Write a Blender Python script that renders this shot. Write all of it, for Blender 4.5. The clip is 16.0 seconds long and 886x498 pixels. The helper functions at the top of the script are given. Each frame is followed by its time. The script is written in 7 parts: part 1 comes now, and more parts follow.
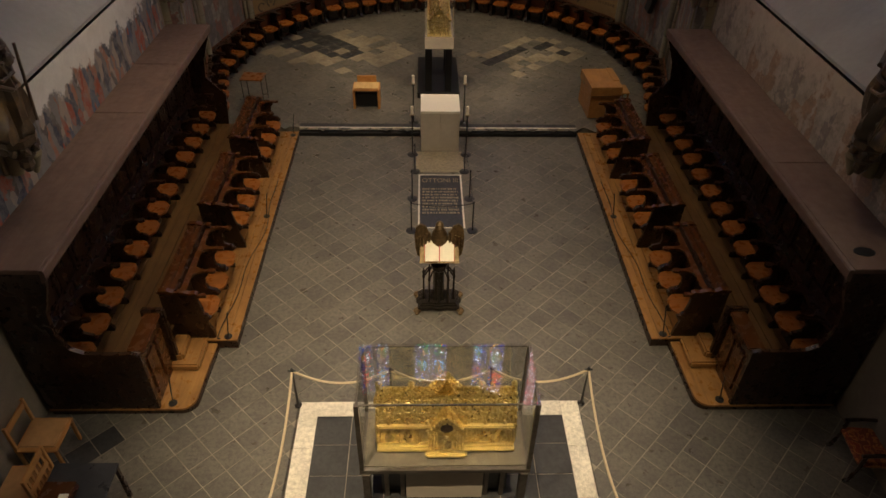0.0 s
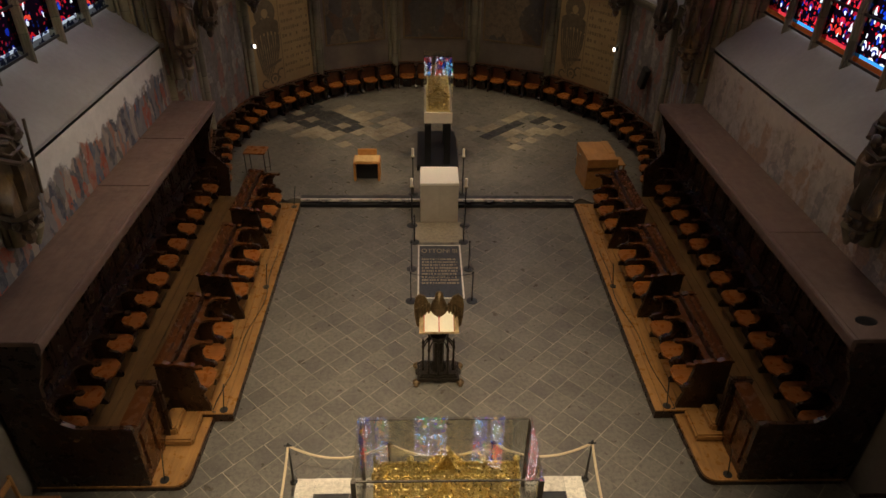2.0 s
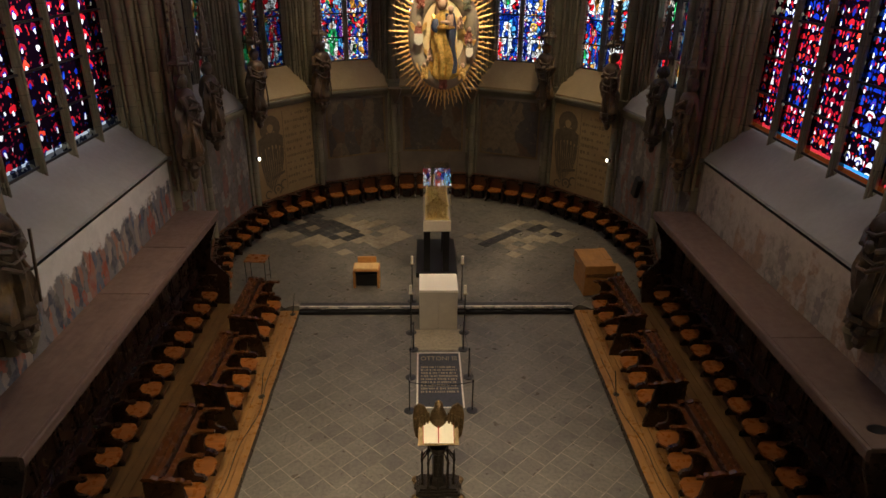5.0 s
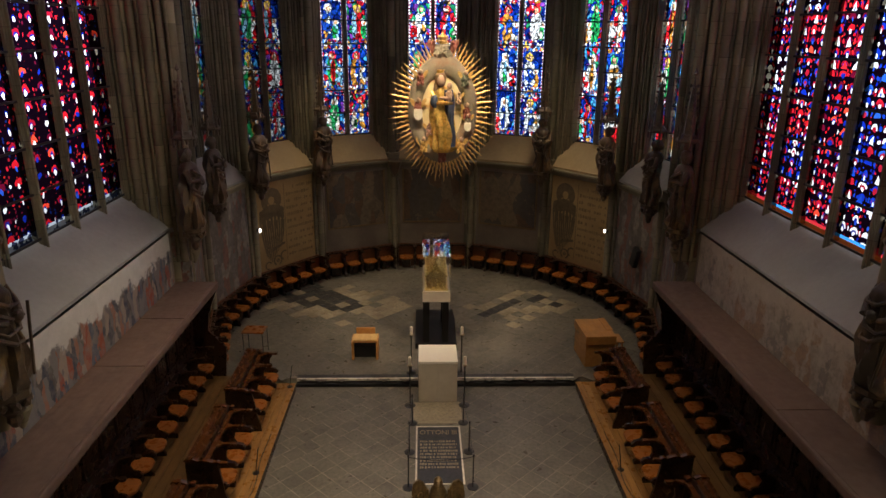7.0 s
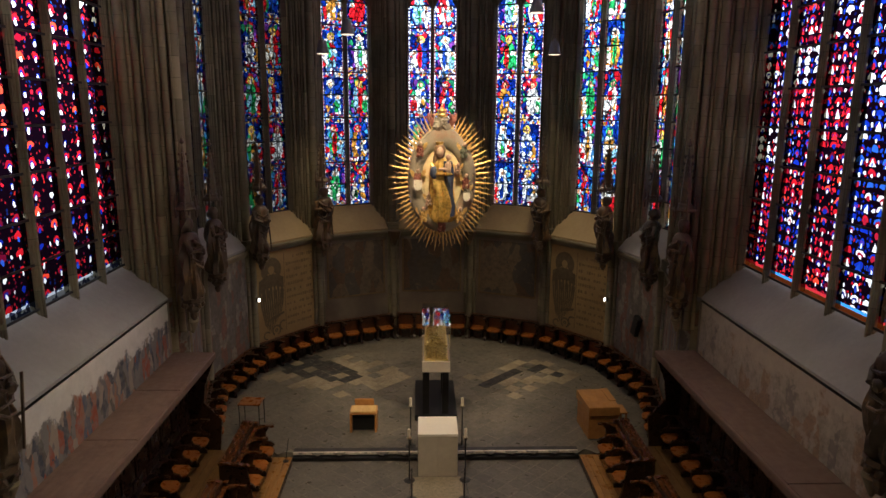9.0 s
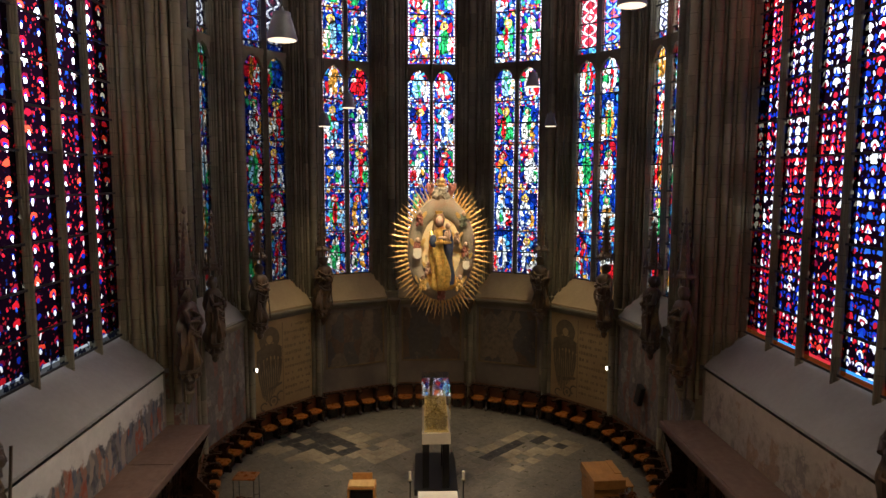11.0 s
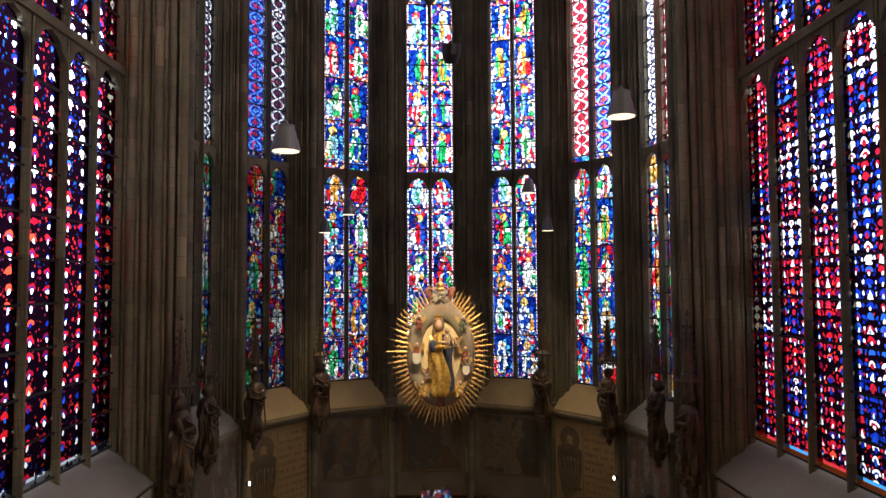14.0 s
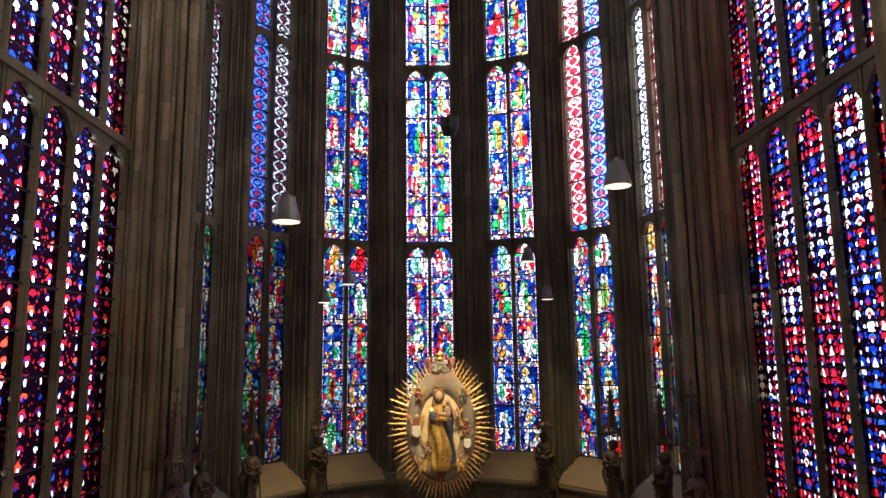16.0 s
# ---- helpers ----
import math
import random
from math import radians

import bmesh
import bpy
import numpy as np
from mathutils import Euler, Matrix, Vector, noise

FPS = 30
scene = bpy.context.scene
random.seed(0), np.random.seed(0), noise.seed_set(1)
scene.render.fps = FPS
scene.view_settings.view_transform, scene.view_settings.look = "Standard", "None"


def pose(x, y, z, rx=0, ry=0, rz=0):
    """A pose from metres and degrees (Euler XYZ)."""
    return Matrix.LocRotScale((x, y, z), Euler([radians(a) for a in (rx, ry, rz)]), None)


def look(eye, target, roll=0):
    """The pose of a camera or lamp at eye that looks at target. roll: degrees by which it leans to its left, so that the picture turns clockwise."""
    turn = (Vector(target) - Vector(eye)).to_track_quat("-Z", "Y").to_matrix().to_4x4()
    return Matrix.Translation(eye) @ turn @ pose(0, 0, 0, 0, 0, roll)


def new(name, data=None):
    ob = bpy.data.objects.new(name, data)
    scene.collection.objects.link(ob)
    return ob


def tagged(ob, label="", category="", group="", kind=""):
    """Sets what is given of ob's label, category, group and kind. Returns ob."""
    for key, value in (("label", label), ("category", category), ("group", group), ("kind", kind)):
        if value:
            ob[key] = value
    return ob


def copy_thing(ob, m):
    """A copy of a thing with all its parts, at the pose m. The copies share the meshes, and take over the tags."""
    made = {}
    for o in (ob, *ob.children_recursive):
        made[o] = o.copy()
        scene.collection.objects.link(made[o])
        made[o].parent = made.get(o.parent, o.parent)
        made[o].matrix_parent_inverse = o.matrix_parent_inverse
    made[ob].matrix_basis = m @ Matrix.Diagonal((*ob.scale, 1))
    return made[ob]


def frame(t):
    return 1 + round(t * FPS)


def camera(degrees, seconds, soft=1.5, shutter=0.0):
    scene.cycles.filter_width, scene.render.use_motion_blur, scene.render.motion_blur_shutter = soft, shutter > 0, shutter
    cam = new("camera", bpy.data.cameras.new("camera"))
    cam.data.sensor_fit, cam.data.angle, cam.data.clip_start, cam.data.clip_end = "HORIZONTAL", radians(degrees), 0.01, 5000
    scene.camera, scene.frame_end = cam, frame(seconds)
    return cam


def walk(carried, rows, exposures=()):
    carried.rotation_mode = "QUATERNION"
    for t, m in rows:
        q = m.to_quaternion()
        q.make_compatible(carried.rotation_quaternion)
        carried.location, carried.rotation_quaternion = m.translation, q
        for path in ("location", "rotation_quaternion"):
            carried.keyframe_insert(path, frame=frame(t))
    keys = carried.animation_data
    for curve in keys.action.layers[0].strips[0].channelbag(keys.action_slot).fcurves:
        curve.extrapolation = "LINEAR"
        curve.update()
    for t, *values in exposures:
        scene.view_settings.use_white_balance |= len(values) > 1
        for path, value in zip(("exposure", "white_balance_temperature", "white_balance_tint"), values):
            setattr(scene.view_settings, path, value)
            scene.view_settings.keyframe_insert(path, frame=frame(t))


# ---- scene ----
# camera on the gallery, tilting slowly upward
cam = camera(67.06, 16.0)
PATH = [(0.0, 51.035, -1.005, -1.258),
        (0.5, 52.538, -0.978, -1.272),
        (1.0, 54.094, -0.928, -1.329),
        (1.5, 55.508, -0.904, -1.375),
        (2.0, 57.052, -0.886, -1.404),
        (2.5, 58.493, -0.830, -1.450),
        (3.0, 60.012, -0.798, -1.490),
        (3.5, 61.486, -0.780, -1.510),
        (4.0, 63.082, -0.754, -1.539),
        (6.5, 70.708, -0.623, -1.665),
        (7.0, 72.227, -0.597, -1.694),
        (7.5, 73.687, -0.557, -1.718),
        (8.0, 75.199, -0.528, -1.733),
        (8.5, 76.605, -0.483, -1.751),
        (9.0, 78.140, -0.426, -1.770),
        (11.5, 85.540, -0.067, -1.877),
        (12.0, 87.124, 0.037, -1.901),
        (12.5, 88.473, 0.101, -1.906),
        (13.0, 89.986, 0.184, -1.921),
        (13.5, 91.378, 0.251, -1.916),
        (14.0, 92.892, 0.303, -1.929),
        (14.5, 94.327, 0.406, -1.935),
        (15.0, 95.873, 0.497, -1.927),
        (15.5, 97.246, 0.572, -1.934),
        (16.0, 98.815, 0.654, -1.933)]
walk(cam, [(t, pose(0, 0, 8.7, rx, ry, rz)) for t, rx, ry, rz in PATH])

# ---------------------------------------------------------------- world and large lights
AX = 0.38            # the church's axis
APY, APO = 18.2, 6.4  # centre and apothem of the polygonal apse
STEP = 2 * math.pi / 14
WALL_U, GLASS_U = 6.28, 7.12
SILL_Z, GLASS_Z = 4.35, 5.2
TOP_Z = 26.0

world = bpy.data.worlds.new("sky")
scene.world = world
world.use_nodes = True
wn = world.node_tree.nodes
sky = wn.new("ShaderNodeTexSky")
sky.sky_type, sky.sun_disc = "NISHITA", False
sky.sun_elevation, sky.sun_rotation = radians(40), radians(150)
world.node_tree.links.new(sky.outputs[0], wn["Background"].inputs[0])
wn["Background"].inputs[1].default_value = 0.06


def area(name, m, w, h, watts, colour):
    d = bpy.data.lights.new(name, "AREA")
    d.shape, d.size, d.size_y, d.energy, d.color = "RECTANGLE", w, h, watts, colour
    ob = new(name, d)
    ob.matrix_world = m
    return ob


def spot(name, eye, target, watts, degrees, colour, radius=0.12, blend=0.6):
    d = bpy.data.lights.new(name, "SPOT")
    d.energy, d.color, d.spot_size, d.spot_blend, d.shadow_soft_size = watts, colour, radians(degrees), blend, radius
    ob = new(name, d)
    ob.matrix_world = look(eye, target)
    return ob


DAY = (0.93, 0.96, 1.0)
WARM = (1.0, 0.79, 0.50)
WINDOW_W = 1.86
win_h = TOP_Z - GLASS_Z

# last two pendants are unseen, added to brighten the near floor and showcase
PENDANTS = [(-2.33, 11.6, 11.0), (3.54, 11.5, 11.6), (-2.13, 20.0, 10.75), (-3.1, 21.8, 10.35), (3.28, 20.0, 11.4), (4.2, 21.9, 10.4), (-2.3, 2.4, 11.3), (3.5, 2.4, 11.3)]
for x, y, z in PENDANTS[:2]:
    spot("pendant_bulb", (x, y, z - 0.02), (AX + (x - AX) * 0.7, y - 0.2, 0), 1900 if x < 0 else 1000, 88, WARM, blend=1.0)
for x, y, z in PENDANTS[2:6]:
    spot("pendant_bulb", (x, y, z - 0.02), (AX + (x - AX) * 0.85, y - 0.6, 0), 700, 84, WARM, blend=1.0)
# added lamps out of view, aimed forward at the near floor
for x, y, z in PENDANTS[6:]:
    spot("pendant_bulb", (x, y, z - 0.02), (AX + (x - AX) * (0.3 if x < 0 else 0.1), y + 4.5, 0), 5600 if x < 0 else 3400, 48, WARM, blend=1.0)
SPOTLIGHT = (0.57, 12.0, 12.9)
spot("spotlight_bulb", (0.57, 12.16, 12.75), (0.46, 15.5, 7.1), 2900, 34, WARM)

# ---------------------------------------------------------------- mesh and object helpers


def part(name, bm, material, parent=None, label="", smooth=False):
    me = bpy.data.meshes.new(name)
    bmesh.ops.recalc_face_normals(bm, faces=bm.faces)
    if smooth:
        for f in bm.faces:
            f.smooth = True
    bm.to_mesh(me)
    bm.free()
    if smooth:
        me.set_sharp_from_angle(angle=radians(38))
    me.materials.append(material)
    ob = new(name, me)
    if parent:
        ob.parent = parent
    if label:
        ob["label"] = label
    return ob


def thing(name, label, category, group="", kind="", at=None):
    ob = new(name)
    ob.empty_display_size = 0.1
    if at is not None:
        ob.matrix_basis = at
    return tagged(ob, label, category, group, kind)


def box(bm, x0, x1, y0, y1, z0, z1, bevel=0.0, m=None):
    vs = [bm.verts.new((x, y, z)) for x in (x0, x1) for y in (y0, y1) for z in (z0, z1)]
    fs = [bm.faces.new([vs[i] for i in q]) for q in ((0, 1, 3, 2), (4, 6, 7, 5), (0, 4, 5, 1), (2, 3, 7, 6), (0, 2, 6, 4), (1, 5, 7, 3))]
    out = vs
    if bevel:
        es = list({e for f in fs for e in f.edges})
        r = bmesh.ops.bevel(bm, geom=es, offset=bevel, segments=2, affect="EDGES", clamp_overlap=True)
        out = list({v for f in r["faces"] for v in f.verts} | {v for v in vs if v.is_valid})
    if m is not None:
        bmesh.ops.transform(bm, matrix=m, verts=out)
    return out


def prism(bm, pts, z0, z1, m=None):
    """Extrude a closed outline of (x, y) from z0 to z1."""
    lo = [bm.verts.new((x, y, z0)) for x, y in pts]
    hi = [bm.verts.new((x, y, z1)) for x, y in pts]
    n = len(pts)
    bm.faces.new(lo[::-1])
    bm.faces.new(hi)
    for i in range(n):
        bm.faces.new((lo[i], lo[(i + 1) % n], hi[(i + 1) % n], hi[i]))
    if m is not None:
        bmesh.ops.transform(bm, matrix=m, verts=lo + hi)
    return lo + hi


def lathe(bm, profile, seg=16, at=(0, 0, 0), m=None, squash=1.0):
    """Turn a profile of (radius, height) round the z axis at a place."""
    rings = []
    made = []
    for r, z in profile:
        if r < 1e-5:
            ring = [bm.verts.new((at[0], at[1], at[2] + z))]
        else:
            ring = [bm.verts.new((at[0] + r * math.cos(2 * math.pi * i / seg), at[1] + squash * r * math.sin(2 * math.pi * i / seg), at[2] + z)) for i in range(seg)]
        rings.append(ring)
        made += ring
    for a, b in zip(rings, rings[1:]):
        for i in range(seg):
            j = (i + 1) % seg
            q = [a[i % len(a)], a[j % len(a)], b[j % len(b)], b[i % len(b)]]
            q = [v for n, v in enumerate(q) if v not in q[:n]]
            if len(q) > 2:
                bm.faces.new(q)
    for ring, flip in ((rings[0], True), (rings[-1], False)):
        if len(ring) > 2:
            bm.faces.new(ring[::-1] if flip else ring)
    if m is not None:
        bmesh.ops.transform(bm, matrix=m, verts=made)
    return made


def tube(bm, pts, r, seg=8, r1=None):
    """A round bar along points."""
    pts = [Vector(p) for p in pts]
    rings = []
    for i, p in enumerate(pts):
        d = (pts[min(i + 1, len(pts) - 1)] - pts[max(i - 1, 0)]).normalized()
        side = d.orthogonal().normalized() if abs(d.z) > 0.95 else d.cross(Vector((0, 0, 1))).normalized()
        up = side.cross(d)
        rr = r if r1 is None else r + (r1 - r) * i / max(1, len(pts) - 1)
        rings.append([bm.verts.new(p + rr * (math.cos(2 * math.pi * j / seg) * side + math.sin(2 * math.pi * j / seg) * up)) for j in range(seg)])
    for a, b in zip(rings, rings[1:]):
        for i in range(seg):
            bm.faces.new((a[i], a[(i + 1) % seg], b[(i + 1) % seg], b[i]))
    bm.faces.new(rings[0][::-1])
    bm.faces.new(rings[-1])


def loft(bm, rings, m=None):
    """Skin a list of closed rings of points, and close both ends."""
    vv = [[bm.verts.new(p) for p in ring] for ring in rings]
    n = len(vv[0])
    for a, b in zip(vv, vv[1:]):
        for i in range(n):
            bm.faces.new((a[i], a[(i + 1) % n], b[(i + 1) % n], b[i]))
    bm.faces.new(vv[0][::-1])
    bm.faces.new(vv[-1])
    out = [v for r in vv for v in r]
    if m is not None:
        bmesh.ops.transform(bm, matrix=m, verts=out)
    return out


def blob(bm, c, rx, ry, rz, sub=2, rough=0.0, seed=0):
    """A lumpy rounded mass."""
    r = bmesh.ops.create_icosphere(bm, subdivisions=sub, radius=1)
    for v in r["verts"]:
        k = 1 + rough * noise.noise(v.co * 2.3 + Vector((seed * 7.1, seed * 3.3, 0)))
        v.co = Vector((c[0] + v.co.x * rx * k, c[1] + v.co.y * ry * k, c[2] + v.co.z * rz * k))
    return r["verts"]


def tri_z(a):
    return pose(0, 0, 0, 0, 0, a)


# ---------------------------------------------------------------- materials


class Nodes:
    """A short way to write node trees."""

    def __init__(self, name):
        self.mat = bpy.data.materials.new(name)
        self.mat.use_nodes = True
        self.t = self.mat.node_tree
        self.bsdf = self.t.nodes["Principled BSDF"]
        self.out = self.t.nodes["Material Output"]

    def node(self, kind, **props):
        n = self.t.nodes.new("ShaderNode" + kind)
        for k, v in props.items():
            setattr(n, k, v)
        return n

    def put(self, socket, v):
        if isinstance(v, bpy.types.NodeSocket):
            self.t.links.new(v, socket)
        elif isinstance(v, tuple) and len(v) == 3 and socket.type == "RGBA":
            socket.default_value = (*v, 1)
        else:
            socket.default_value = v

    def math(self, op, a, b=0.0, c=0.0):
        n = self.node("Math", operation=op)
        for i, v in enumerate((a, b, c)):
            self.put(n.inputs[i], v)
        return n.outputs[0]

    def pos(self):
        return self.node("NewGeometry").outputs["Position"]

    def obj(self):
        return self.node("TexCoord").outputs["Object"]

    def uv(self):
        return self.node("UVMap").outputs[0]

    def scaled(self, v, s):
        n = self.node("VectorMath", operation="MULTIPLY")
        self.put(n.inputs[0], v)
        n.inputs[1].default_value = s
        return n.outputs[0]

    def sep(self, v):
        n = self.node("SeparateXYZ")
        self.put(n.inputs[0], v)
        return n.outputs

    def noise(self, v, scale, detail=4.0, rough=0.55, distortion=0.0):
        n = self.node("TexNoise")
        self.put(n.inputs["Vector"], v)
        for k, x in (("Scale", scale), ("Detail", detail), ("Roughness", rough), ("Distortion", distortion)):
            n.inputs[k].default_value = x
        return n.outputs

    def voronoi(self, v, scale, feature="F1", rand=1.0):
        n = self.node("TexVoronoi", feature=feature)
        self.put(n.inputs["Vector"], v)
        n.inputs["Scale"].default_value, n.inputs["Randomness"].default_value = scale, rand
        return n.outputs

    def ramp(self, f, stops, kind="LINEAR"):
        n = self.node("ValToRGB")
        n.color_ramp.interpolation = kind
        e = n.color_ramp.elements
        while len(e) < len(stops):
            e.new(0.5)
        for x, (p, c) in zip(e, stops):
            x.position, x.color = p, (*((c, c, c) if isinstance(c, float) else c), 1)
        self.put(n.inputs[0], f)
        return n.outputs[0]

    def mix(self, f, a, b, kind="MIX"):
        n = self.node("Mix", data_type="RGBA", blend_type=kind)
        self.put(n.inputs[0], f)
        self.put(n.inputs[6], a)
        self.put(n.inputs[7], b)
        return n.outputs[2]

    def bump(self, h, strength=0.3, dist=0.01):
        n = self.node("Bump")
        n.inputs["Strength"].default_value, n.inputs["Distance"].default_value = strength, dist
        self.put(n.inputs["Height"], h)
        self.put(self.bsdf.inputs["Normal"], n.outputs[0])

    def random(self):
        return self.node("ObjectInfo").outputs["Random"]

    def island(self):
        return self.node("NewGeometry").outputs["Random Per Island"]

    def done(self, colour=None, rough=None, metal=None):
        for k, v in (("Base Color", colour), ("Roughness", rough), ("Metallic", metal)):
            if v is not None:
                self.put(self.bsdf.inputs[k], v)
        return self.mat


def stone(name, light, dark, scale=3.0, rough=0.8, bump=0.4, stain=None, course=0.0):
    n = Nodes(name)
    p = n.pos()
    big, fine = n.noise(p, 0.7, 5)[0], n.noise(p, scale * 6, 6, 0.65)[0]
    c = n.mix(n.ramp(big, [(0.35, 0.0), (0.65, 1.0)]), dark, light)
    c = n.mix(n.math("MULTIPLY", fine, 0.5), c, tuple(0.55 * x for x in dark))
    if stain:
        c = n.mix(n.ramp(n.noise(p, 1.9, 6, 0.7)[0], [(0.52, 0.0), (0.7, 0.75)]), c, stain)
    if course:
        shift = n.random()
        row = n.math("ADD", n.math("DIVIDE", n.sep(p)[2], course), n.math("MULTIPLY", n.math("FLOOR", n.math("MULTIPLY", shift, 3.0)), 0.37))
        block = n.node("TexWhiteNoise", noise_dimensions="2D")
        comb = n.node("CombineXYZ")
        n.put(comb.inputs[0], n.math("FLOOR", n.math("MULTIPLY", row, 0.5)))
        n.put(comb.inputs[1], n.math("MULTIPLY", shift, 97.0))
        n.put(block.inputs["Vector"], comb.outputs[0])
        c = n.mix(n.ramp(block.outputs[0], [(0.1, 0.0), (0.9, 0.45)]), c, tuple(0.5 * x for x in dark))
        c = n.mix(n.ramp(block.outputs[0], [(0.0, 0.30), (0.14, 0.0)]), c, tuple(1.2 * x for x in light))
        c = n.mix(n.math("MULTIPLY", n.math("LESS_THAN", n.math("FRACT", row), 0.03), 0.6), c, tuple(0.4 * x for x in dark))
    n.bump(fine, bump, 0.008)
    return n.done(c, rough)


def tile_stone(name, light, dark, islands=False, rough=0.42):
    n = Nodes(name)
    p = n.pos()
    r = n.island() if islands else n.random()
    c = n.mix(r, dark, light)
    c = n.mix(n.ramp(n.noise(p, 1.1, 4)[0], [(0.38, 0.0), (0.68, 0.6)]), c, tuple(1.45 * x for x in light))
    c = n.mix(n.ramp(n.noise(p, 14, 6, 0.7)[0], [(0.42, 0.0), (0.72, 0.65)]), c, tuple(0.45 * x for x in dark))
    c = n.mix(n.ramp(n.noise(p, 45, 3, 0.6)[0], [(0.62, 0.0), (0.72, 0.5)]), c, tuple(1.8 * x for x in light))
    n.bump(n.noise(p, 9, 5)[0], 0.3, 0.007)
    return n.done(c, n.ramp(n.noise(p, 5, 5)[0], [(0.3, rough - 0.1), (0.7, rough + 0.2)]))


def wood(name, light, dark, rough=0.4, axis=1, ring=16.0):
    n = Nodes(name)
    s = [ring, ring, ring]
    s[axis] = 1.2
    p = n.scaled(n.pos(), tuple(s))
    g = n.noise(p, 1.0, 5, 0.6, 0.8)[0]
    c = n.mix(n.ramp(g, [(0.3, 0.0), (0.7, 1.0)]), dark, light)
    c = n.mix(n.math("MULTIPLY", n.random(), 0.35), c, dark)
    c = n.mix(n.ramp(n.noise(n.pos(), 2.2, 4)[0], [(0.45, 0.0), (0.75, 0.5)]), c, tuple(0.6 * x for x in dark))
    n.bump(g, 0.2, 0.003)
    return n.done(c, n.ramp(n.noise(n.pos(), 8, 4)[0], [(0.3, rough - 0.08), (0.7, rough + 0.15)]))


def metal(name, colour, rough=0.3, dirt=0.4, scale=30.0, bump=0.2, full=1.0):
    n = Nodes(name)
    p = n.pos()
    g = n.noise(p, scale, 5, 0.6)[0]
    c = n.mix(n.math("MULTIPLY", n.ramp(g, [(0.4, 0.0), (0.7, 1.0)]), dirt), colour, tuple(0.25 * x for x in colour))
    n.bump(g, bump, 0.004)
    return n.done(c, n.ramp(g, [(0.3, rough), (0.7, rough + 0.25)]), full)


def plain(name, colour, rough=0.6, vary=0.25, scale=12.0, metallic=0.0):
    n = Nodes(name)
    g = n.noise(n.pos(), scale, 5, 0.6)[0]
    c = n.mix(n.math("MULTIPLY", n.ramp(g, [(0.35, 0.0), (0.7, 1.0)]), vary), colour, tuple(0.4 * x for x in colour))
    n.bump(g, 0.15, 0.003)
    return n.done(c, rough, metallic)


def chased_gold():
    """Gilded silver with fine chasing and darkened hollows."""
    n = Nodes("gilded_silver")
    p = n.pos()
    v = n.voronoi(p, 34.0)[0]
    v2 = n.voronoi(p, 90.0)[0]
    h = n.math("ADD", v, n.math("MULTIPLY", v2, 0.5))
    c = n.mix(n.ramp(v, [(0.40, 0.0), (0.80, 0.7)]), (1.0, 0.80, 0.34), (0.40, 0.25, 0.06))
    c = n.mix(n.ramp(n.noise(p, 7, 5, 0.7)[0], [(0.48, 0.0), (0.72, 0.55)]), c, (0.50, 0.31, 0.08))
    n.bump(h, 0.6, 0.011)
    return n.done(c, n.ramp(n.noise(p, 20, 3)[0], [(0.3, 0.24), (0.7, 0.38)]), 1.0)


def carved_gilding():
    """Bright gilded carving, rubbed darker in the hollows."""
    n = Nodes("carved_gilding")
    p = n.pos()
    g = n.noise(p, 16, 5, 0.6)[0]
    c = n.mix(n.ramp(g, [(0.42, 0.0), (0.7, 0.7)]), (0.92, 0.60, 0.16), (0.30, 0.15, 0.03))
    n.bump(g, 0.5, 0.006)
    return n.done(c, 0.32, 0.6)


M_PIER = stone("pier_stone", (0.31, 0.27, 0.175), (0.14, 0.122, 0.082), 2.5, 0.85, 0.5, None, 0.46)
# lighter copy of the pier stone: choir piers carry their light as colour
M_PIER_LIT = stone("lit_pier_stone", (0.38, 0.32, 0.195), (0.20, 0.168, 0.105), 2.5, 0.85, 0.5, None, 0.46)
M_WALL = stone("wall_stone", (0.27, 0.22, 0.165), (0.15, 0.12, 0.095), 2.5, 0.85, 0.5)
M_SILL = stone("sill_plaster", (0.37, 0.36, 0.345), (0.29, 0.28, 0.27), 1.5, 0.85, 0.25)
M_SILL_WARM = stone("sill_stone", (0.40, 0.30, 0.165), (0.30, 0.22, 0.12), 1.5, 0.85, 0.25)
M_VAULT = stone("vault_plaster", (0.34, 0.30, 0.25), (0.25, 0.21, 0.17), 1.0, 0.9, 0.2)
M_TILE = tile_stone("floor_slab_stone", (0.135, 0.120, 0.097), (0.092, 0.084, 0.072), False, 0.34)
M_TILE_REST = tile_stone("floor_slab_stone_rest", (0.135, 0.120, 0.097), (0.092, 0.084, 0.072), True, 0.34)
M_JOINT = plain("floor_joint_mortar", (0.32, 0.285, 0.225), 0.9, 0.9, 2.5)
M_TILE_DARK = tile_stone("dark_slab_stone", (0.035, 0.034, 0.034), (0.022, 0.022, 0.024))
# pale slabs, tone raised further for the lamplight pool in the apse
M_TILE_PALE_LIT = tile_stone("pale_lit_slab_stone", (0.27, 0.225, 0.155), (0.18, 0.15, 0.105))
M_STRIP = tile_stone("white_marble", (0.70, 0.65, 0.55), (0.56, 0.51, 0.43))
M_BLACK = plain("black_steel", (0.012, 0.012, 0.013), 0.35, 0.3)
M_IRON = plain("lead_and_iron", (0.02, 0.018, 0.017), 0.7, 0.4)
M_OAK_DARK = wood("dark_oak", (0.042, 0.017, 0.007), (0.016, 0.007, 0.0035), 0.27, 2)
M_OAK_TOP = wood("dusty_oak_board", (0.17, 0.107, 0.084), (0.125, 0.078, 0.062), 0.6, 1, 7)
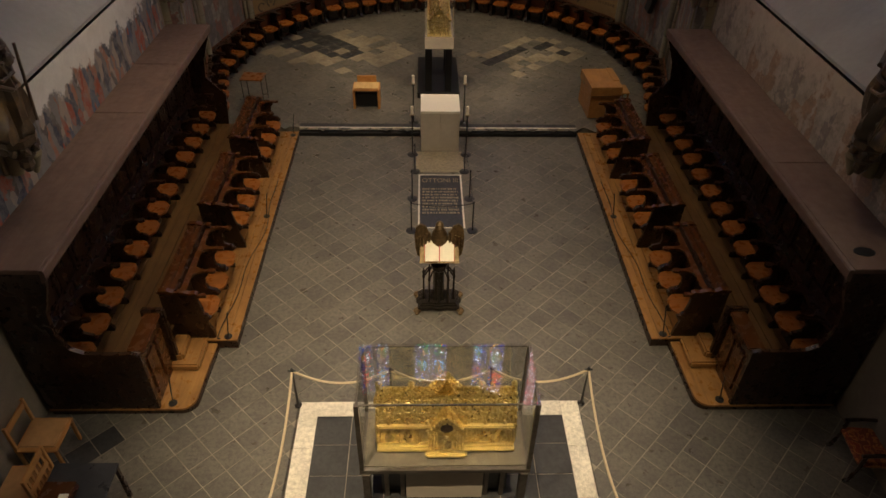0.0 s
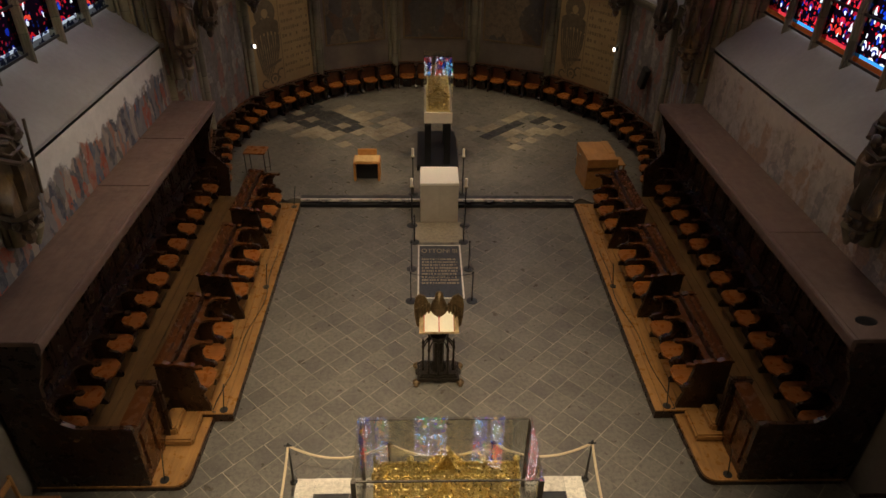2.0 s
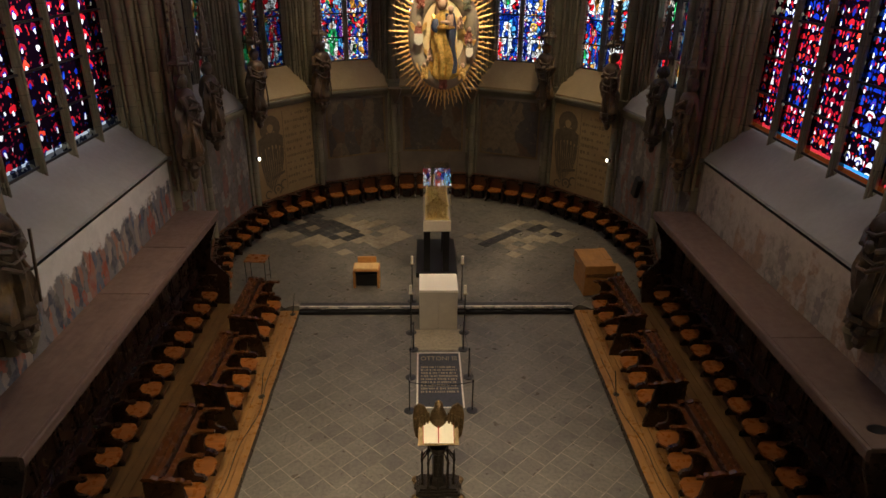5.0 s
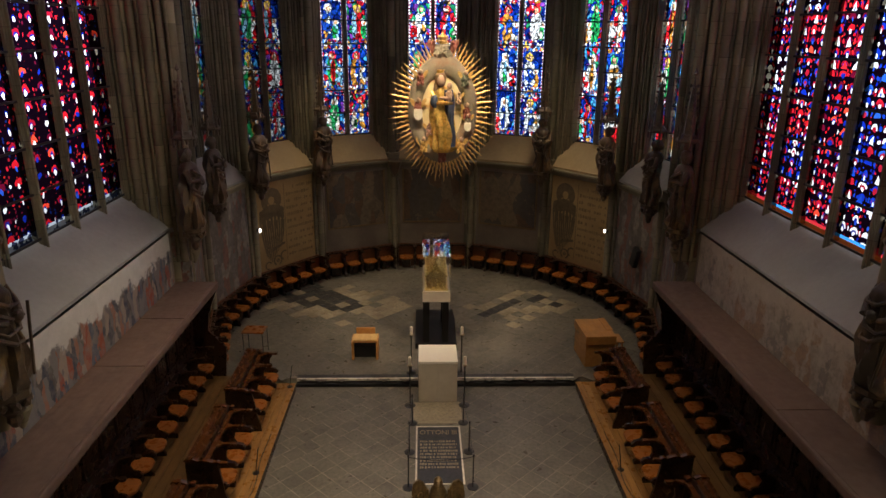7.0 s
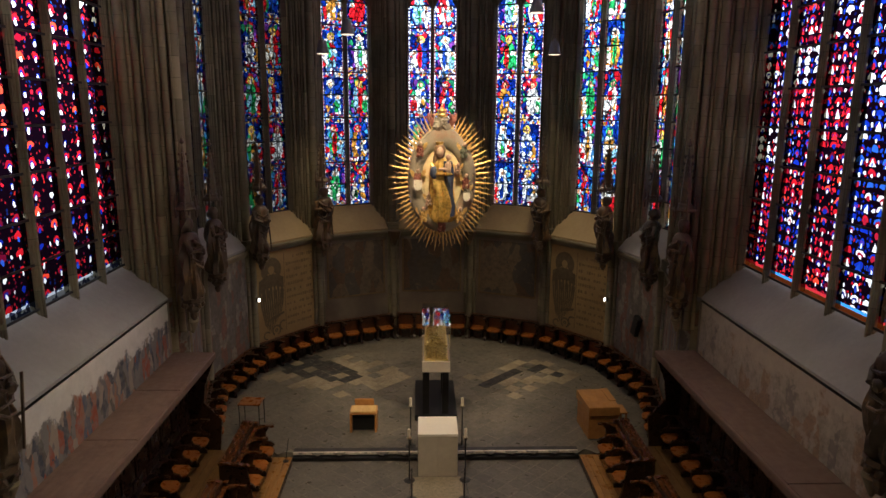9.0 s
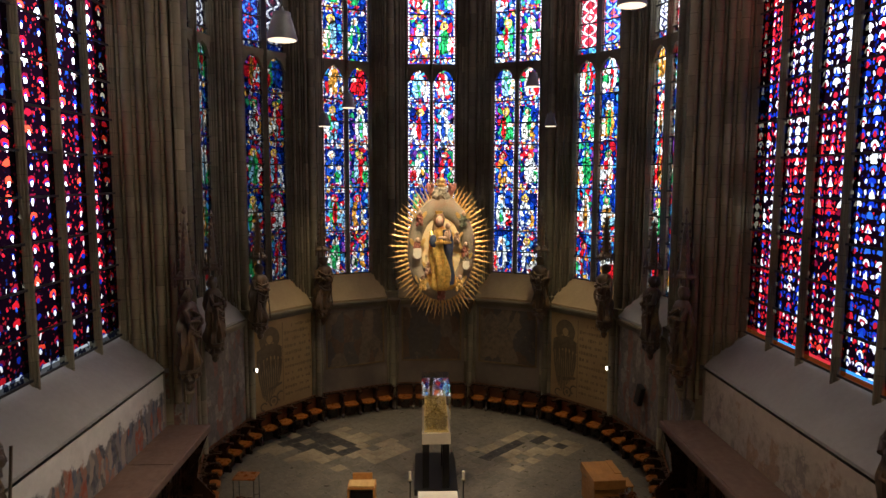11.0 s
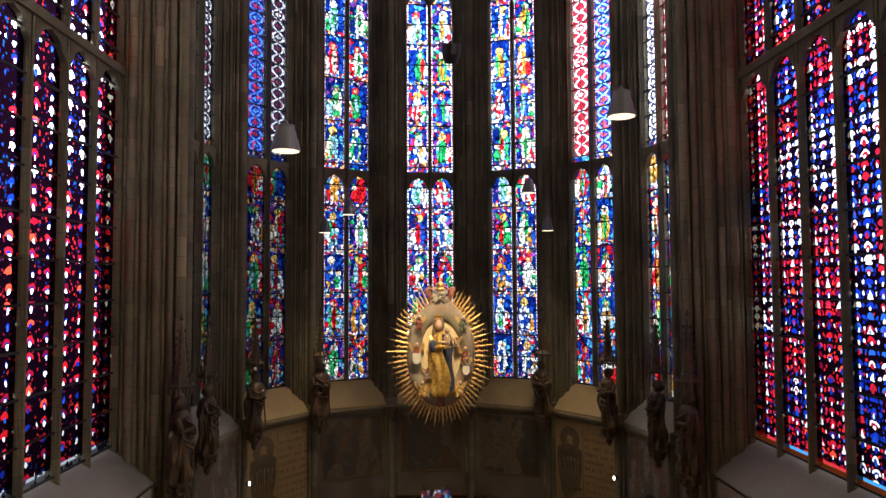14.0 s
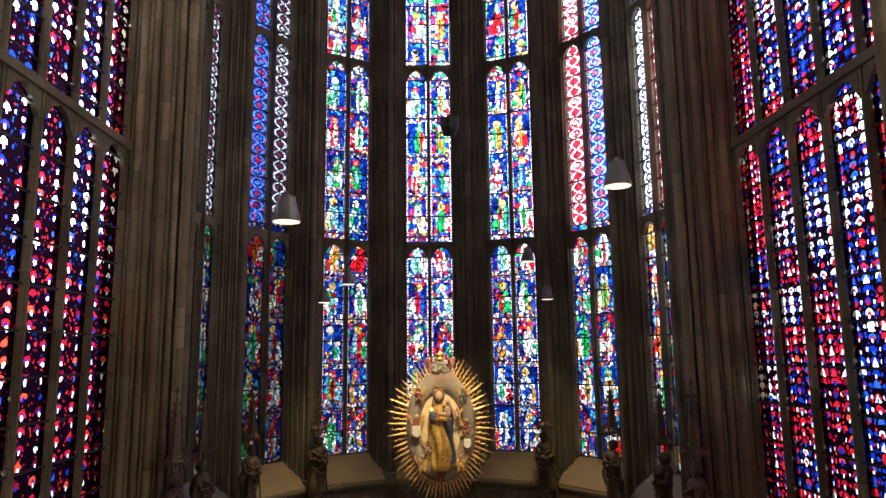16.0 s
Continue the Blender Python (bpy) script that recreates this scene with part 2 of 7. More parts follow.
# walkway boards, a darker brown than the low platform
M_OAK_WALK = wood("darker_walkway_oak", (0.155, 0.082, 0.028), (0.085, 0.044, 0.015), 0.36, 1, 9)
M_OAK_SEAT = wood("polished_seat_oak", (0.36, 0.125, 0.024), (0.20, 0.064, 0.012), 0.28, 0)
M_OAK_FLOOR = wood("platform_oak", (0.40, 0.205, 0.062), (0.22, 0.105, 0.032), 0.30, 1, 9)
M_OAK_LIGHT = wood("light_oak", (0.56, 0.28, 0.085), (0.42, 0.19, 0.055), 0.38, 1, 10)
M_PALE_OAK = wood("pale_yellow_oak", (0.66, 0.44, 0.18), (0.55, 0.34, 0.13), 0.45, 1, 10)
M_OAK_RED = wood("red_brown_oak", (0.105, 0.036, 0.009), (0.055, 0.019, 0.005), 0.20, 1)
M_OAK_BACK = wood("apse_back_oak", (0.19, 0.068, 0.024), (0.09, 0.033, 0.013), 0.33, 1)
M_CARVED = carved_gilding()
M_GOLD = chased_gold()
M_GOLD_SMOOTH = metal("smooth_gilding", (1.0, 0.82, 0.38), 0.3, 0.25, 14, 0.15)
M_GILT = metal("gilded_wood", (0.86, 0.57, 0.20), 0.36, 0.4, 14, 0.4, 0.55)
M_BRONZE = metal("dark_bronze", (0.20, 0.14, 0.075), 0.4, 0.6, 16, 0.4, 0.9)
M_IRON_DARK = metal("dark_wrought_iron", (0.035, 0.028, 0.022), 0.4, 0.5, 20, 0.3, 0.7)
M_STEEL = metal("brushed_steel", (0.20, 0.175, 0.15), 0.34, 0.3, 10, 0.05)
M_PALE_STONE = stone("altar_stone", (0.66, 0.58, 0.47), (0.56, 0.48, 0.38), 1.2, 0.7, 0.15)
# altar top stone, whitened to hold the light falling from above
M_ALTAR_TOP_LIT = plain("lit_altar_top", (0.86, 0.80, 0.68), 0.9, 0.12, 30)
M_WAX = plain("candle_wax", (0.85, 0.78, 0.63), 0.5, 0.1)
M_PAPER = plain("book_paper", (0.83, 0.77, 0.62), 0.85, 0.12, 25)
M_RED = plain("red_ribbon", (0.45, 0.03, 0.02), 0.7, 0.2)
M_ROPE = plain("cream_rope", (0.62, 0.50, 0.33), 0.9, 0.4, 60)
M_LEATHER = plain("tan_leather", (0.46, 0.25, 0.10), 0.5, 0.3, 10)
M_STATUE = stone("weathered_statue", (0.15, 0.10, 0.058), (0.035, 0.025, 0.018), 4, 0.38, 0.7, (0.26, 0.15, 0.05))
M_CLOUD = stone("painted_cloud", (0.46, 0.385, 0.27), (0.24, 0.205, 0.15), 4, 0.7, 0.8, (0.30, 0.16, 0.09))
M_PALEGOLD = plain("pale_gold_ground", (0.92, 0.76, 0.44), 0.5, 0.15, 6, 0.15)
M_MANTLE = plain("dark_blue_mantle", (0.05, 0.065, 0.11), 0.6, 0.4, 10)
M_FLESH = plain("pale_painted_wood", (0.60, 0.40, 0.27), 0.6, 0.35, 14)
M_HAIR = plain("brown_painted_wood", (0.26, 0.15, 0.07), 0.6, 0.4, 20)
M_ROSE = plain("faded_rose_paint", (0.34, 0.12, 0.08), 0.7, 0.4, 12)
M_GREENISH = plain("faded_green_paint", (0.15, 0.16, 0.10), 0.7, 0.4, 12)
M_SHADE = plain("lamp_shade_metal", (0.2, 0.2, 0.21), 0.45, 0.2, 8, 0.3)
M_BRASS = metal("brass_inlay", (0.42, 0.35, 0.24), 0.4, 0.35, 20, 0.2)
M_SLAB = tile_stone("grave_slab_stone", (0.032, 0.033, 0.038), (0.025, 0.026, 0.03), False, 0.35)


def lamp_glow(name, colour, strength):
    n = Nodes(name)
    e = n.node("Emission")
    n.put(e.inputs[0], colour)
    e.inputs[1].default_value = strength
    n.t.links.new(e.outputs[0], n.out.inputs[0])
    return n.mat


M_GLOW = lamp_glow("lamp_diffuser_glow", (1.0, 0.80, 0.58), 1.6)
M_GLOW_WHITE = lamp_glow("small_lamp_glow", (1.0, 0.93, 0.80), 6.0)


def clear_glass(name):
    n = Nodes(name)
    tr, gl = n.node("BsdfTransparent"), n.node("BsdfGlossy")
    n.put(tr.inputs[0], (0.96, 0.97, 0.96))
    gl.inputs["Roughness"].default_value = 0.015
    fr = n.node("LayerWeight")
    gloss = n.math("ADD", 0.09, n.math("MULTIPLY", n.math("POWER", fr.outputs["Facing"], 2.6), 0.6))
    mx = n.node("MixShader")
    n.t.links.new(gloss, mx.inputs[0])
    n.t.links.new(tr.outputs[0], mx.inputs[1])
    n.t.links.new(gl.outputs[0], mx.inputs[2])
    n.t.links.new(mx.outputs[0], n.out.inputs[0])
    return n.mat


M_GLASS = clear_glass("showcase_glass")


def stained(n, colour):
    """Coloured glass: light from outside passes through it."""
    tr, gl = n.node("BsdfTransparent"), n.node("BsdfDiffuse")
    n.put(tr.inputs[0], colour)
    gl.inputs[0].default_value = (0.03, 0.03, 0.035, 1)
    mx = n.node("MixShader")
    mx.inputs[0].default_value = 0.06
    n.t.links.new(tr.outputs[0], mx.inputs[1])
    n.t.links.new(gl.outputs[0], mx.inputs[2])
    n.t.links.new(mx.outputs[0], n.out.inputs[0])
    return n.mat


def hashed(n, a, b, c):
    """Random values for a cell."""
    comb = n.node("CombineXYZ")
    for i, v in enumerate((a, b, c)):
        n.put(comb.inputs[i], v)
    wh = n.node("TexWhiteNoise")
    n.put(wh.inputs[0], comb.outputs[0])
    return n.sep(wh.outputs[1])


def oval(n, x, y, cx, cy, rx, ry):
    """One inside an oval, nought outside."""
    dx = n.math("DIVIDE", n.math("SUBTRACT", x, cx), rx)
    dy = n.math("DIVIDE", n.math("SUBTRACT", y, cy), ry)
    return n.math("LESS_THAN", n.math("ADD", n.math("MULTIPLY", dx, dx), n.math("MULTIPLY", dy, dy)), 1.0)


def figure_glass(name, bright=1.0):
    """Standing and kneeling haloed shapes on blue, two panes high, of many small leaded pieces between beaded borders."""
    n = Nodes(name)
    p = n.pos()
    u = n.sep(n.uv())
    light = n.math("FLOOR", u[0])
    across = n.math("SUBTRACT", n.math("FRACT", u[0]), 0.5)
    wob = n.sep(n.noise(p, 5.0, 3)[1])
    x = n.math("ADD", n.math("MULTIPLY", across, 0.8), n.math("MULTIPLY", n.math("SUBTRACT", wob[0], 0.5), 0.16))
    vy = n.math("DIVIDE", n.math("SUBTRACT", u[1], 5.2), 1.58)
    row = n.math("FLOOR", vy)
    y = n.math("ADD", n.math("MULTIPLY", n.math("FRACT", vy), 1.58), n.math("MULTIPLY", n.math("SUBTRACT", wob[1], 0.5), 0.16))
    h, g = hashed(n, light, row, 0.0), hashed(n, light, row, 7.0)
    flat = n.node("CombineXYZ")
    n.put(flat.inputs[0], n.math("ADD", x, n.math("MULTIPLY", light, 3.1)))
    n.put(flat.inputs[1], n.math("ADD", n.math("MULTIPLY", u[1], 0.85), n.math("MULTIPLY", wob[2], 0.2)))
    w = flat.outputs[0]
    mid, fine = n.sep(n.voronoi(w, 6.5)[1]), n.sep(n.voronoi(w, 13.0)[1])
    f = n.math("FRACT", n.math("ADD", n.math("MULTIPLY", mid[0], 0.45), h[0]))
    ground = n.ramp(f, [(0.0, (0.003, 0.014, 0.15)), (0.24, (0.006, 0.05, 0.36)), (0.42, (0.003, 0.018, 0.20)), (0.56, (0.05, 0.27, 0.55)), (0.66, (0.004, 0.024, 0.24)),
                        (0.76, (0.52, 0.012, 0.025)), (0.85, (0.16, 0.04, 0.30)), (0.92, (0.02, 0.26, 0.12))], "CONSTANT")
    kinds = [(0.0, (0.80, 0.84, 0.85)), (0.17, (0.60, 0.012, 0.02)), (0.40, (0.24, 0.50, 0.68)), (0.54, (0.02, 0.34, 0.10)), (0.70, (0.78, 0.76, 0.66)), (0.80, (0.56, 0.25, 0.04)), (0.90, (0.012, 0.07, 0.42))]
    robe = n.ramp(n.math("FRACT", n.math("ADD", h[1], n.math("MULTIPLY", mid[1], 0.08))), kinds, "CONSTANT")
    cloak = n.ramp(n.math("FRACT", n.math("ADD", h[2], n.math("MULTIPLY", mid[2], 0.10))), kinds, "CONSTANT")
    low = n.ramp(n.math("FRACT", n.math("ADD", g[2], n.math("MULTIPLY", mid[1], 0.2))), kinds, "CONSTANT")
    cx = n.math("MULTIPLY", n.math("SUBTRACT", h[0], 0.5), 0.22)
    kx = n.math("ADD", cx, n.math("SUBTRACT", n.math("MULTIPLY", n.math("GREATER_THAN", g[1], 0.5), 0.5), 0.25))
    c = n.mix(oval(n, x, y, cx, 0.60, 0.20, 0.56), ground, robe)
    c = n.mix(oval(n, x, y, n.math("ADD", cx, n.math("MULTIPLY", n.math("SUBTRACT", g[0], 0.5), 0.26)), 0.62, 0.085, 0.44), c, cloak)
    c = n.mix(oval(n, x, y, kx, 0.40, 0.13, 0.27), c, low)
    halo = n.ramp(g[0], [(0.0, (0.85, 0.55, 0.08)), (0.3, (0.85, 0.86, 0.84)), (0.6, (0.62, 0.02, 0.03)), (0.8, (0.05, 0.40, 0.16))], "CONSTANT")
    c = n.mix(oval(n, x, y, kx, 0.72, 0.095, 0.10), c, (0.84, 0.84, 0.80))
    c = n.mix(oval(n, x, y, kx, 0.71, 0.05, 0.065), c, (0.62, 0.30, 0.16))
    c = n.mix(oval(n, x, y, cx, 1.19, 0.14, 0.145), c, halo)
    c = n.mix(oval(n, x, y, cx, 1.17, 0.07, 0.09), c, (0.72, 0.42, 0.26))
    small = n.ramp(fine[2], [(0.0, (0.006, 0.03, 0.26)), (0.35, (0.52, 0.015, 0.03)), (0.55, (0.80, 0.82, 0.84)), (0.75, (0.05, 0.22, 0.50)), (0.9, (0.6, 0.34, 0.06))], "CONSTANT")
    c = n.mix(n.math("LESS_THAN", y, 0.17), c, small)
    c = n.mix(n.math("MULTIPLY", n.math("GREATER_THAN", y, 1.40), n.math("GREATER_THAN", g[1], 0.35)), c, small)
    c = n.mix(1.0, c, n.ramp(fine[0], [(0.0, 0.32), (0.3, 0.65), (0.6, 1.0), (0.85, 1.35)]), "MULTIPLY")
    c = n.mix(n.ramp(fine[1], [(0.978, 0.0), (0.982, 1.0)]), c, (0.92, 0.95, 0.96))
    side = n.math("ABSOLUTE", across)
    bead = n.math("GREATER_THAN", n.math("FRACT", n.math("MULTIPLY", u[1], 9.0)), 0.45)
    beads = n.mix(bead, n.mix(n.math("GREATER_THAN", h[2], 0.5), (0.02, 0.03, 0.26), (0.32, 0.01, 0.03)), (0.74, 0.76, 0.82))
    c = n.mix(n.math("GREATER_THAN", side, 0.44), c, beads)
    c = n.mix(1.0, c, n.ramp(n.voronoi(w, 6.5, "DISTANCE_TO_EDGE")[0], [(0.03, 0.02), (0.09, 1.0)]), "MULTIPLY")
    c = n.mix(1.0, c, n.ramp(n.voronoi(w, 13.0, "DISTANCE_TO_EDGE")[0], [(0.03, 0.42), (0.10, 1.0)]), "MULTIPLY")
    # bright below one puts weaker daylight into the glass colour
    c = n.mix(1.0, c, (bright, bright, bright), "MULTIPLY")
    return stained(n, c)


def lattice_glass(name, tint, ground, band_colour, edge):
    """A chain of interlaced rounded loops between beaded borders, two to a pane."""
    n = Nodes(name)
    u = n.sep(n.uv())
    p = n.pos()
    across = n.math("SUBTRACT", n.math("FRACT", u[0]), 0.5)
    x = n.math("MULTIPLY", n.math("ABSOLUTE", across), 2.0)
    y = n.math("DIVIDE", n.math("SUBTRACT", u[1], 5.2), 0.395)
    lobe = n.math("MULTIPLY", n.math("ABSOLUTE", n.math("SINE", n.math("MULTIPLY", y, math.pi))), 0.62)
    band = n.math("LESS_THAN", n.math("ABSOLUTE", n.math("SUBTRACT", x, lobe)), 0.13)
    fy = n.math("ABSOLUTE", n.math("SUBTRACT", n.math("FRACT", y), 0.5))
    core = n.math("LESS_THAN", n.math("ADD", x, n.math("MULTIPLY", fy, 1.6)), 0.34)
    r = hashed(n, n.math("FLOOR", u[0]), n.math("FLOOR", y), 3.0)
    c = n.mix(core, ground, n.mix(n.math("GREATER_THAN", r[0], 0.6), tint, band_colour))
    c = n.mix(band, c, band_colour)
    dots = n.math("MULTIPLY", n.math("GREATER_THAN", x, 0.78), n.math("GREATER_THAN", n.math("FRACT", n.math("MULTIPLY", u[1], 11.0)), 0.35))
    c = n.mix(dots, c, edge)
    c = n.mix(n.math("MULTIPLY", n.math("GREATER_THAN", x, 0.70), n.math("LESS_THAN", x, 0.78)), c, (0.02, 0.01, 0.02))
    pc = n.sep(n.voronoi(p, 13)[1])
    c = n.mix(1.0, c, n.ramp(pc[0], [(0.1, 0.4), (0.8, 1.1)]), "MULTIPLY")
    c = n.mix(n.ramp(pc[1], [(0.92, 0.0), (0.93, 1.0)]), c, tint)
    c = n.mix(1.0, c, n.ramp(n.voronoi(p, 13, "DISTANCE_TO_EDGE")[0], [(0.03, 0.15), (0.09, 1.0)]), "MULTIPLY")
    return stained(n, c)


def drop_glass(name, seed, south):
    """Dark glass set in rows with red or blue arches over white drops; the mixture changes from light to light and pane to pane."""
    n = Nodes(name)
    u = n.sep(n.uv())
    p = n.pos()
    light, across = n.math("FLOOR", u[0]), n.math("FRACT", u[0])
    wob = n.sep(n.noise(p, 4.0, 2)[1])
    cols, pitch = (3.0, 0.79 / 4) if south else (2.0, 0.79 * 3 / 8)
    above = n.math("SUBTRACT", u[1], 5.2)
    pane = n.math("FLOOR", n.math("DIVIDE", above, 0.79))
    col = n.math("ADD", n.math("MULTIPLY", across, cols), n.math("MULTIPLY", n.math("SUBTRACT", wob[0], 0.5), 0.45))
    row = n.math("ADD", n.math("DIVIDE", above, pitch), n.math("MULTIPLY", n.math("SUBTRACT", wob[1], 0.5), 0.5))
    tag = n.math("ADD", n.math("FLOOR", row), n.math("MULTIPLY", light, 41.0))
    cell = hashed(n, n.math("FLOOR", col), tag, seed)
    cell2 = hashed(n, n.math("FLOOR", col), tag, seed + 5.0)
    line = hashed(n, 77.0, tag, seed)
    field = hashed(n, light, pane, seed + 9.0)
    lx = n.math("MULTIPLY", n.math("SUBTRACT", n.math("FRACT", col), 0.5), 1.0 / cols)
    ly = n.math("MULTIPLY", n.math("SUBTRACT", n.math("FRACT", row), 0.5), pitch)
    odd = n.math("GREATER_THAN", n.math("MODULO", light, 2.0), 0.5)
    if south:
        blue = n.math("ABSOLUTE", n.math("SUBTRACT", odd, n.math("GREATER_THAN", field[0], 0.72)))
    else:
        height = n.math("ADD", u[1], n.math("MULTIPLY", n.math("SUBTRACT", n.noise(p, 0.9, 2)[0], 0.5), 3.0))
        blue = n.math("MULTIPLY", n.math("MAXIMUM", odd, n.math("GREATER_THAN", field[0], 0.8)), n.math("GREATER_THAN", height, 10.0))
    # small pieces between the motifs
    flat = n.node("CombineXYZ")
    n.put(flat.inputs[0], n.math("ADD", u[0], n.math("MULTIPLY", wob[0], 0.06)))
    n.put(flat.inputs[1], n.math("ADD", u[1], n.math("MULTIPLY", wob[2], 0.06)))
    vor = n.voronoi(flat.outputs[0], 13.0 if south else 12.0)
    bit = n.sep(vor[1])
    # north copy: small pieces dimmed, weaker daylight put into their colour
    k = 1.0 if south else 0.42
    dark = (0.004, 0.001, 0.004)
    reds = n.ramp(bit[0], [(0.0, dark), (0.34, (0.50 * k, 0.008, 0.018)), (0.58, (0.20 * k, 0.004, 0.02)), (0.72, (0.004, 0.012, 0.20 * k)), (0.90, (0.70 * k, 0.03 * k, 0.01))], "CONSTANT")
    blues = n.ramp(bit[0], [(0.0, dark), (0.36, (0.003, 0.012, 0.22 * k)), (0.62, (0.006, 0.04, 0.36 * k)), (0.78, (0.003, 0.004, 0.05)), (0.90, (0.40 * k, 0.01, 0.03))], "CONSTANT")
    c = n.mix(blue, reds, blues)
    c = n.mix(n.math("GREATER_THAN", vor[0], 0.42 if south else 0.34), c, (0.003, 0.0007, 0.003))
    rad = n.math("SQRT", n.math("ADD", n.math("MULTIPLY", lx, lx), n.math("MULTIPLY", ly, ly)))
    cap = n.math("MULTIPLY", n.math("LESS_THAN", rad, 0.098 if south else 0.112), n.math("GREATER_THAN", ly, -0.01))
    cap = n.math("MULTIPLY", cap, n.math("GREATER_THAN", cell[0], 0.12 if south else 0.22))
    cap_red = n.ramp(cell[1], [(0.0, (0.50, 0.010, 0.02)), (0.40, (0.26, 0.005, 0.02)), (0.66, (0.80, 0.06, 0.03)), (0.78, (0.12, 0.003, 0.02))], "CONSTANT")
    cap_blue = n.ramp(cell[1], [(0.0, (0.005, 0.025, 0.34)), (0.46, (0.80, 0.84, 0.88)), (0.58, (0.02, 0.10, 0.48)), (0.82, (0.45, 0.010, 0.025))], "CONSTANT")
    caps = n.mix(blue, cap_red, cap_blue)
    if not south:
        caps = n.mix(n.math("MULTIPLY", n.math("GREATER_THAN", height, 10.6), n.math("GREATER_THAN", cell2[0], 0.5)), caps, (0.80, 0.84, 0.88))
    if south:
        caps = n.mix(n.math("GREATER_THAN", field[1], 0.88), caps, (0.82, 0.85, 0.88))
    c = n.mix(n.math("LESS_THAN", rad, 0.112 if south else 0.125), c, (0.003, 0.0007, 0.0035))
    c = n.mix(cap, c, caps)
    eye = n.math("MULTIPLY", n.math("LESS_THAN", rad, 0.055), n.math("GREATER_THAN", cell[2], 0.35))
    c = n.mix(eye, c, n.mix(blue, (0.006, 0.02, 0.26), (0.34, 0.01, 0.03)))
    if south:
        wedge = n.math("LESS_THAN", n.math("ABSOLUTE", lx), n.math("MULTIPLY", n.math("SUBTRACT", 0.09, ly), 0.5))
        wedge = n.math("MULTIPLY", wedge, n.math("MULTIPLY", n.math("GREATER_THAN", line[0], 0.76), n.math("GREATER_THAN", ly, -0.07)))
        c = n.mix(wedge, c, n.mix(n.math("LESS_THAN", cell2[0], 0.70), (0.84, 0.87, 0.90), n.mix(blue, (0.60, 0.02, 0.03), (0.008, 0.05, 0.40))))
    drop = n.math("MULTIPLY", oval(n, lx, ly, 0.0, -0.03, 0.026 if south else 0.036, 0.040 if south else 0.052), n.math("GREATER_THAN", cell2[1], 0.30 if south else 0.12))
    c = n.mix(drop, c, n.mix(n.math("GREATER_THAN", cell2[2], 0.86), (0.86, 0.88, 0.92), (0.02, 0.08, 0.46)))
    half = n.math("MULTIPLY", n.math("SUBTRACT", n.math("ABSOLUTE", lx), 0.5 / cols), -1.0)
    side = n.math("MULTIPLY", oval(n, half, ly, 0.0, 0.02, 0.03, 0.038), n.math("GREATER_THAN", cell2[0], 0.45))
    c = n.mix(side, c, n.mix(n.math("GREATER_THAN", line[1], 0.55 if south else 0.8), n.mix(blue, (0.55, 0.012, 0.03), (0.006, 0.04, 0.36)), (0.84, 0.86, 0.90)))
    foot = n.math("LESS_THAN", u[1], 5.36)
    first = n.math("GREATER_THAN", n.math("FRACT", n.math("MULTIPLY", u[0], 0.5)), 0.5)
    if south:
        strip = n.mix(n.math("GREATER_THAN", u[1], 5.30), (0.85, 0.22, 0.06), n.mix(first, (0.55, 0.03, 0.04), (0.05, 0.30, 0.80)))
    else:
        strip = n.mix(n.math("GREATER_THAN", bit[1], 0.45), (0.04, 0.05, 0.10), (0.60, 0.66, 0.74))
    c = n.mix(foot, c, strip)
    return stained(n, c)


def overcast(name, low, high):
    """The bright overcast sky seen outside the glass, paler higher up."""
    n = Nodes(name)
    e = n.node("Emission")
    n.put(e.inputs[0], (0.93, 0.96, 1.0))
    z = n.math("DIVIDE", n.math("SUBTRACT", n.sep(n.pos())[2], 5.0), 14.0)
    z = n.math("MINIMUM", n.math("MAXIMUM", z, 0.0), 1.0)
    n.put(e.inputs[1], n.math("ADD", low, n.math("MULTIPLY", z, high - low)))
    n.t.links.new(e.outputs[0], n.out.inputs[0])
    return n.mat


SKY_APSE = overcast("overcast_sky_north_east", 1.4, 4.6)
SKY_APSE_SOUTH = overcast("overcast_sky_south_east", 1.7, 7.5)
SKY_NORTH = overcast("overcast_sky_north", 0.65, 12.0)
# stronger sheet added out of view to brighten the north side
SKY_SOUTH_FILL = overcast("fill_sky_south_west", 2.8, 9.0)
SKY_SOUTH = overcast("overcast_sky_south", 1.5, 5.2)


# second copy is the same glass, dimmed for the less lit north side
G_FIGURE, G_FIGURE_DIM = figure_glass("figure_glass"), figure_glass("dimmed_figure_glass", 0.24)


def fill_glass(name, light, dark):
    """Pale plain glass added in the unseen first bay to let in fill light."""
    n = Nodes(name)
    p = n.pos()
    c = n.mix(n.noise(p, 3, 3)[0], light, dark)
    c = n.mix(1.0, c, n.ramp(n.voronoi(p, 6, "DISTANCE_TO_EDGE")[0], [(0.03, 0.0), (0.07, 1.0)]), "MULTIPLY")
    return stained(n, c)


G_FILL = [fill_glass("unseen_bay_fill_glass", (0.24, 0.20, 0.15), (0.16, 0.13, 0.10)), fill_glass("unseen_bay_clear_fill_glass", (0.95, 0.84, 0.64), (0.80, 0.70, 0.52))]
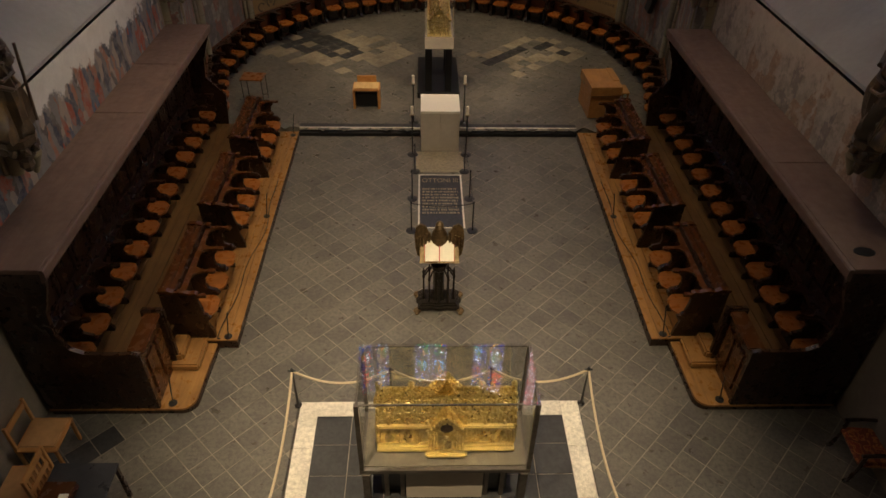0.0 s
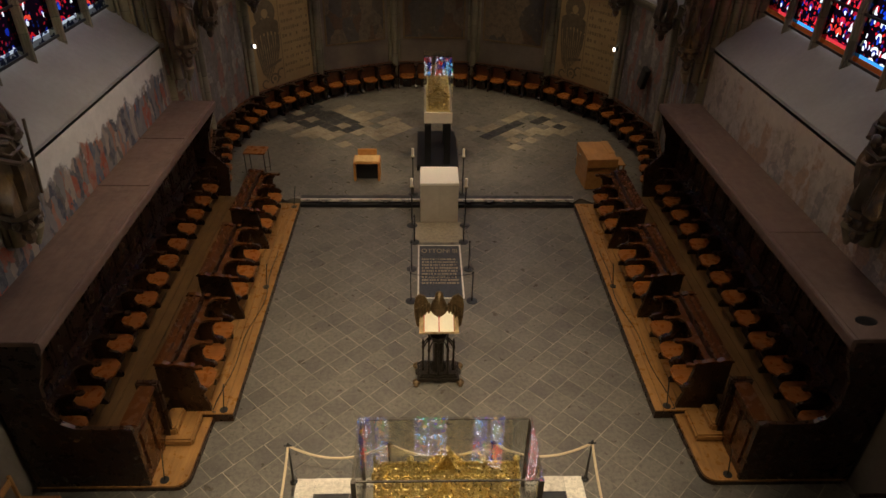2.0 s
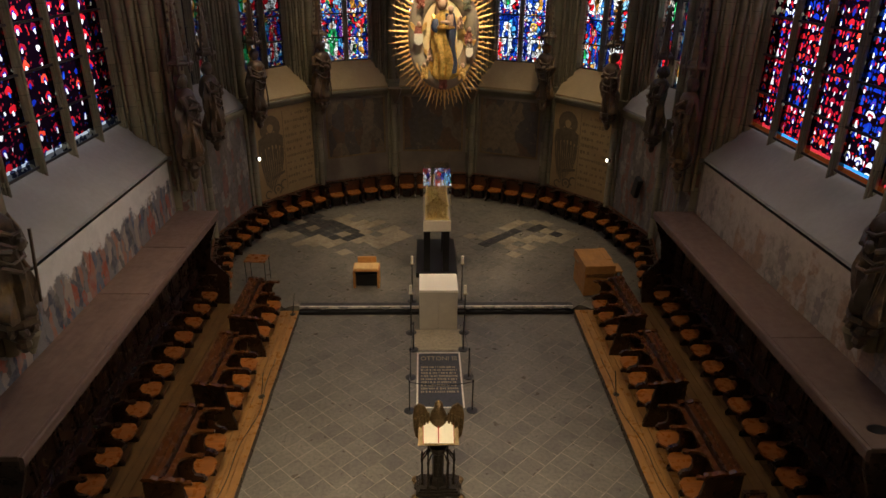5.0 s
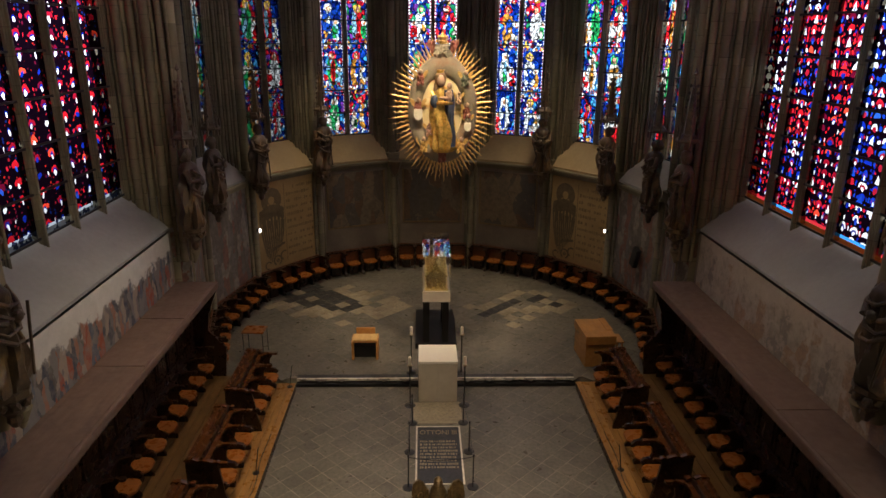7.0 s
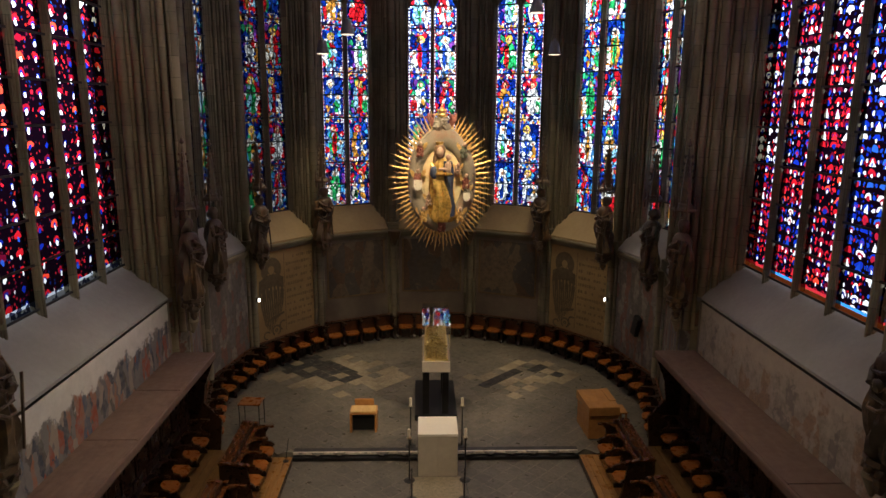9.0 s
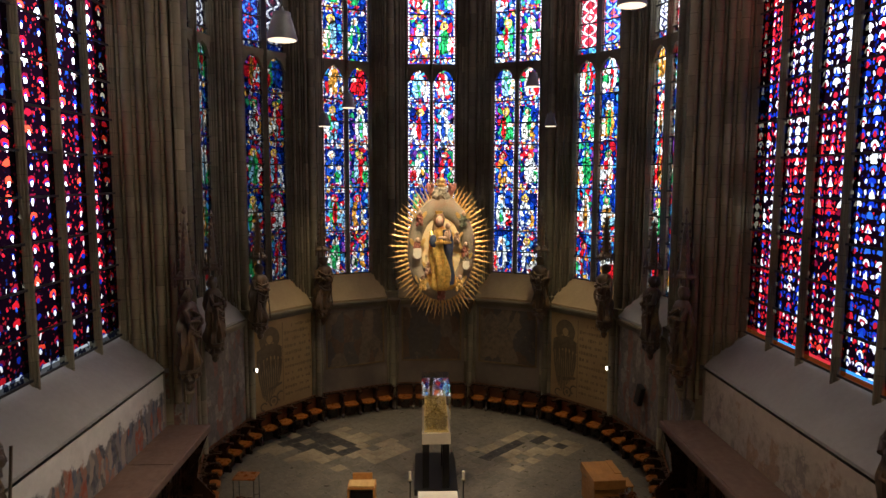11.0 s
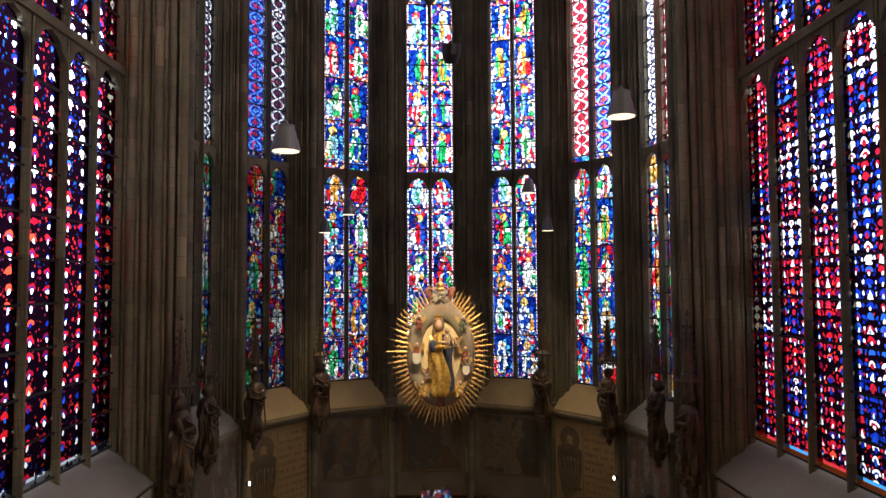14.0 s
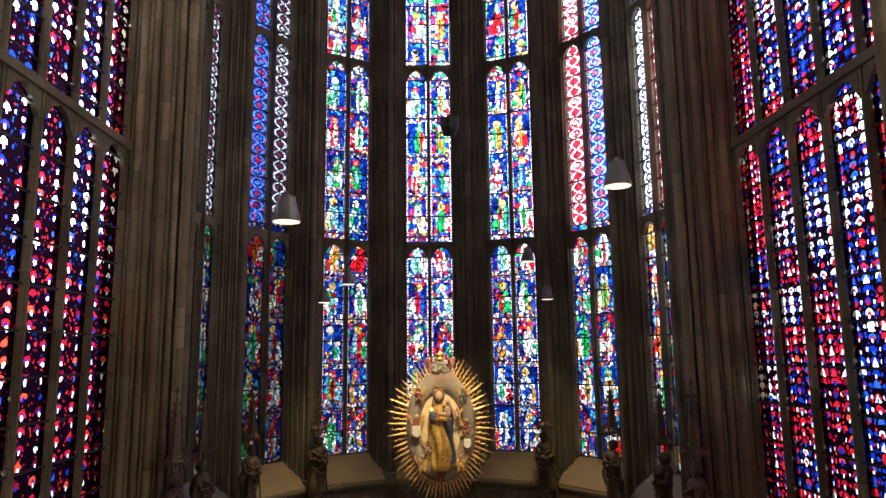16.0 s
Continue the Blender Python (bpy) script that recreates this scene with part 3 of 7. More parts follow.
# deep and dark sets: weaker north light put into the lattice colours
G_LATTICE = {"red": lattice_glass("lattice_glass_red", (0.60, 0.03, 0.05), (0.40, 0.02, 0.05), (0.88, 0.86, 0.86), (0.85, 0.85, 0.88)),
             "blue": lattice_glass("lattice_glass_blue", (0.65, 0.10, 0.12), (0.02, 0.05, 0.36), (0.22, 0.48, 0.88), (0.80, 0.40, 0.45)),
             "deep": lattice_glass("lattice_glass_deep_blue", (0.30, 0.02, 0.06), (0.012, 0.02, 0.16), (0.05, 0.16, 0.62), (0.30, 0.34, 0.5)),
             "dark": lattice_glass("lattice_glass_dimmed", (0.10, 0.02, 0.04), (0.012, 0.012, 0.03), (0.40, 0.42, 0.46), (0.35, 0.36, 0.42)),
             "white": lattice_glass("lattice_glass_white", (0.70, 0.70, 0.76), (0.06, 0.06, 0.14), (0.90, 0.92, 0.95), (0.80, 0.82, 0.88))}
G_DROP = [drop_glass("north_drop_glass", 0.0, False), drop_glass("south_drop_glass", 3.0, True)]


def fresco(name, ground, colours, density, v_scale=(1.0, 1.0, 0.35), worn=0.5, base_z=3.0, top_z=4.0):
    """Old wall painting: upright patches of faded colour on plaster, flaked away unevenly towards the top."""
    n = Nodes(name)
    p = n.pos()
    warp = n.node("VectorMath", operation="ADD")
    n.put(warp.inputs[0], n.scaled(p, v_scale))
    n.put(warp.inputs[1], n.scaled(n.noise(p, 3.0, 3)[1], (0.25, 0.25, 0.2)))
    cell = n.sep(n.voronoi(warp.outputs[0], density)[1])
    paint = n.ramp(cell[0], [(i / len(colours), c) for i, c in enumerate(colours)], "CONSTANT")
    paint = n.mix(n.ramp(n.noise(p, 7, 5, 0.7)[0], [(0.4, 0.0), (0.7, 0.7)]), paint, tuple(0.3 * x for x in ground))
    plaster = n.mix(n.noise(p, 4, 5, 0.7)[0], ground, tuple(0.6 * x for x in ground))
    z = n.sep(p)[2]
    h = n.math("DIVIDE", n.math("SUBTRACT", z, base_z), top_z - base_z)
    h = n.math("ADD", h, n.math("MULTIPLY", n.math("SUBTRACT", n.noise(p, 2.4, 6, 0.7)[0], 0.5), 1.3))
    c = n.mix(n.ramp(h, [(0.62, 0.0), (0.72, 1.0)]), paint, plaster)
    c = n.mix(n.ramp(n.noise(p, 3.3, 6, 0.75)[0], [(worn, 0.0), (worn + 0.1, 0.85)]), c, plaster)
    n.bump(n.noise(p, 12, 5)[0], 0.3, 0.006)
    return n.done(c, 0.9)


PLASTER = (0.70, 0.67, 0.62)
M_FRESCO_N = fresco("north_fresco", PLASTER, [(0.05, 0.055, 0.075), (0.28, 0.07, 0.035), (0.15, 0.13, 0.13), (0.09, 0.075, 0.065), (0.30, 0.24, 0.19), (0.08, 0.095, 0.14), (0.30, 0.12, 0.07), (0.17, 0.155, 0.15)], 7.5, (1, 1, 0.30), 0.66, 3.08, 4.12)
M_FRESCO_S = fresco("south_fresco", (0.52, 0.43, 0.35), [(0.36, 0.31, 0.25), (0.33, 0.22, 0.15), (0.40, 0.34, 0.28), (0.24, 0.21, 0.19)], 3.0, (1, 1, 0.4), 0.5, 2.6, 4.6)
M_FRESCO_APSE = fresco("apse_fresco", (0.22, 0.175, 0.115), [(0.10, 0.085, 0.065), (0.19, 0.14, 0.09), (0.13, 0.08, 0.05), (0.09, 0.08, 0.07), (0.16, 0.125, 0.085)], 2.6, (1, 1, 0.5), 0.58, 1.0, 9.0)
M_FRESCO_GREY = fresco("grey_apse_fresco", (0.24, 0.215, 0.18), [(0.15, 0.13, 0.11), (0.22, 0.11, 0.08), (0.26, 0.23, 0.19), (0.17, 0.15, 0.14)], 5.0, (1, 1, 0.3), 0.56, 1.8, 5.2)
M_OCHRE = stone("ochre_plaster", (0.40, 0.28, 0.13), (0.30, 0.20, 0.09), 2, 0.9, 0.3)
M_OCHRE_DARK = plain("faded_black_paint", (0.14, 0.105, 0.06), 0.9, 0.5, 8)
M_OCHRE_TEXT = plain("faded_brown_paint", (0.21, 0.145, 0.07), 0.9, 0.6, 8)

# ---------------------------------------------------------------- setting: floors


def polar(k_angle, r, t=0.0):
    """A point of the apse: angle from the axis, distance from the apse centre, shift along the wall."""
    return (AX + r * math.sin(k_angle) + t * math.cos(k_angle), APY + r * math.cos(k_angle) - t * math.sin(k_angle))


ground = thing("ground", "bare earth around and under the church", "ground", kind="structure")
bm = bmesh.new()
box(bm, -400, 400, -400, 400, -0.6, -0.3)
part("earth", bm, M_JOINT, ground)

floor = thing("floor", "grey stone slab floor laid diagonally with pale joints", "floor", kind="structure")
bm = bmesh.new()
box(bm, AX - 7.6, AX + 7.6, -6.0, 15.6, -0.3, -0.004)
part("mortar_bed", bm, M_JOINT, floor, "pale mortar showing in the joints")
apse_floor = thing("floor_apse", "raised grey stone slab floor of the apse", "floor", kind="structure")
bm = bmesh.new()
prism(bm, [(AX - 7.2, 15.62)] + [polar((k - 0.5) * STEP, 7.0) for k in range(-3, 5)] + [(AX + 7.2, 15.62)], -0.29, 0.1675)
part("mortar_bed", bm, M_JOINT, apse_floor, "pale mortar showing in the joints")

step = thing("trim_step", "low step with a white marble edge and black riser", "step", kind="structure")
for x0, x1 in ((AX - 3.62, -0.1), (0.89, AX + 3.62)):
    bm = bmesh.new()
    box(bm, x0, x1, 15.42, 15.61, 0.0, 0.09, 0.01)
    part("riser", bm, M_BLACK, step, "black riser")
    bm = bmesh.new()
    box(bm, x0, x1, 15.55, 15.61, 0.105, 0.176, 0.006)
    part("edge_strip", bm, M_STRIP, step, "white marble edge")
    bm = bmesh.new()
    box(bm, x0, x1, 15.612, 15.78, 0.05, 0.176, 0.006)
    part("tread", bm, M_TILE_DARK, step, "dark tread")

# ---------------------------------------------------------------- setting: straight walls


def sx(s, u):
    return AX + s * u


def straight_wall(s, name, label):
    wall = thing(name, label, "wall", kind="structure")
    bm = bmesh.new()
    box(bm, min(sx(s, WALL_U), sx(s, 7.9)), max(sx(s, WALL_U), sx(s, 7.9)), -6, 15.5, -0.3, SILL_Z - 0.1)
    part("lower_wall", bm, M_WALL, wall)
    bm = bmesh.new()
    xs = sorted((sx(s, WALL_U - 0.012), sx(s, WALL_U + 0.1)))
    box(bm, xs[0], xs[1], 8.45, 15.05, 0.3, SILL_Z - 0.1)
    box(bm, xs[0], xs[1], 5.2, 8.446, 2.95, SILL_Z - 0.1)
    part("wall_painting", bm, M_FRESCO_N if s < 0 else M_FRESCO_S, wall,
         "faded red and blue figures on flaking white plaster" if s < 0 else "pale worn plaster with traces of brown painting")
    for y0, y1 in ((8.5, 15.1), (2.8, 8.1)):
        bm = bmesh.new()
        pr = [(WALL_U - 0.03, SILL_Z - 0.03), (WALL_U - 0.03, SILL_Z + 0.03), (GLASS_U + 0.15, GLASS_Z + 0.04), (GLASS_U + 0.15, SILL_Z - 0.1)]
        rings = [[(sx(s, u), y, z) for u, z in pr] for y in (y0, y1)]
        loft(bm, rings)
        part("sloping_sill", bm, M_SILL, wall, "smooth grey sloping sill")
    bm = bmesh.new()
    for y0, y1 in ((-6, 2.8), (8.62, 9.22), (15.0, 15.5)):
        xs = sorted((sx(s, GLASS_U - 0.1), sx(s, 7.9)))
        box(bm, xs[0], xs[1], y0, y1, SILL_Z - 0.1, TOP_Z + 2)
    xs = sorted((sx(s, GLASS_U - 0.1), sx(s, 7.9)))
    box(bm, xs[0], xs[1], 2.8, 15.0, TOP_Z, TOP_Z + 2)
    part("upper_wall", bm, M_PIER, wall)
    return wall


wall_north = straight_wall(-1, "wall_north", "tall grey stone wall with a fading fresco below the window")
wall_south = straight_wall(1, "wall_south", "tall brown stone wall with worn pale plaster below the window")

# wall behind the camera and the vault above
wall_west = thing("wall_west", "plain stone wall with the gallery opening", "wall", kind="structure")
bm = bmesh.new()
box(bm, AX - 8, AX + 8, -6.6, -6, -0.3, TOP_Z + 2)
part("wall_face", bm, M_PIER, wall_west)
bm = bmesh.new()
box(bm, AX - 8.2, AX + 8.2, -6.6, 27, TOP_Z + 2, TOP_Z + 2.4)
ceiling = part("ceiling", bm, M_VAULT)
tagged(ceiling, "pale plastered vault high above the choir", "ceiling", kind="structure")

# ---------------------------------------------------------------- setting: piers


def pier_profile():
    """Half outline of a clustered pier: tangential and radial places of its shafts."""
    out = []
    for i in range(8):
        f = i / 7
        out.append((0.10 + 0.55 * f ** 0.85, 6.64 + 0.46 * f ** 1.15, (0.034, 0.062, 0.028, 0.05)[i % 4]))
    return out


def shaft(parent, profile, at, mat=M_PIER):
    g = bmesh.new()
    lathe(g, profile, 10, at)
    return part("shaft", g, mat, parent, "", True)


def apse_pier(j):
    a = (j + 0.5) * STEP
    p = thing("pier", "clustered stone pier with slender round shafts", "pier", "piers of the apse", "structure",
              Matrix.Translation((AX, APY, 0)) @ pose(0, 0, 0, 0, 0, -math.degrees(a)))
    bm = bmesh.new()
    half = [(0.05, 6.76), (0.36, 6.98), (0.64, 7.14), (0.70, 7.95)]
    prism(bm, [(-t, r) for t, r in half] + [(t, r) for t, r in reversed(half)], SILL_Z - 0.1, TOP_Z + 2)
    part("core", bm, M_PIER, p)
    bm = bmesh.new()
    prism(bm, [(-0.26, 6.60), (-0.20, 6.46), (0.20, 6.46), (0.26, 6.60), (0.3, 7.9), (-0.3, 7.9)], -0.3, SILL_Z + 0.2)
    part("lower_core", bm, M_PIER, p)
    shaft(p, [(0.13, SILL_Z - 0.2), (0.13, TOP_Z + 2)], (0, 6.64, 0))
    for t, r, w in pier_profile():
        for s in (-1, 1):
            shaft(p, [(w, SILL_Z + 0.1), (w, TOP_Z + 2)], (s * t, r, 0))
    for t, r, w in ((0, 6.44, 0.11), (0.17, 6.5, 0.06), (-0.17, 6.5, 0.06)):
        shaft(p, [(w * 1.5, 0.16), (w * 1.5, 0.35), (w, 0.42), (w, SILL_Z - 0.1)], (t, r, 0))
    return p


for j in range(-4, 4):
    apse_pier(j)


def side_pier(s, y, apse_end):
    p = thing("pier", "massive clustered stone pier between tall windows", "pier", "piers of the choir", "structure")
    bm = bmesh.new()
    d = 0.36
    pts = [(7.2, y - d + 0.04), (7.0, y - d + 0.04), (6.1 - 0.1 * apse_end, y - 0.04), (6.1 - 0.1 * apse_end, y + 0.08), (6.65, y + d - 0.08), (7.2, y + d - 0.04)]
    pts = [(sx(s, u), v) for u, v in pts]
    prism(bm, pts if s > 0 else pts[::-1], 3.55, TOP_Z + 2)
    part("core", bm, M_PIER_LIT, p)
    for side in (-1, 1):
        for i in range(9):
            f = i / 8
            u = 5.98 - 0.1 * apse_end + (0.98 + 0.1 * apse_end) * f
            v = y + 0.02 + side * (0.12 + 0.27 * f ** 0.7)
            r = (0.034, 0.078, 0.045, 0.10)[i % 4]
            shaft(p, [(r * 1.2, SILL_Z + 0.02 if u > WALL_U else 3.5), (r, SILL_Z + 0.2 if u > WALL_U else 3.7), (r, TOP_Z + 2)], (sx(s, u), v, 0), M_PIER_LIT)
    shaft(p, [(0.03, 3.4), (0.16, 3.7), (0.13, 3.8), (0.13, TOP_Z + 2)], (sx(s, 5.95 - 0.1 * apse_end), y + 0.02, 0), M_PIER_LIT)
    if apse_end:
        for u, v in ((6.1, y - 0.1), (5.98, y + 0.1), (6.15, y + 0.25)):
            shaft(p, [(0.09, 0.0), (0.07, 0.3), (0.07, 3.6)], (sx(s, u), v, 0), M_PIER_LIT)
        for u, v, r in ((6.3, y + 0.05, 0.3),):
            shaft(p, [(r, 0.0), (r, 3.6)], (sx(s, u), v, 0), M_PIER_LIT)
    return p


for s in (-1, 1):
    side_pier(s, 15.42, 1)
    side_pier(s, 8.3, 0)
    side_pier(s, 2.5, 0)

# ---------------------------------------------------------------- setting: apse walls


def apse_wall(k):
    a = k * STEP
    w = thing("wall_apse", "lower apse wall with old painted plaster under a sloping sill", "wall", "sides of the apse", "structure",
              Matrix.Translation((AX, APY, 0)) @ pose(0, 0, 0, 0, 0, -math.degrees(a)))
    h = APO * math.tan(STEP / 2) + 0.06
    bm = bmesh.new()
    box(bm, -h, h, APO, 7.9, -0.3, SILL_Z - 0.12)
    part("lower_wall", bm, M_WALL if abs(k) < 2 else M_OCHRE if abs(k) == 2 else M_FRESCO_GREY, w)
    bm = bmesh.new()
    pr = [(APO - 0.05, SILL_Z - 0.12), (APO - 0.05, SILL_Z), (7.1, GLASS_Z), (7.3, GLASS_Z), (7.3, SILL_Z - 0.12)]
    loft(bm, [[(x, r, z) for r, z in pr] for x in (-h, h)])
    part("sloping_sill", bm, M_SILL_WARM if abs(k) < 3 else M_SILL, w, "smooth pale sloping sill")
    bm = bmesh.new()
    loft(bm, [[(x, r, z) for r, z in ((APO - 0.09, SILL_Z - 0.16), (APO - 0.09, SILL_Z - 0.1), (APO - 0.04, SILL_Z - 0.06), (APO + 0.02, SILL_Z - 0.06), (APO + 0.02, SILL_Z - 0.32), (APO - 0.03, SILL_Z - 0.3))] for x in (-h + 0.2, h - 0.2)])
    part("string_course", bm, M_PIER, w, "dark moulded ledge")
    bm = bmesh.new()
    box(bm, -1.7, 1.7, 7.3, 7.9, TOP_Z, TOP_Z + 2)
    part("upper_wall", bm, M_PIER, w)
    if abs(k) <= 1:
        bm = bmesh.new()
        box(bm, -1.06, 1.06, APO - 0.015, APO + 0.05, 1.95, SILL_Z - 0.42)
        part("wall_painting", bm, M_FRESCO_APSE, w, "dark faded wall painting")
        bm = bmesh.new()
        for q in ((-1.12, -1.06, 1.89, SILL_Z - 0.4), (1.06, 1.12, 1.89, SILL_Z - 0.4), (-1.06, 1.06, 1.89, 1.95)):
            box(bm, q[0], q[1], APO - 0.02, APO + 0.05, q[2], q[3])
        part("painted_border", bm, M_OCHRE_TEXT, w, "thin brown painted border")
    if abs(k) == 2:
        painted_figure(w, -0.60)
    return w


def painted_figure(w, x0):
    """A faded dark winged figure painted flat on the plaster, with rows of illegible lettering beside it."""
    y = APO - 0.006
    bm = bmesh.new()
    def patch(pts):
        bm.faces.new([bm.verts.new((x0 + px, y, pz)) for px, pz in pts])
    def ring(cx, cz, r0, r1, a0, a1, seg=14):
        for i in range(seg):
            p0, p1 = a0 + (a1 - a0) * i / seg, a0 + (a1 - a0) * (i + 1) / seg
            patch([(cx + r0 * math.cos(p0), cz + r0 * math.sin(p0)), (cx + r1 * math.cos(p0), cz + r1 * math.sin(p0)), (cx + r1 * math.cos(p1), cz + r1 * math.sin(p1)), (cx + r0 * math.cos(p1), cz + r0 * math.sin(p1))])
    ring(0.0, 3.42, 0.13, 0.42, -0.7, 3.84)
    ring(0.0, 3.36, 0.10, 0.13, 3.3, 6.1)
    patch([(-0.52, 3.10), (-0.2, 3.26), (0.2, 3.26), (0.50, 3.10), (0.50, 2.72), (0.1, 2.86), (-0.2, 2.80), (-0.54, 2.66)])
    # long bent feathers in two layers
    for i in range(11):
        x = -0.54 + i * 0.098
        bend = 0.22 - 0.034 * i
        z0, z1 = 2.78 - 0.01 * i, 1.30 + 0.08 * abs(i - 3)
        zm = (z0 + z1) / 2
        patch([(x, z0), (x + 0.068, z0), (x + 0.072 + bend * 0.35, zm), (x + bend + 0.035, z1), (x + bend, z1 - 0.03), (x + bend * 0.35, zm)])
    for i in range(6):
        x = -0.40 + i * 0.15
        patch([(x, 3.02), (x + 0.10, 3.04), (x + 0.12, 2.5), (x + 0.05, 2.34)])
    ring(0.12, 1.30, 0.13, 0.19, -1.2, 4.2)
    ring(0.12, 1.30, 0.02, 0.07, 0.0, 6.28)
    ring(0.42, 1.42, 0.12, 0.18, 1.0, 4.4)
    ring(-0.28, 1.20, 0.10, 0.15, 0.4, 5.0)
    patch([(-0.1, 1.78), (0.48, 1.9), (0.48, 1.82), (-0.1, 1.66)])
    part("painted_figure", bm, M_OCHRE_DARK, w, "faded black painted winged figure")
    bm = bmesh.new()
    rng = random.Random(5)
    for r in range(11):
        z = 3.75 - r * 0.235
        x = x0 + 0.62
        while x < 1.15:
            wd = rng.uniform(0.03, 0.09)
            if rng.random() < 0.72:
                hh = rng.uniform(0.03, 0.06)
                bm.faces.new([bm.verts.new(q) for q in ((x, y, z - hh), (x + wd, y, z - hh), (x + wd, y, z + hh), (x, y, z + hh))])
            x += wd + 0.03
    part("painted_rows", bm, M_OCHRE_TEXT, w, "rows of faded brown lettering")
    bm = bmesh.new()
    bm.faces.new([bm.verts.new(q) for q in ((x0 + 0.53, y, 1.2), (x0 + 0.56, y, 1.2), (x0 + 0.56, y, 3.9), (x0 + 0.53, y, 3.9))])
    part("painted_line", bm, M_OCHRE_TEXT, w)


for k in range(-4, 5):
    apse_wall(k)

# ---------------------------------------------------------------- setting: windows
PANE = 0.79


def pane_mesh(w, h, u0, v0):
    """One glass panel with its own thickness; its texture place is its share of the light's width and its height in metres."""
    me = bpy.data.meshes.new("pane")
    g = bmesh.new()
    lay = g.loops.layers.uv.new("UVMap")
    fs = g.faces.new([g.verts.new(q) for q in ((-w / 2, 0, 0), (w / 2, 0, 0), (w / 2, 0, h), (-w / 2, 0, h))])
    for lp, (a, b) in zip(fs.loops, ((0, 0), (1, 0), (1, 1), (0, 1))):
        lp[lay].uv = (0.001 + 0.998 * a + u0, v0 + b * h)
    g.to_mesh(me)
    g.free()
    return me


def trefoil_head(bm, x0, x1, z, y0, y1, rise):
    """The stone above a light: a pointed, cusped arch cut out of a slab."""
    w = x1 - x0
    cx = (x0 + x1) / 2
    top = z + rise + 0.14
    n = 10
    arch = []
    for i in range(n + 1):
        f = i / n
        x = x0 + w * f
        d = abs(2 * f - 1)
        arch.append((x, z + rise * (1 - d ** 2.2) - 0.05 * math.sin(3 * math.pi * d) ** 2))
    for (xa, za), (xb, zb) in zip(arch, arch[1:]):
        loft(bm, [[(xa, y, za), (xb, y, zb), (xb, y, top), (xa, y, top)] for y in (y0, y1)])


def window(name, label, at, lights, pitch, mull, depth, transoms, glass_of, top=TOP_Z, broad=False, first=0):
    """A tall window: local x along it, y outward, z up. Panes, bars, mullions and transoms are its parts."""
    w = thing(name, label, "window", kind="structure", at=at)
    total = lights * pitch
    lw = pitch - mull
    bm = bmesh.new()
    for i in range(0, lights + 1):
        x = -total / 2 + i * pitch
        side = [(0.50, 0.0), (0.50, 0.22), (0.40, 0.30), (0.32, 0.34), (0.36, 0.48), (0.27, 0.60), (0.17, 0.62), (0.21, 0.76), (0.18, 0.92), (0.08, 1.0)]
        pr = [(-mull * a, -depth * b) for a, b in side] + [(mull * a, -depth * b) for a, b in reversed(side)] + [(mull / 2, 0.12), (-mull / 2, 0.12)]
        prism(bm, [(x + a, b) for a, b in pr], GLASS_Z - 0.3 * broad, top)
        part("mullion", bm, M_PIER, w)
        bm = bmesh.new()
    for z in transoms:
        box(bm, -total / 2, total / 2, -0.16 if broad else -0.10, 0.1, z - 0.04, z + 0.14)
        for i in range(lights):
            x = -total / 2 + i * pitch
            trefoil_head(bm, x + mull / 2, x + pitch - mull / 2, z - 0.52, -0.09, 0.06, 0.46)
        part("transom", bm, M_PIER, w, "stone transom over cusped arches")
        bm = bmesh.new()
    z = GLASS_Z
    while z < top - 0.1:
        box(bm, -total / 2, total / 2, -0.035, -0.005, z - 0.022, z + 0.022)
        z += PANE
    for i in range(lights):
        x = -total / 2 + i * pitch + mull / 2
        if broad:
            continue
        box(bm, x + lw / 2 - 0.008, x + lw / 2 + 0.008, -0.03, -0.008, GLASS_Z, top)
    part("saddle_bars", bm, M_IRON, w, "thin dark iron bars")
    for i in range(lights):
        x = -total / 2 + (i + 0.5) * pitch
        z = GLASS_Z
        while z < top - 0.1:
            h = min(PANE, top - z)
            me = pane_mesh(lw, h, float(i + first), z)
            me.materials.append(glass_of(i, z))
            o = new("pane", me)
            o.parent = w
            o.location = (x, 0.02, z)
            z += PANE
    return w


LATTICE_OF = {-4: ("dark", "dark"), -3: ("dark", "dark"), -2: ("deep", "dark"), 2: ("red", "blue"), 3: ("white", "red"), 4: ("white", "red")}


def apse_glass(k):
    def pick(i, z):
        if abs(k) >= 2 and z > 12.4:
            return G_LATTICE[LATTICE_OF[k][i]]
        # north windows take the copy with dimness in its colour
        return G_FIGURE_DIM if k < -1 else G_FIGURE
    return pick


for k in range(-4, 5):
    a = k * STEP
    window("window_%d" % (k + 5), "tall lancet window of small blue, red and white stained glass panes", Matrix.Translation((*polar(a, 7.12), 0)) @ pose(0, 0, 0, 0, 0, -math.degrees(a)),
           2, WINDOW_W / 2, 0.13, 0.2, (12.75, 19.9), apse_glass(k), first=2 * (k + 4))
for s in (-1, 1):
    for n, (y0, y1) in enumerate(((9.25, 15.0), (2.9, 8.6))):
        # second bay in the list is out of view, glazed pale as fill
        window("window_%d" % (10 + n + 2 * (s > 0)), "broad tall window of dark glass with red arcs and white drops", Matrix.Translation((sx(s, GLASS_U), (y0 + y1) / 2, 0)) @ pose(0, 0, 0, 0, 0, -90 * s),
               5, (y1 - y0) / 5, 0.16, 0.11, (13.4, 20.5), lambda i, z, s=s, n=n: G_FILL[s > 0] if n else G_DROP[s > 0], broad=True)


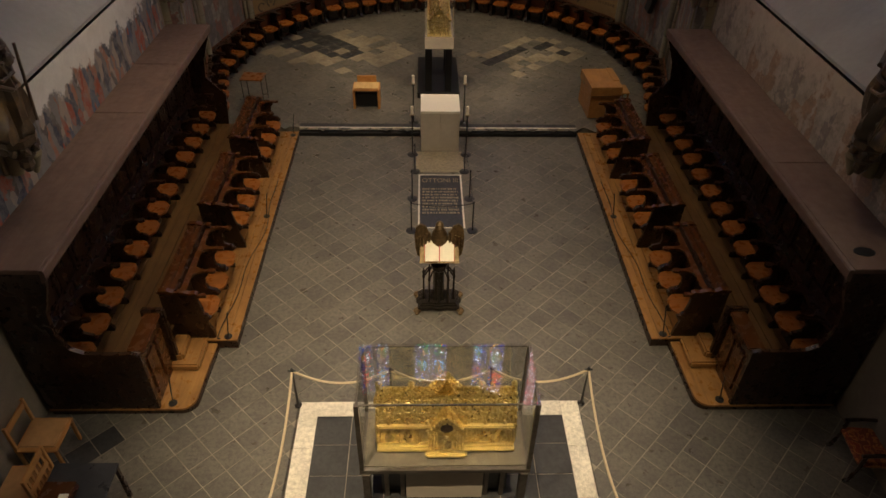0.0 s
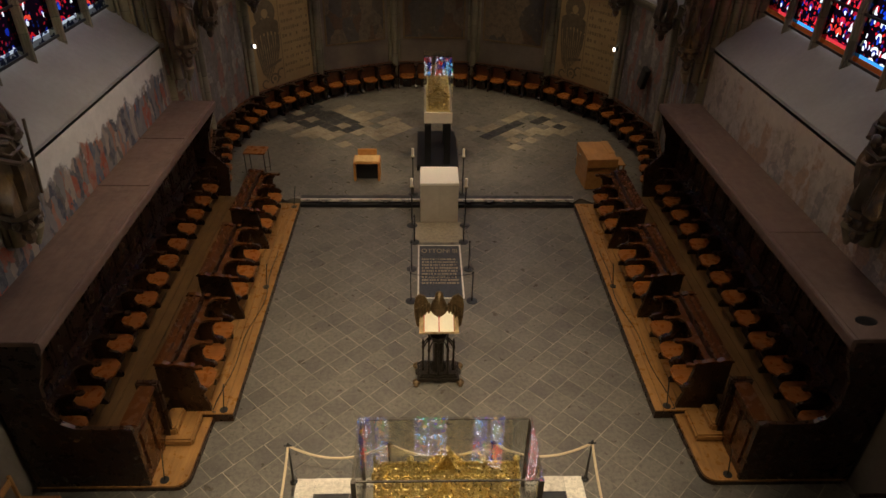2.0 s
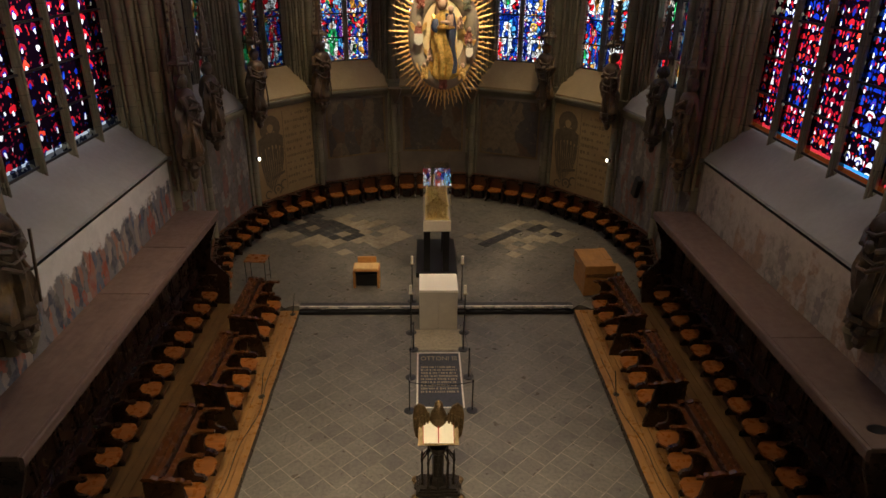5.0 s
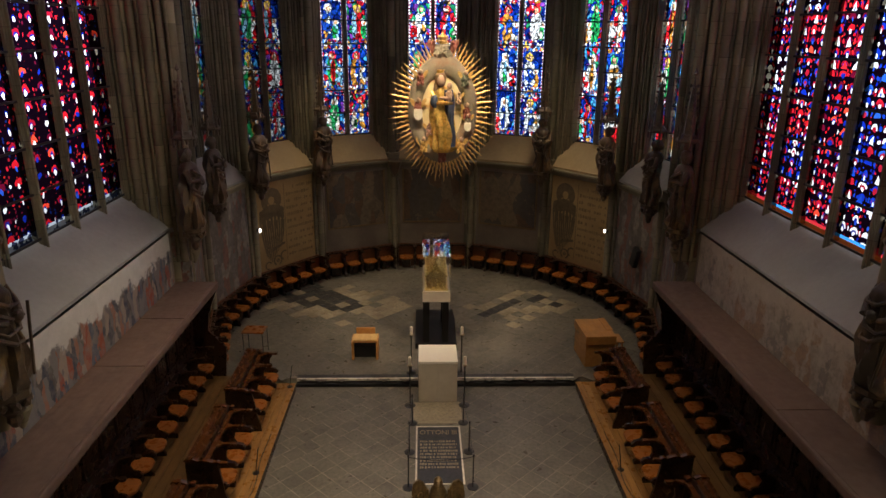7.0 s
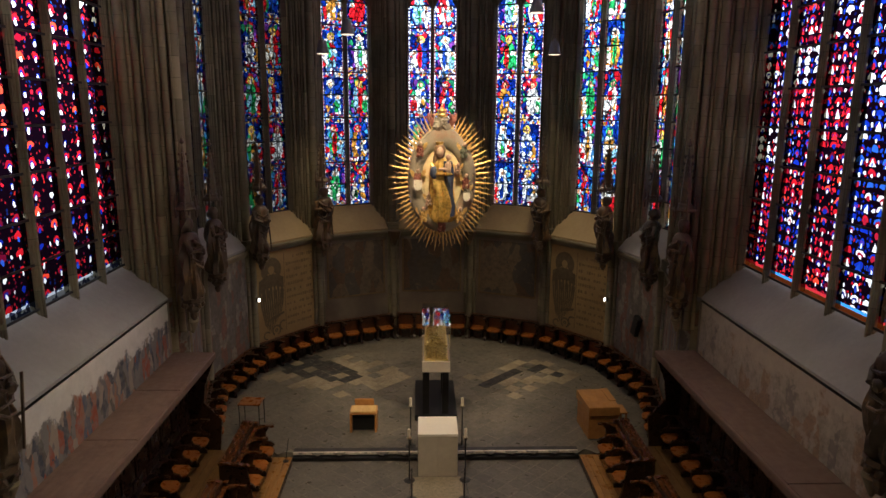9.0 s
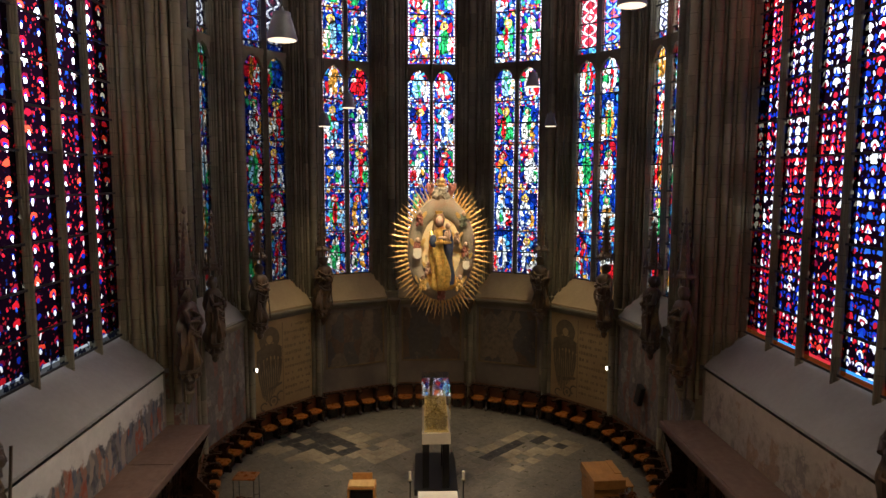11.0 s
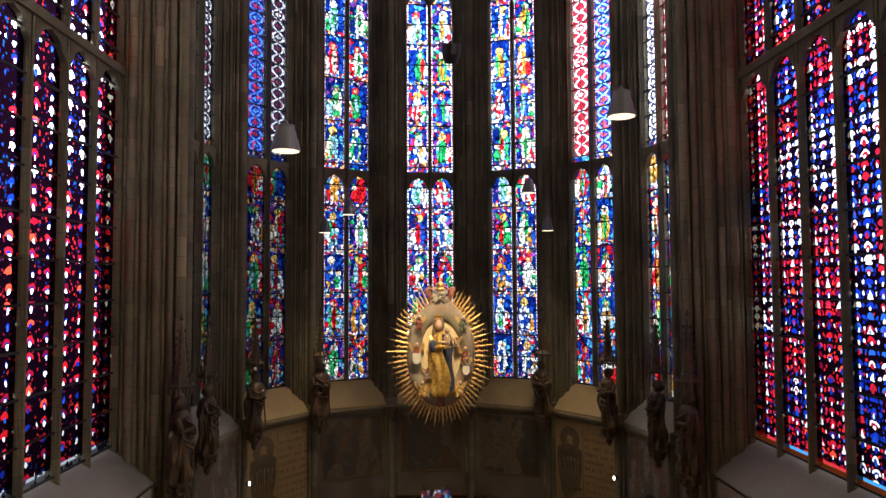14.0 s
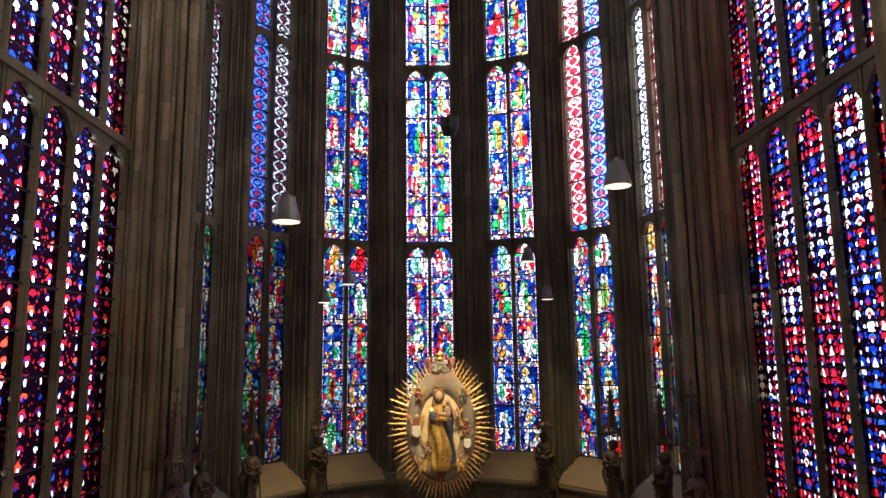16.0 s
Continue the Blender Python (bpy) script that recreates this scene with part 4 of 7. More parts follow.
# the sky outside, one plain sheet behind each window
for k in range(-4, 5):
    a = k * STEP
    bm = bmesh.new()
    bm.faces.new([bm.verts.new((x, 7.29, z)) for x, z in ((-1.25, GLASS_Z - 0.3), (1.25, GLASS_Z - 0.3), (1.25, TOP_Z + 0.2), (-1.25, TOP_Z + 0.2))])
    o = part("backdrop", bm, SKY_APSE if k < 0 else SKY_APSE_SOUTH)
    o.matrix_basis = Matrix.Translation((AX, APY, 0)) @ pose(0, 0, 0, 0, 0, -math.degrees(a))
    tagged(o, "bright overcast sky outside the apse windows", "sky", "sky outside the windows", "structure")
for s, mat in ((-1, SKY_NORTH), (1, SKY_SOUTH)):
    for y0, y1 in ((9.25, 15.0), (2.9, 8.6)):
        bm = bmesh.new()
        bm.faces.new([bm.verts.new((sx(s, 7.42), y, z)) for y, z in ((y0 - 0.1, GLASS_Z - 0.3), (y1 + 0.1, GLASS_Z - 0.3), (y1 + 0.1, TOP_Z + 0.2), (y0 - 0.1, TOP_Z + 0.2))])
        # the unseen first-bay south sheet is the added fill
        tagged(part("backdrop", bm, SKY_SOUTH_FILL if s > 0 and y0 < 5 else mat), "bright overcast sky outside the choir windows", "sky", "sky outside the windows", "structure")

# ---------------------------------------------------------------- choir stalls
SEAT_PITCH = 0.635


# seat oak darkened for the back row: the canopy's shade in the colour
M_OAK_SEAT_SHADED = wood("shaded_seat_oak", (0.24, 0.080, 0.018), (0.13, 0.042, 0.010), 0.28, 0)


def stall_seat(name, label, group, back_h=0.62, back_wood=M_OAK_DARK, arm_z=0.84, arm_wood=M_OAK_DARK, seat_wood=M_OAK_SEAT_SHADED):
    """One seat: origin under the seat at platform height; it faces -x (towards the axis)."""
    st = thing(name, label, "choir stall", group)
    bm = bmesh.new()
    pts = [(0.20, -0.255), (0.20, 0.255), (-0.13, 0.255), (-0.19, 0.235), (-0.275, 0.14), (-0.285, 0.11), (-0.285, -0.11), (-0.275, -0.14), (-0.19, -0.235), (-0.13, -0.255)]
    prism(bm, pts[::-1], 0.415, 0.452)
    prism(bm, [(0.19, -0.24), (0.19, 0.24), (-0.14, 0.24), (-0.265, 0.11), (-0.265, -0.11), (-0.14, -0.24)][::-1], 0.452, 0.46)
    part("seat", bm, seat_wood, st, "polished orange-brown wooden seat")
    bm = bmesh.new()
    box(bm, 0.20, 0.24, -0.3, 0.3, 0.0, 0.46 + back_h)
    part("back_panel", bm, back_wood, st)
    bm = bmesh.new()
    box(bm, -0.02, 0.2, -0.16, 0.16, 0.02, 0.42)
    part("seat_box", bm, M_OAK_DARK, st)
    for s in (-1, 1):
        bm = bmesh.new()
        prof = [(0.22, 0.0), (-0.16, 0.0), (-0.16, 0.06), (-0.10, 0.14), (-0.10, 0.34), (-0.22, 0.44), (-0.20, 0.54), (-0.06, 0.58), (-0.03, 0.66), (-0.06, arm_z - 0.10), (-0.12, arm_z - 0.04), (-0.10, arm_z), (0.22, arm_z)]
        y = s * SEAT_PITCH / 2
        loft(bm, [[(a, yy, b) for a, b in prof] for yy in (y - 0.027, y + 0.027)])
        part("partition", bm, M_OAK_DARK, st, "curved dark oak cheek")
    for s in (-1, 1):
        bm = bmesh.new()
        blob(bm, (-0.20, s * SEAT_PITCH / 2, 0.475), 0.055, 0.045, 0.045, 1)
        part("hand_rest", bm, M_OAK_DARK, st, "carved round hand rest", True)
    bm = bmesh.new()
    H = SEAT_PITCH / 2 + 0.02
    # a narrow tongue on each cheek with a round scroll, and a deep round scoop between them
    n = 10
    tongue = [(-0.13, H - 0.055), (-0.17, H - 0.075), (-0.215, H - 0.075), (-0.245, H - 0.05), (-0.25, H - 0.02), (-0.25, H)]
    scoop = [(-0.10 + 0.21 * math.sin(math.pi / 2 * i / n), (H - 0.05) - 0.13 * (1 - math.cos(math.pi / 2 * i / n))) for i in range(n + 1)]
    half = [(0.25, H)] + tongue[::-1] + scoop
    prism(bm, half + [(x, -y) for x, y in reversed(half)], arm_z, arm_z + 0.045)
    part("arm_rest", bm, arm_wood, st, "scooped arm and back rail")
    return st


HIGH, LOW = 0.52, 0.20   # heights of the two wooden platforms


def stall_row(s):
    turn = 0 if s > 0 else 180
    side = "south" if s > 0 else "north"
    # platforms
    low = thing("stall_platform", "low oak boarded platform before the stalls", "platform", kind="structure")
    bounds = [3.59 + 0.155 * i for i in range(7)] + [4.56]
    for i in range(len(bounds) - 1):
        bm = bmesh.new()
        xs = sorted((sx(s, bounds[i] + 0.003), sx(s, bounds[i + 1] - 0.003)))
        box(bm, xs[0], xs[1], 8.02, 15.3, LOW - 0.03, LOW, 0.004)
        part("plank", bm, M_OAK_FLOOR, low)
    bm = bmesh.new()
    xs = sorted((sx(s, 3.6), sx(s, 4.6)))
    box(bm, xs[0], xs[1], 8.03, 15.29, 0.0, LOW - 0.032)
    part("platform_edge", bm, M_OAK_DARK, low, "dark platform edge")
    near = thing("stall_platform", "low oak platform with a rounded corner at the end of the stalls", "platform", kind="structure")
    bm = bmesh.new()
    pts = [(6.2, 6.632), (4.2, 6.632)] + [(4.2 - 0.22 * math.sin(t), 6.852 - 0.22 * math.cos(t)) for t in [math.pi / 2 * i / 6 for i in range(1, 7)]] + [(3.94, 8.015), (6.2, 8.015)]
    pts = [(sx(s, u), v) for u, v in pts]
    prism(bm, pts if s < 0 else pts[::-1], 0.085, 0.125)
    part("boarding", bm, M_OAK_FLOOR, near)
    bm = bmesh.new()
    prism(bm, [((x - AX) * 0.995 + AX, y + 0.01) for x, y in (pts if s < 0 else pts[::-1])], 0.0, 0.084)
    part("platform_edge", bm, M_OAK_DARK, near, "dark platform edge")
    high = thing("stall_platform", "raised oak walkway between the stall rows", "platform", kind="structure")
    bm = bmesh.new()
    xs = sorted((sx(s, 4.6), sx(s, 6.26)))
    box(bm, xs[0], xs[1], 7.55, 15.1, 0.13, HIGH - 0.03)
    part("platform_edge", bm, M_OAK_DARK, high, "dark platform edge")
    for i in range(8):
        bm = bmesh.new()
        xs = sorted((sx(s, 4.6 + 0.2 * i + 0.003), sx(s, 4.8 + 0.2 * i - 0.003)))
        box(bm, xs[0], xs[1], 6.74 if i > 0 else 7.55, 15.1, HIGH - 0.03, HIGH, 0.004)
        part("plank", bm, M_OAK_WALK, high)
    steps = thing("stall_steps", "two wooden steps with rounded corners up to the stalls", "steps", "steps to the stalls", "structure")
    for i, (u0, z) in enumerate(((4.08, 0.26), (4.34, 0.39))):
        bm = bmesh.new()
        xs = sorted((sx(s, u0), sx(s, 4.59)))
        box(bm, xs[0], xs[1], 7.4 + 0.12 * i, 8.0, 0.127, z, 0.03)
        part("tread", bm, M_OAK_FLOOR, steps)
    # tall back with canopy
    back = thing("stall_canopy", "tall dark oak stall back with a flat dusty canopy", "stall back")
    bm = bmesh.new()
    xs = sorted((sx(s, 5.98), sx(s, 6.20)))
    box(bm, xs[0], xs[1], 6.7, 15.15, HIGH, 2.86)
    part("back_wall", bm, M_OAK_DARK, back)
    for i in range(13):
        y = 7.02 + i * SEAT_PITCH
        bm = bmesh.new()
        xs = sorted((sx(s, 5.94), sx(s, 5.985)))
        box(bm, xs[0], xs[1], y - 0.035, y + 0.035, HIGH + 0.9, 2.8, 0.01)
        part("pilaster", bm, M_OAK_DARK, back)
        bm = bmesh.new()
        xs = sorted((sx(s, 5.955), sx(s, 5.99)))
        box(bm, xs[0], xs[1], y + 0.09, y + SEAT_PITCH - 0.09, HIGH + 1.1, 2.5, 0.02)
        part("raised_panel", bm, M_OAK_DARK, back)
    for i, (ya, yb) in enumerate(((6.6, 10.9), (10.9, 13.0), (13.0, 15.2)) if s < 0 else ((6.6, 9.3), (9.3, 15.2))):
        bm = bmesh.new()
        xs = sorted((sx(s, 5.34), sx(s, 6.26)))
        box(bm, xs[0], xs[1], ya + 0.006, yb - 0.006, 2.92, 3.0, 0.008)
        part("canopy_board", bm, M_OAK_TOP, back, "dusty brown canopy board")
    bm = bmesh.new()
    loft(bm, [[(sx(s, u), y, z) for u, z in ((5.28, 2.86), (5.275, 2.97), (5.29, 2.995), (5.335, 2.995), (5.36, 2.78), (5.31, 2.80))] for y in (6.6, 15.2)])
    part("cornice", bm, M_OAK_TOP, back, "moulded canopy edge")
    bm = bmesh.new()
    xs = sorted((sx(s, 5.3), sx(s, 6.2)))
    box(bm, xs[0], xs[1], 6.62, 15.18, 2.84, 2.918)
    part("soffit", bm, M_OAK_DARK, back)
    for y in (6.64, 15.10):
        bm = bmesh.new()
        prof = [(6.2, 0.12), (4.50, 0.12), (4.50, 1.34), (4.62, 1.37), (4.75, 1.35), (5.05, 1.35), (5.30, 1.37), (5.46, 1.46), (5.56, 1.75), (5.53, 2.2), (5.38, 2.6), (5.32, 2.84), (6.2, 2.84)]
        if y > 10:
            prof = [(6.2, 0.2), (5.3, 0.2), (5.2, 1.3), (5.6, 1.75), (5.55, 2.2), (5.3, 2.84), (6.2, 2.84)]
        loft(bm, [[(sx(s, u), yy, z) for u, z in prof] for yy in (y, y + 0.07)])
        part("end_panel", bm, M_OAK_DARK, back, "carved dark end panel")
    # entry desk at the near end
    desk = thing("stall_desk", "short dark oak desk front at the end of the stalls", "desk")
    bm = bmesh.new()
    xs = sorted((sx(s, 4.52), sx(s, 4.58)))
    box(bm, xs[0], xs[1], 6.715, 7.5, 0.126, 1.30, 0.008)
    part("panel", bm, M_OAK_RED, desk)
    for y in (6.80, 7.16):
        bm = bmesh.new()
        xs = sorted((sx(s, 4.495), sx(s, 4.525)))
        box(bm, xs[0], xs[1], y, y + 0.28, 0.3, 1.1, 0.012)
        part("raised_panel", bm, M_OAK_RED, desk)
    bm = bmesh.new()
    xs = sorted((sx(s, 4.46), sx(s, 4.72)))
    box(bm, xs[0], xs[1], 6.70, 7.55, 1.30, 1.36, 0.02)
    part("desk_top", bm, M_OAK_RED, desk, "rounded reddish top rail")
    bm = bmesh.new()
    xs = sorted((sx(s, 4.42), sx(s, 4.78)))
    box(bm, xs[0], xs[1], 7.5, 7.62, 0.13, 1.40, 0.03)
    part("end_post", bm, M_OAK_DARK, desk)
    # seats of the back row
    for i in range(13):
        y = 7.02 + (i) * SEAT_PITCH
        m = Matrix.Translation((sx(s, 5.70), y, HIGH)) @ tri_z(turn)
        if i == 0 and s == -1 and "stall" not in SEATS:
            SEATS["stall"] = stall_seat("choir_stall", "dark oak choir stall with curved arms and brown seat", "back row stalls")
            SEATS["stall"].matrix_basis = m
        else:
            copy_thing(SEATS["stall"], m)
    # front benches
    for (ya, yb, ys) in ((8.08, 9.97, (8.42, 9.04, 9.65)), (10.55, 12.47, (10.92, 11.53, 12.14)), (13.12, 15.08, (13.5, 14.13, 14.76))):
        bench = thing("stall_bench", "dark oak front bench with panelled back and sloping book rest", "bench", "front benches of the stalls")
        bm = bmesh.new()
        xs = sorted((sx(s, 4.42), sx(s, 4.56)))
        box(bm, xs[0], xs[1], ya + 0.06, yb - 0.06, LOW, 1.22, 0.01)
        part("back", bm, M_OAK_DARK, bench)
        bm = bmesh.new()
        loft(bm, [[(sx(s, u), y, z) for u, z in ((4.40, 1.20), (4.40, 1.235), (4.66, 1.245), (4.66, 1.20))] for y in (ya + 0.03, yb - 0.03)])
        part("book_rest", bm, M_OAK_RED, bench, "flat reddish top board")
        for u in (4.56, 4.67):
            bm = bmesh.new()
            xs = sorted((sx(s, u - 0.022), sx(s, u + 0.022)))
            box(bm, xs[0], xs[1], ya + 0.03, yb - 0.03, 1.238, 1.285, 0.014)
            part("rail", bm, M_OAK_RED, bench, "rounded polished rail")
        bm = bmesh.new()
        xs = sorted((sx(s, 4.61), sx(s, 4.67)))
        box(bm, xs[0], xs[1], ya + 0.06, yb - 0.06, HIGH, 1.2, 0.008)
        part("desk_front", bm, M_OAK_DARK, bench)
        for y in (ya, yb - 0.06):
            bm = bmesh.new()
            prof = [(4.70, LOW), (3.96, LOW), (3.97, 0.34), (4.02, 0.50), (4.06, 0.80), (4.10, 1.05), (4.12, 1.20), (4.70, 1.24)]
            if y > ya:
                prof = [(4.70, LOW), (4.16, LOW), (4.20, 0.55), (4.30, 0.80), (4.32, 1.20), (4.70, 1.24)]
            loft(bm, [[(sx(s, u), yy, z) for u, z in prof] for yy in (y, y + 0.06)])
            part("end_panel", bm, M_OAK_DARK, bench, "dark bench end")
            bm = bmesh.new()
            loft(bm, [[(sx(s, u), yy, z) for u, z in ((4.08, 1.185), (4.07, 1.21), (4.12, 1.235), (4.20, 1.225), (4.30, 1.255), (4.38, 1.265), (4.46, 1.25), (4.56, 1.29), (4.70, 1.285), (4.73, 1.25), (4.70, 1.235), (4.40, 1.215)) if y == ya or u > 4.29] for yy in (y - 0.012, y + 0.072)])
            part("coping", bm, M_OAK_RED, bench, "moulded coping with a low wave")
        for y in ys:
            m = Matrix.Translation((sx(s, 4.20), y, LOW)) @ tri_z(turn)
            if "front" not in SEATS:
                SEATS["front"] = stall_seat("choir_stall", "dark oak front stall with curved arms and orange seat", "front row stalls", 0.62, M_OAK_DARK, 0.93, M_OAK_RED, M_OAK_SEAT)
                SEATS["front"].matrix_basis = m
            else:
                copy_thing(SEATS["front"], m)


SEATS = {}
for s in (-1, 1):
    stall_row(s)

# seats round the apse
SEATS["apse"] = None
for k in (-4, -3, -2, -1, 0, 1, 2, 3, 4):
    for i in range(4):
        t = (i - 1.5) * 0.655
        x, y = polar(k * STEP, 6.08, t)
        m = Matrix.Translation((x, y, 0.17)) @ pose(0, 0, 0, 0, 0, 90 - math.degrees(k * STEP))
        if SEATS["apse"] is None:
            SEATS["apse"] = stall_seat("apse_seat", "dark oak wall seat with brown seat board", "seats round the apse", 0.45, M_OAK_BACK, seat_wood=M_OAK_SEAT)
            SEATS["apse"].matrix_basis = m
        else:
            copy_thing(SEATS["apse"], m)

# ---------------------------------------------------------------- statues, corbels and canopies on the piers


def statue(at, seed, label):
    """A weathered draped figure, kept as one plain mesh."""
    bm = bmesh.new()
    rings = []
    n = 20
    prof = [(0.0, 0.20), (0.08, 0.24), (0.35, 0.21), (0.7, 0.20), (0.95, 0.215), (1.15, 0.20), (1.32, 0.22), (1.42, 0.17), (1.47, 0.075), (1.52, 0.085), (1.6, 0.115), (1.7, 0.11), (1.76, 0.06)]
    fine = []
    for (z0, r0), (z1, r1) in zip(prof, prof[1:]):
        k = max(1, round((z1 - z0) / 0.07))
        fine += [(z0 + (z1 - z0) * q / k, r0 + (r1 - r0) * q / k) for q in range(k)]
    fine.append(prof[-1])
    n = 32
    for z, r in fine:
        sway = 0.05 * math.sin(z * 2.6 + seed)
        ring = []
        for i in range(n):
            a = 2 * math.pi * i / n
            deep = max(0.0, min(1.0, (1.4 - z) * 3))
            fold = 1 + deep * (0.24 * math.sin(5 * a + 3.5 * math.sin(1.9 * z + seed) + seed) + 0.13 * math.sin(11 * a - 5 * z) + 0.16 * math.sin(6.5 * z + 2 * a + seed))
            ring.append((sway + r * fold * math.cos(a), 0.78 * r * fold * math.sin(a), z))
        rings.append(ring)
    loft(bm, rings)
    for s in (-1, 1):
        tube(bm, [(s * 0.2, 0.0, 1.32), (s * 0.27, -0.06, 1.08), (s * 0.12, -0.2, 0.98 + 0.1 * ((seed + s) % 2))], 0.07, 8, 0.05)
    # swags of the cloak, hair and a book or attribute held before the chest
    for q in range(4):
        z = 1.18 - 0.17 * q
        e = 1 if (seed + q) % 3 else -1
        tube(bm, [(-e * 0.20, -0.10, z + 0.14), (-e * 0.06, -0.21, z), (e * 0.12, -0.19, z - 0.03), (e * 0.22, -0.06, z + 0.10)], 0.035, 7, 0.02)
    blob(bm, (0.05 * math.sin(1.62 * 2.6 + seed), 0.03, 1.62), 0.135, 0.12, 0.15, 2, 0.5, seed)
    blob(bm, (0.04, -0.23, 1.02), 0.07, 0.05, 0.09, 2, 0.4, seed + 2)
    tube(bm, [(0.2, -0.18, 0.1), (0.16 + 0.02 * seed, -0.19, 1.1)], 0.018, 6)
    ob = part("statue", bm, M_STATUE, None, "", True)
    ob.matrix_basis = at
    return tagged(ob, label, "statue", "statues on the piers")


def corbel(at, tall):
    c = thing("statue_bracket", "dark carved corbel with a tall pinnacled canopy above", "corbel", "corbels and canopies", "structure", at)
    bm = bmesh.new()
    lathe(bm, [(0.05, -0.55), (0.10, -0.46), (0.09, -0.38), (0.18, -0.28), (0.16, -0.2), (0.26, -0.08), (0.26, 0.0)], 8)
    for i in range(8):
        a = i * math.pi / 4
        blob(bm, (0.2 * math.cos(a), 0.2 * math.sin(a), -0.17), 0.07, 0.07, 0.09, 1, 0.5, i)
    part("bracket", bm, M_STATUE, c, "dark leafy stone bracket")
    bm = bmesh.new()
    lathe(bm, [(0.27, 2.02), (0.29, 2.06), (0.27, 2.10), (0.20, 2.14), (0.16, 2.2)], 8)
    for i in range(6):
        a = i * math.pi / 3
        lathe(bm, [(0.025, 1.86), (0.03, 2.0), (0.03, 2.2), (0.0, 2.45)], 6, (0.25 * math.cos(a), 0.25 * math.sin(a), 0))
    part("canopy", bm, M_STATUE, c, "dark stone canopy")
    bm = bmesh.new()
    lathe(bm, [(0.13, 2.16), (0.11, 2.5), (0.06, 2.5 + tall * 0.6), (0.0, 2.5 + tall)], 6)
    z = 2.3
    while z < 2.4 + tall:
        r = 0.15 * (1 - (z - 2.3) / (tall + 0.4)) + 0.03
        for i in range(4):
            a = i * math.pi / 2
            blob(bm, (r * math.cos(a), r * math.sin(a), z), 0.035, 0.035, 0.05, 1)
        z += 0.16
    lathe(bm, [(0.0, 2.46 + tall), (0.06, 2.52 + tall), (0.03, 2.58 + tall), (0.0, 2.66 + tall)], 6)
    part("pinnacle", bm, M_STATUE, c, "crocketed pinnacle")


NAMES = ["weathered brown stone statue of a robed figure on a corbel", "dark stone statue with folded drapery on a corbel", "painted stone statue with a staff on a corbel"]
spots = []
for j in range(-4, 4):
    if j in (-1, 0):
        continue
    a = (j + 0.5) * STEP
    spots.append((*polar(a, 6.05), 4.2, -math.degrees(a), j))
for s in (-1, 1):
    spots.append((sx(s, 5.64), 15.0, 4.42, -s * 100, 5 + s))
    spots.append((sx(s, 5.86), 8.05, 4.15, -s * 90, 8 + s))
for n, (x, y, z, turn, sd) in enumerate(spots):
    at = pose(x, y, z, 0, 0, turn)
    corbel(at, 1.0)
    statue(at @ Matrix.Diagonal((1.22, 1.22, 1.03, 1.0)), sd, NAMES[n % 3])
for j in (-1, 0):
    a = (j + 0.5) * STEP
    c = thing("statue_bracket", "small dark carved corbel on the apse wall", "corbel", "corbels and canopies", "structure", pose(*polar(a, 6.2), 4.3, 0, 0, -math.degrees(a)))
    bm = bmesh.new()
    lathe(bm, [(0.05, -0.55), (0.10, -0.46), (0.18, -0.28), (0.25, -0.08), (0.25, 0.0)], 8)
    part("bracket", bm, M_STATUE, c)

# ---------------------------------------------------------------- hanging aureole with its figure
AUR = (0.46, 15.5, 7.07)
aur = thing("aureole", "hanging gilded oval aureole of rays round painted clouds", "hanging sculpture", at=pose(*AUR))
RX, RZ = 0.77, 1.19
bm = bmesh.new()
rings = []
NS = 64
for f, y in ((1.0, 0.10), (1.03, 0.0), (0.99, -0.09), (0.90, -0.13), (0.80, -0.135), (0.70, -0.11), (0.62, -0.06), (0.59, 0.0), (0.58, 0.08)):
    ring = []
    for i in range(NS):
        t = 2 * math.pi * i / NS
        lump = noise.noise(Vector((2.2 * math.cos(t), 2.2 * math.sin(t), 3 * f)))
        ring.append((RX * f * math.cos(t) * (1 + 0.03 * lump), y - 0.05 * lump * (0.62 < f < 1.0), RZ * f * math.sin(t) * (1 + 0.03 * lump)))
    rings.append(ring)
vv = [[bm.verts.new(p) for p in r] for r in rings]
for a, b in zip(vv, vv[1:] + vv[:1]):
    for i in range(NS):
        bm.faces.new((a[i], a[(i + 1) % NS], b[(i + 1) % NS], b[i]))
part("cloud_ring", bm, M_CLOUD, aur, "grey painted cloud ring", True)
bm = bmesh.new()
loft(bm, [[(0.47 * math.cos(t), y, 0.88 * math.sin(t)) for t in [2 * math.pi * i / 32 for i in range(32)]] for y in (-0.045, 0.0)])
part("back_plate", bm, M_PALEGOLD, aur, "pale gold ground behind the figure")
rng = random.Random(3)
NR = 76
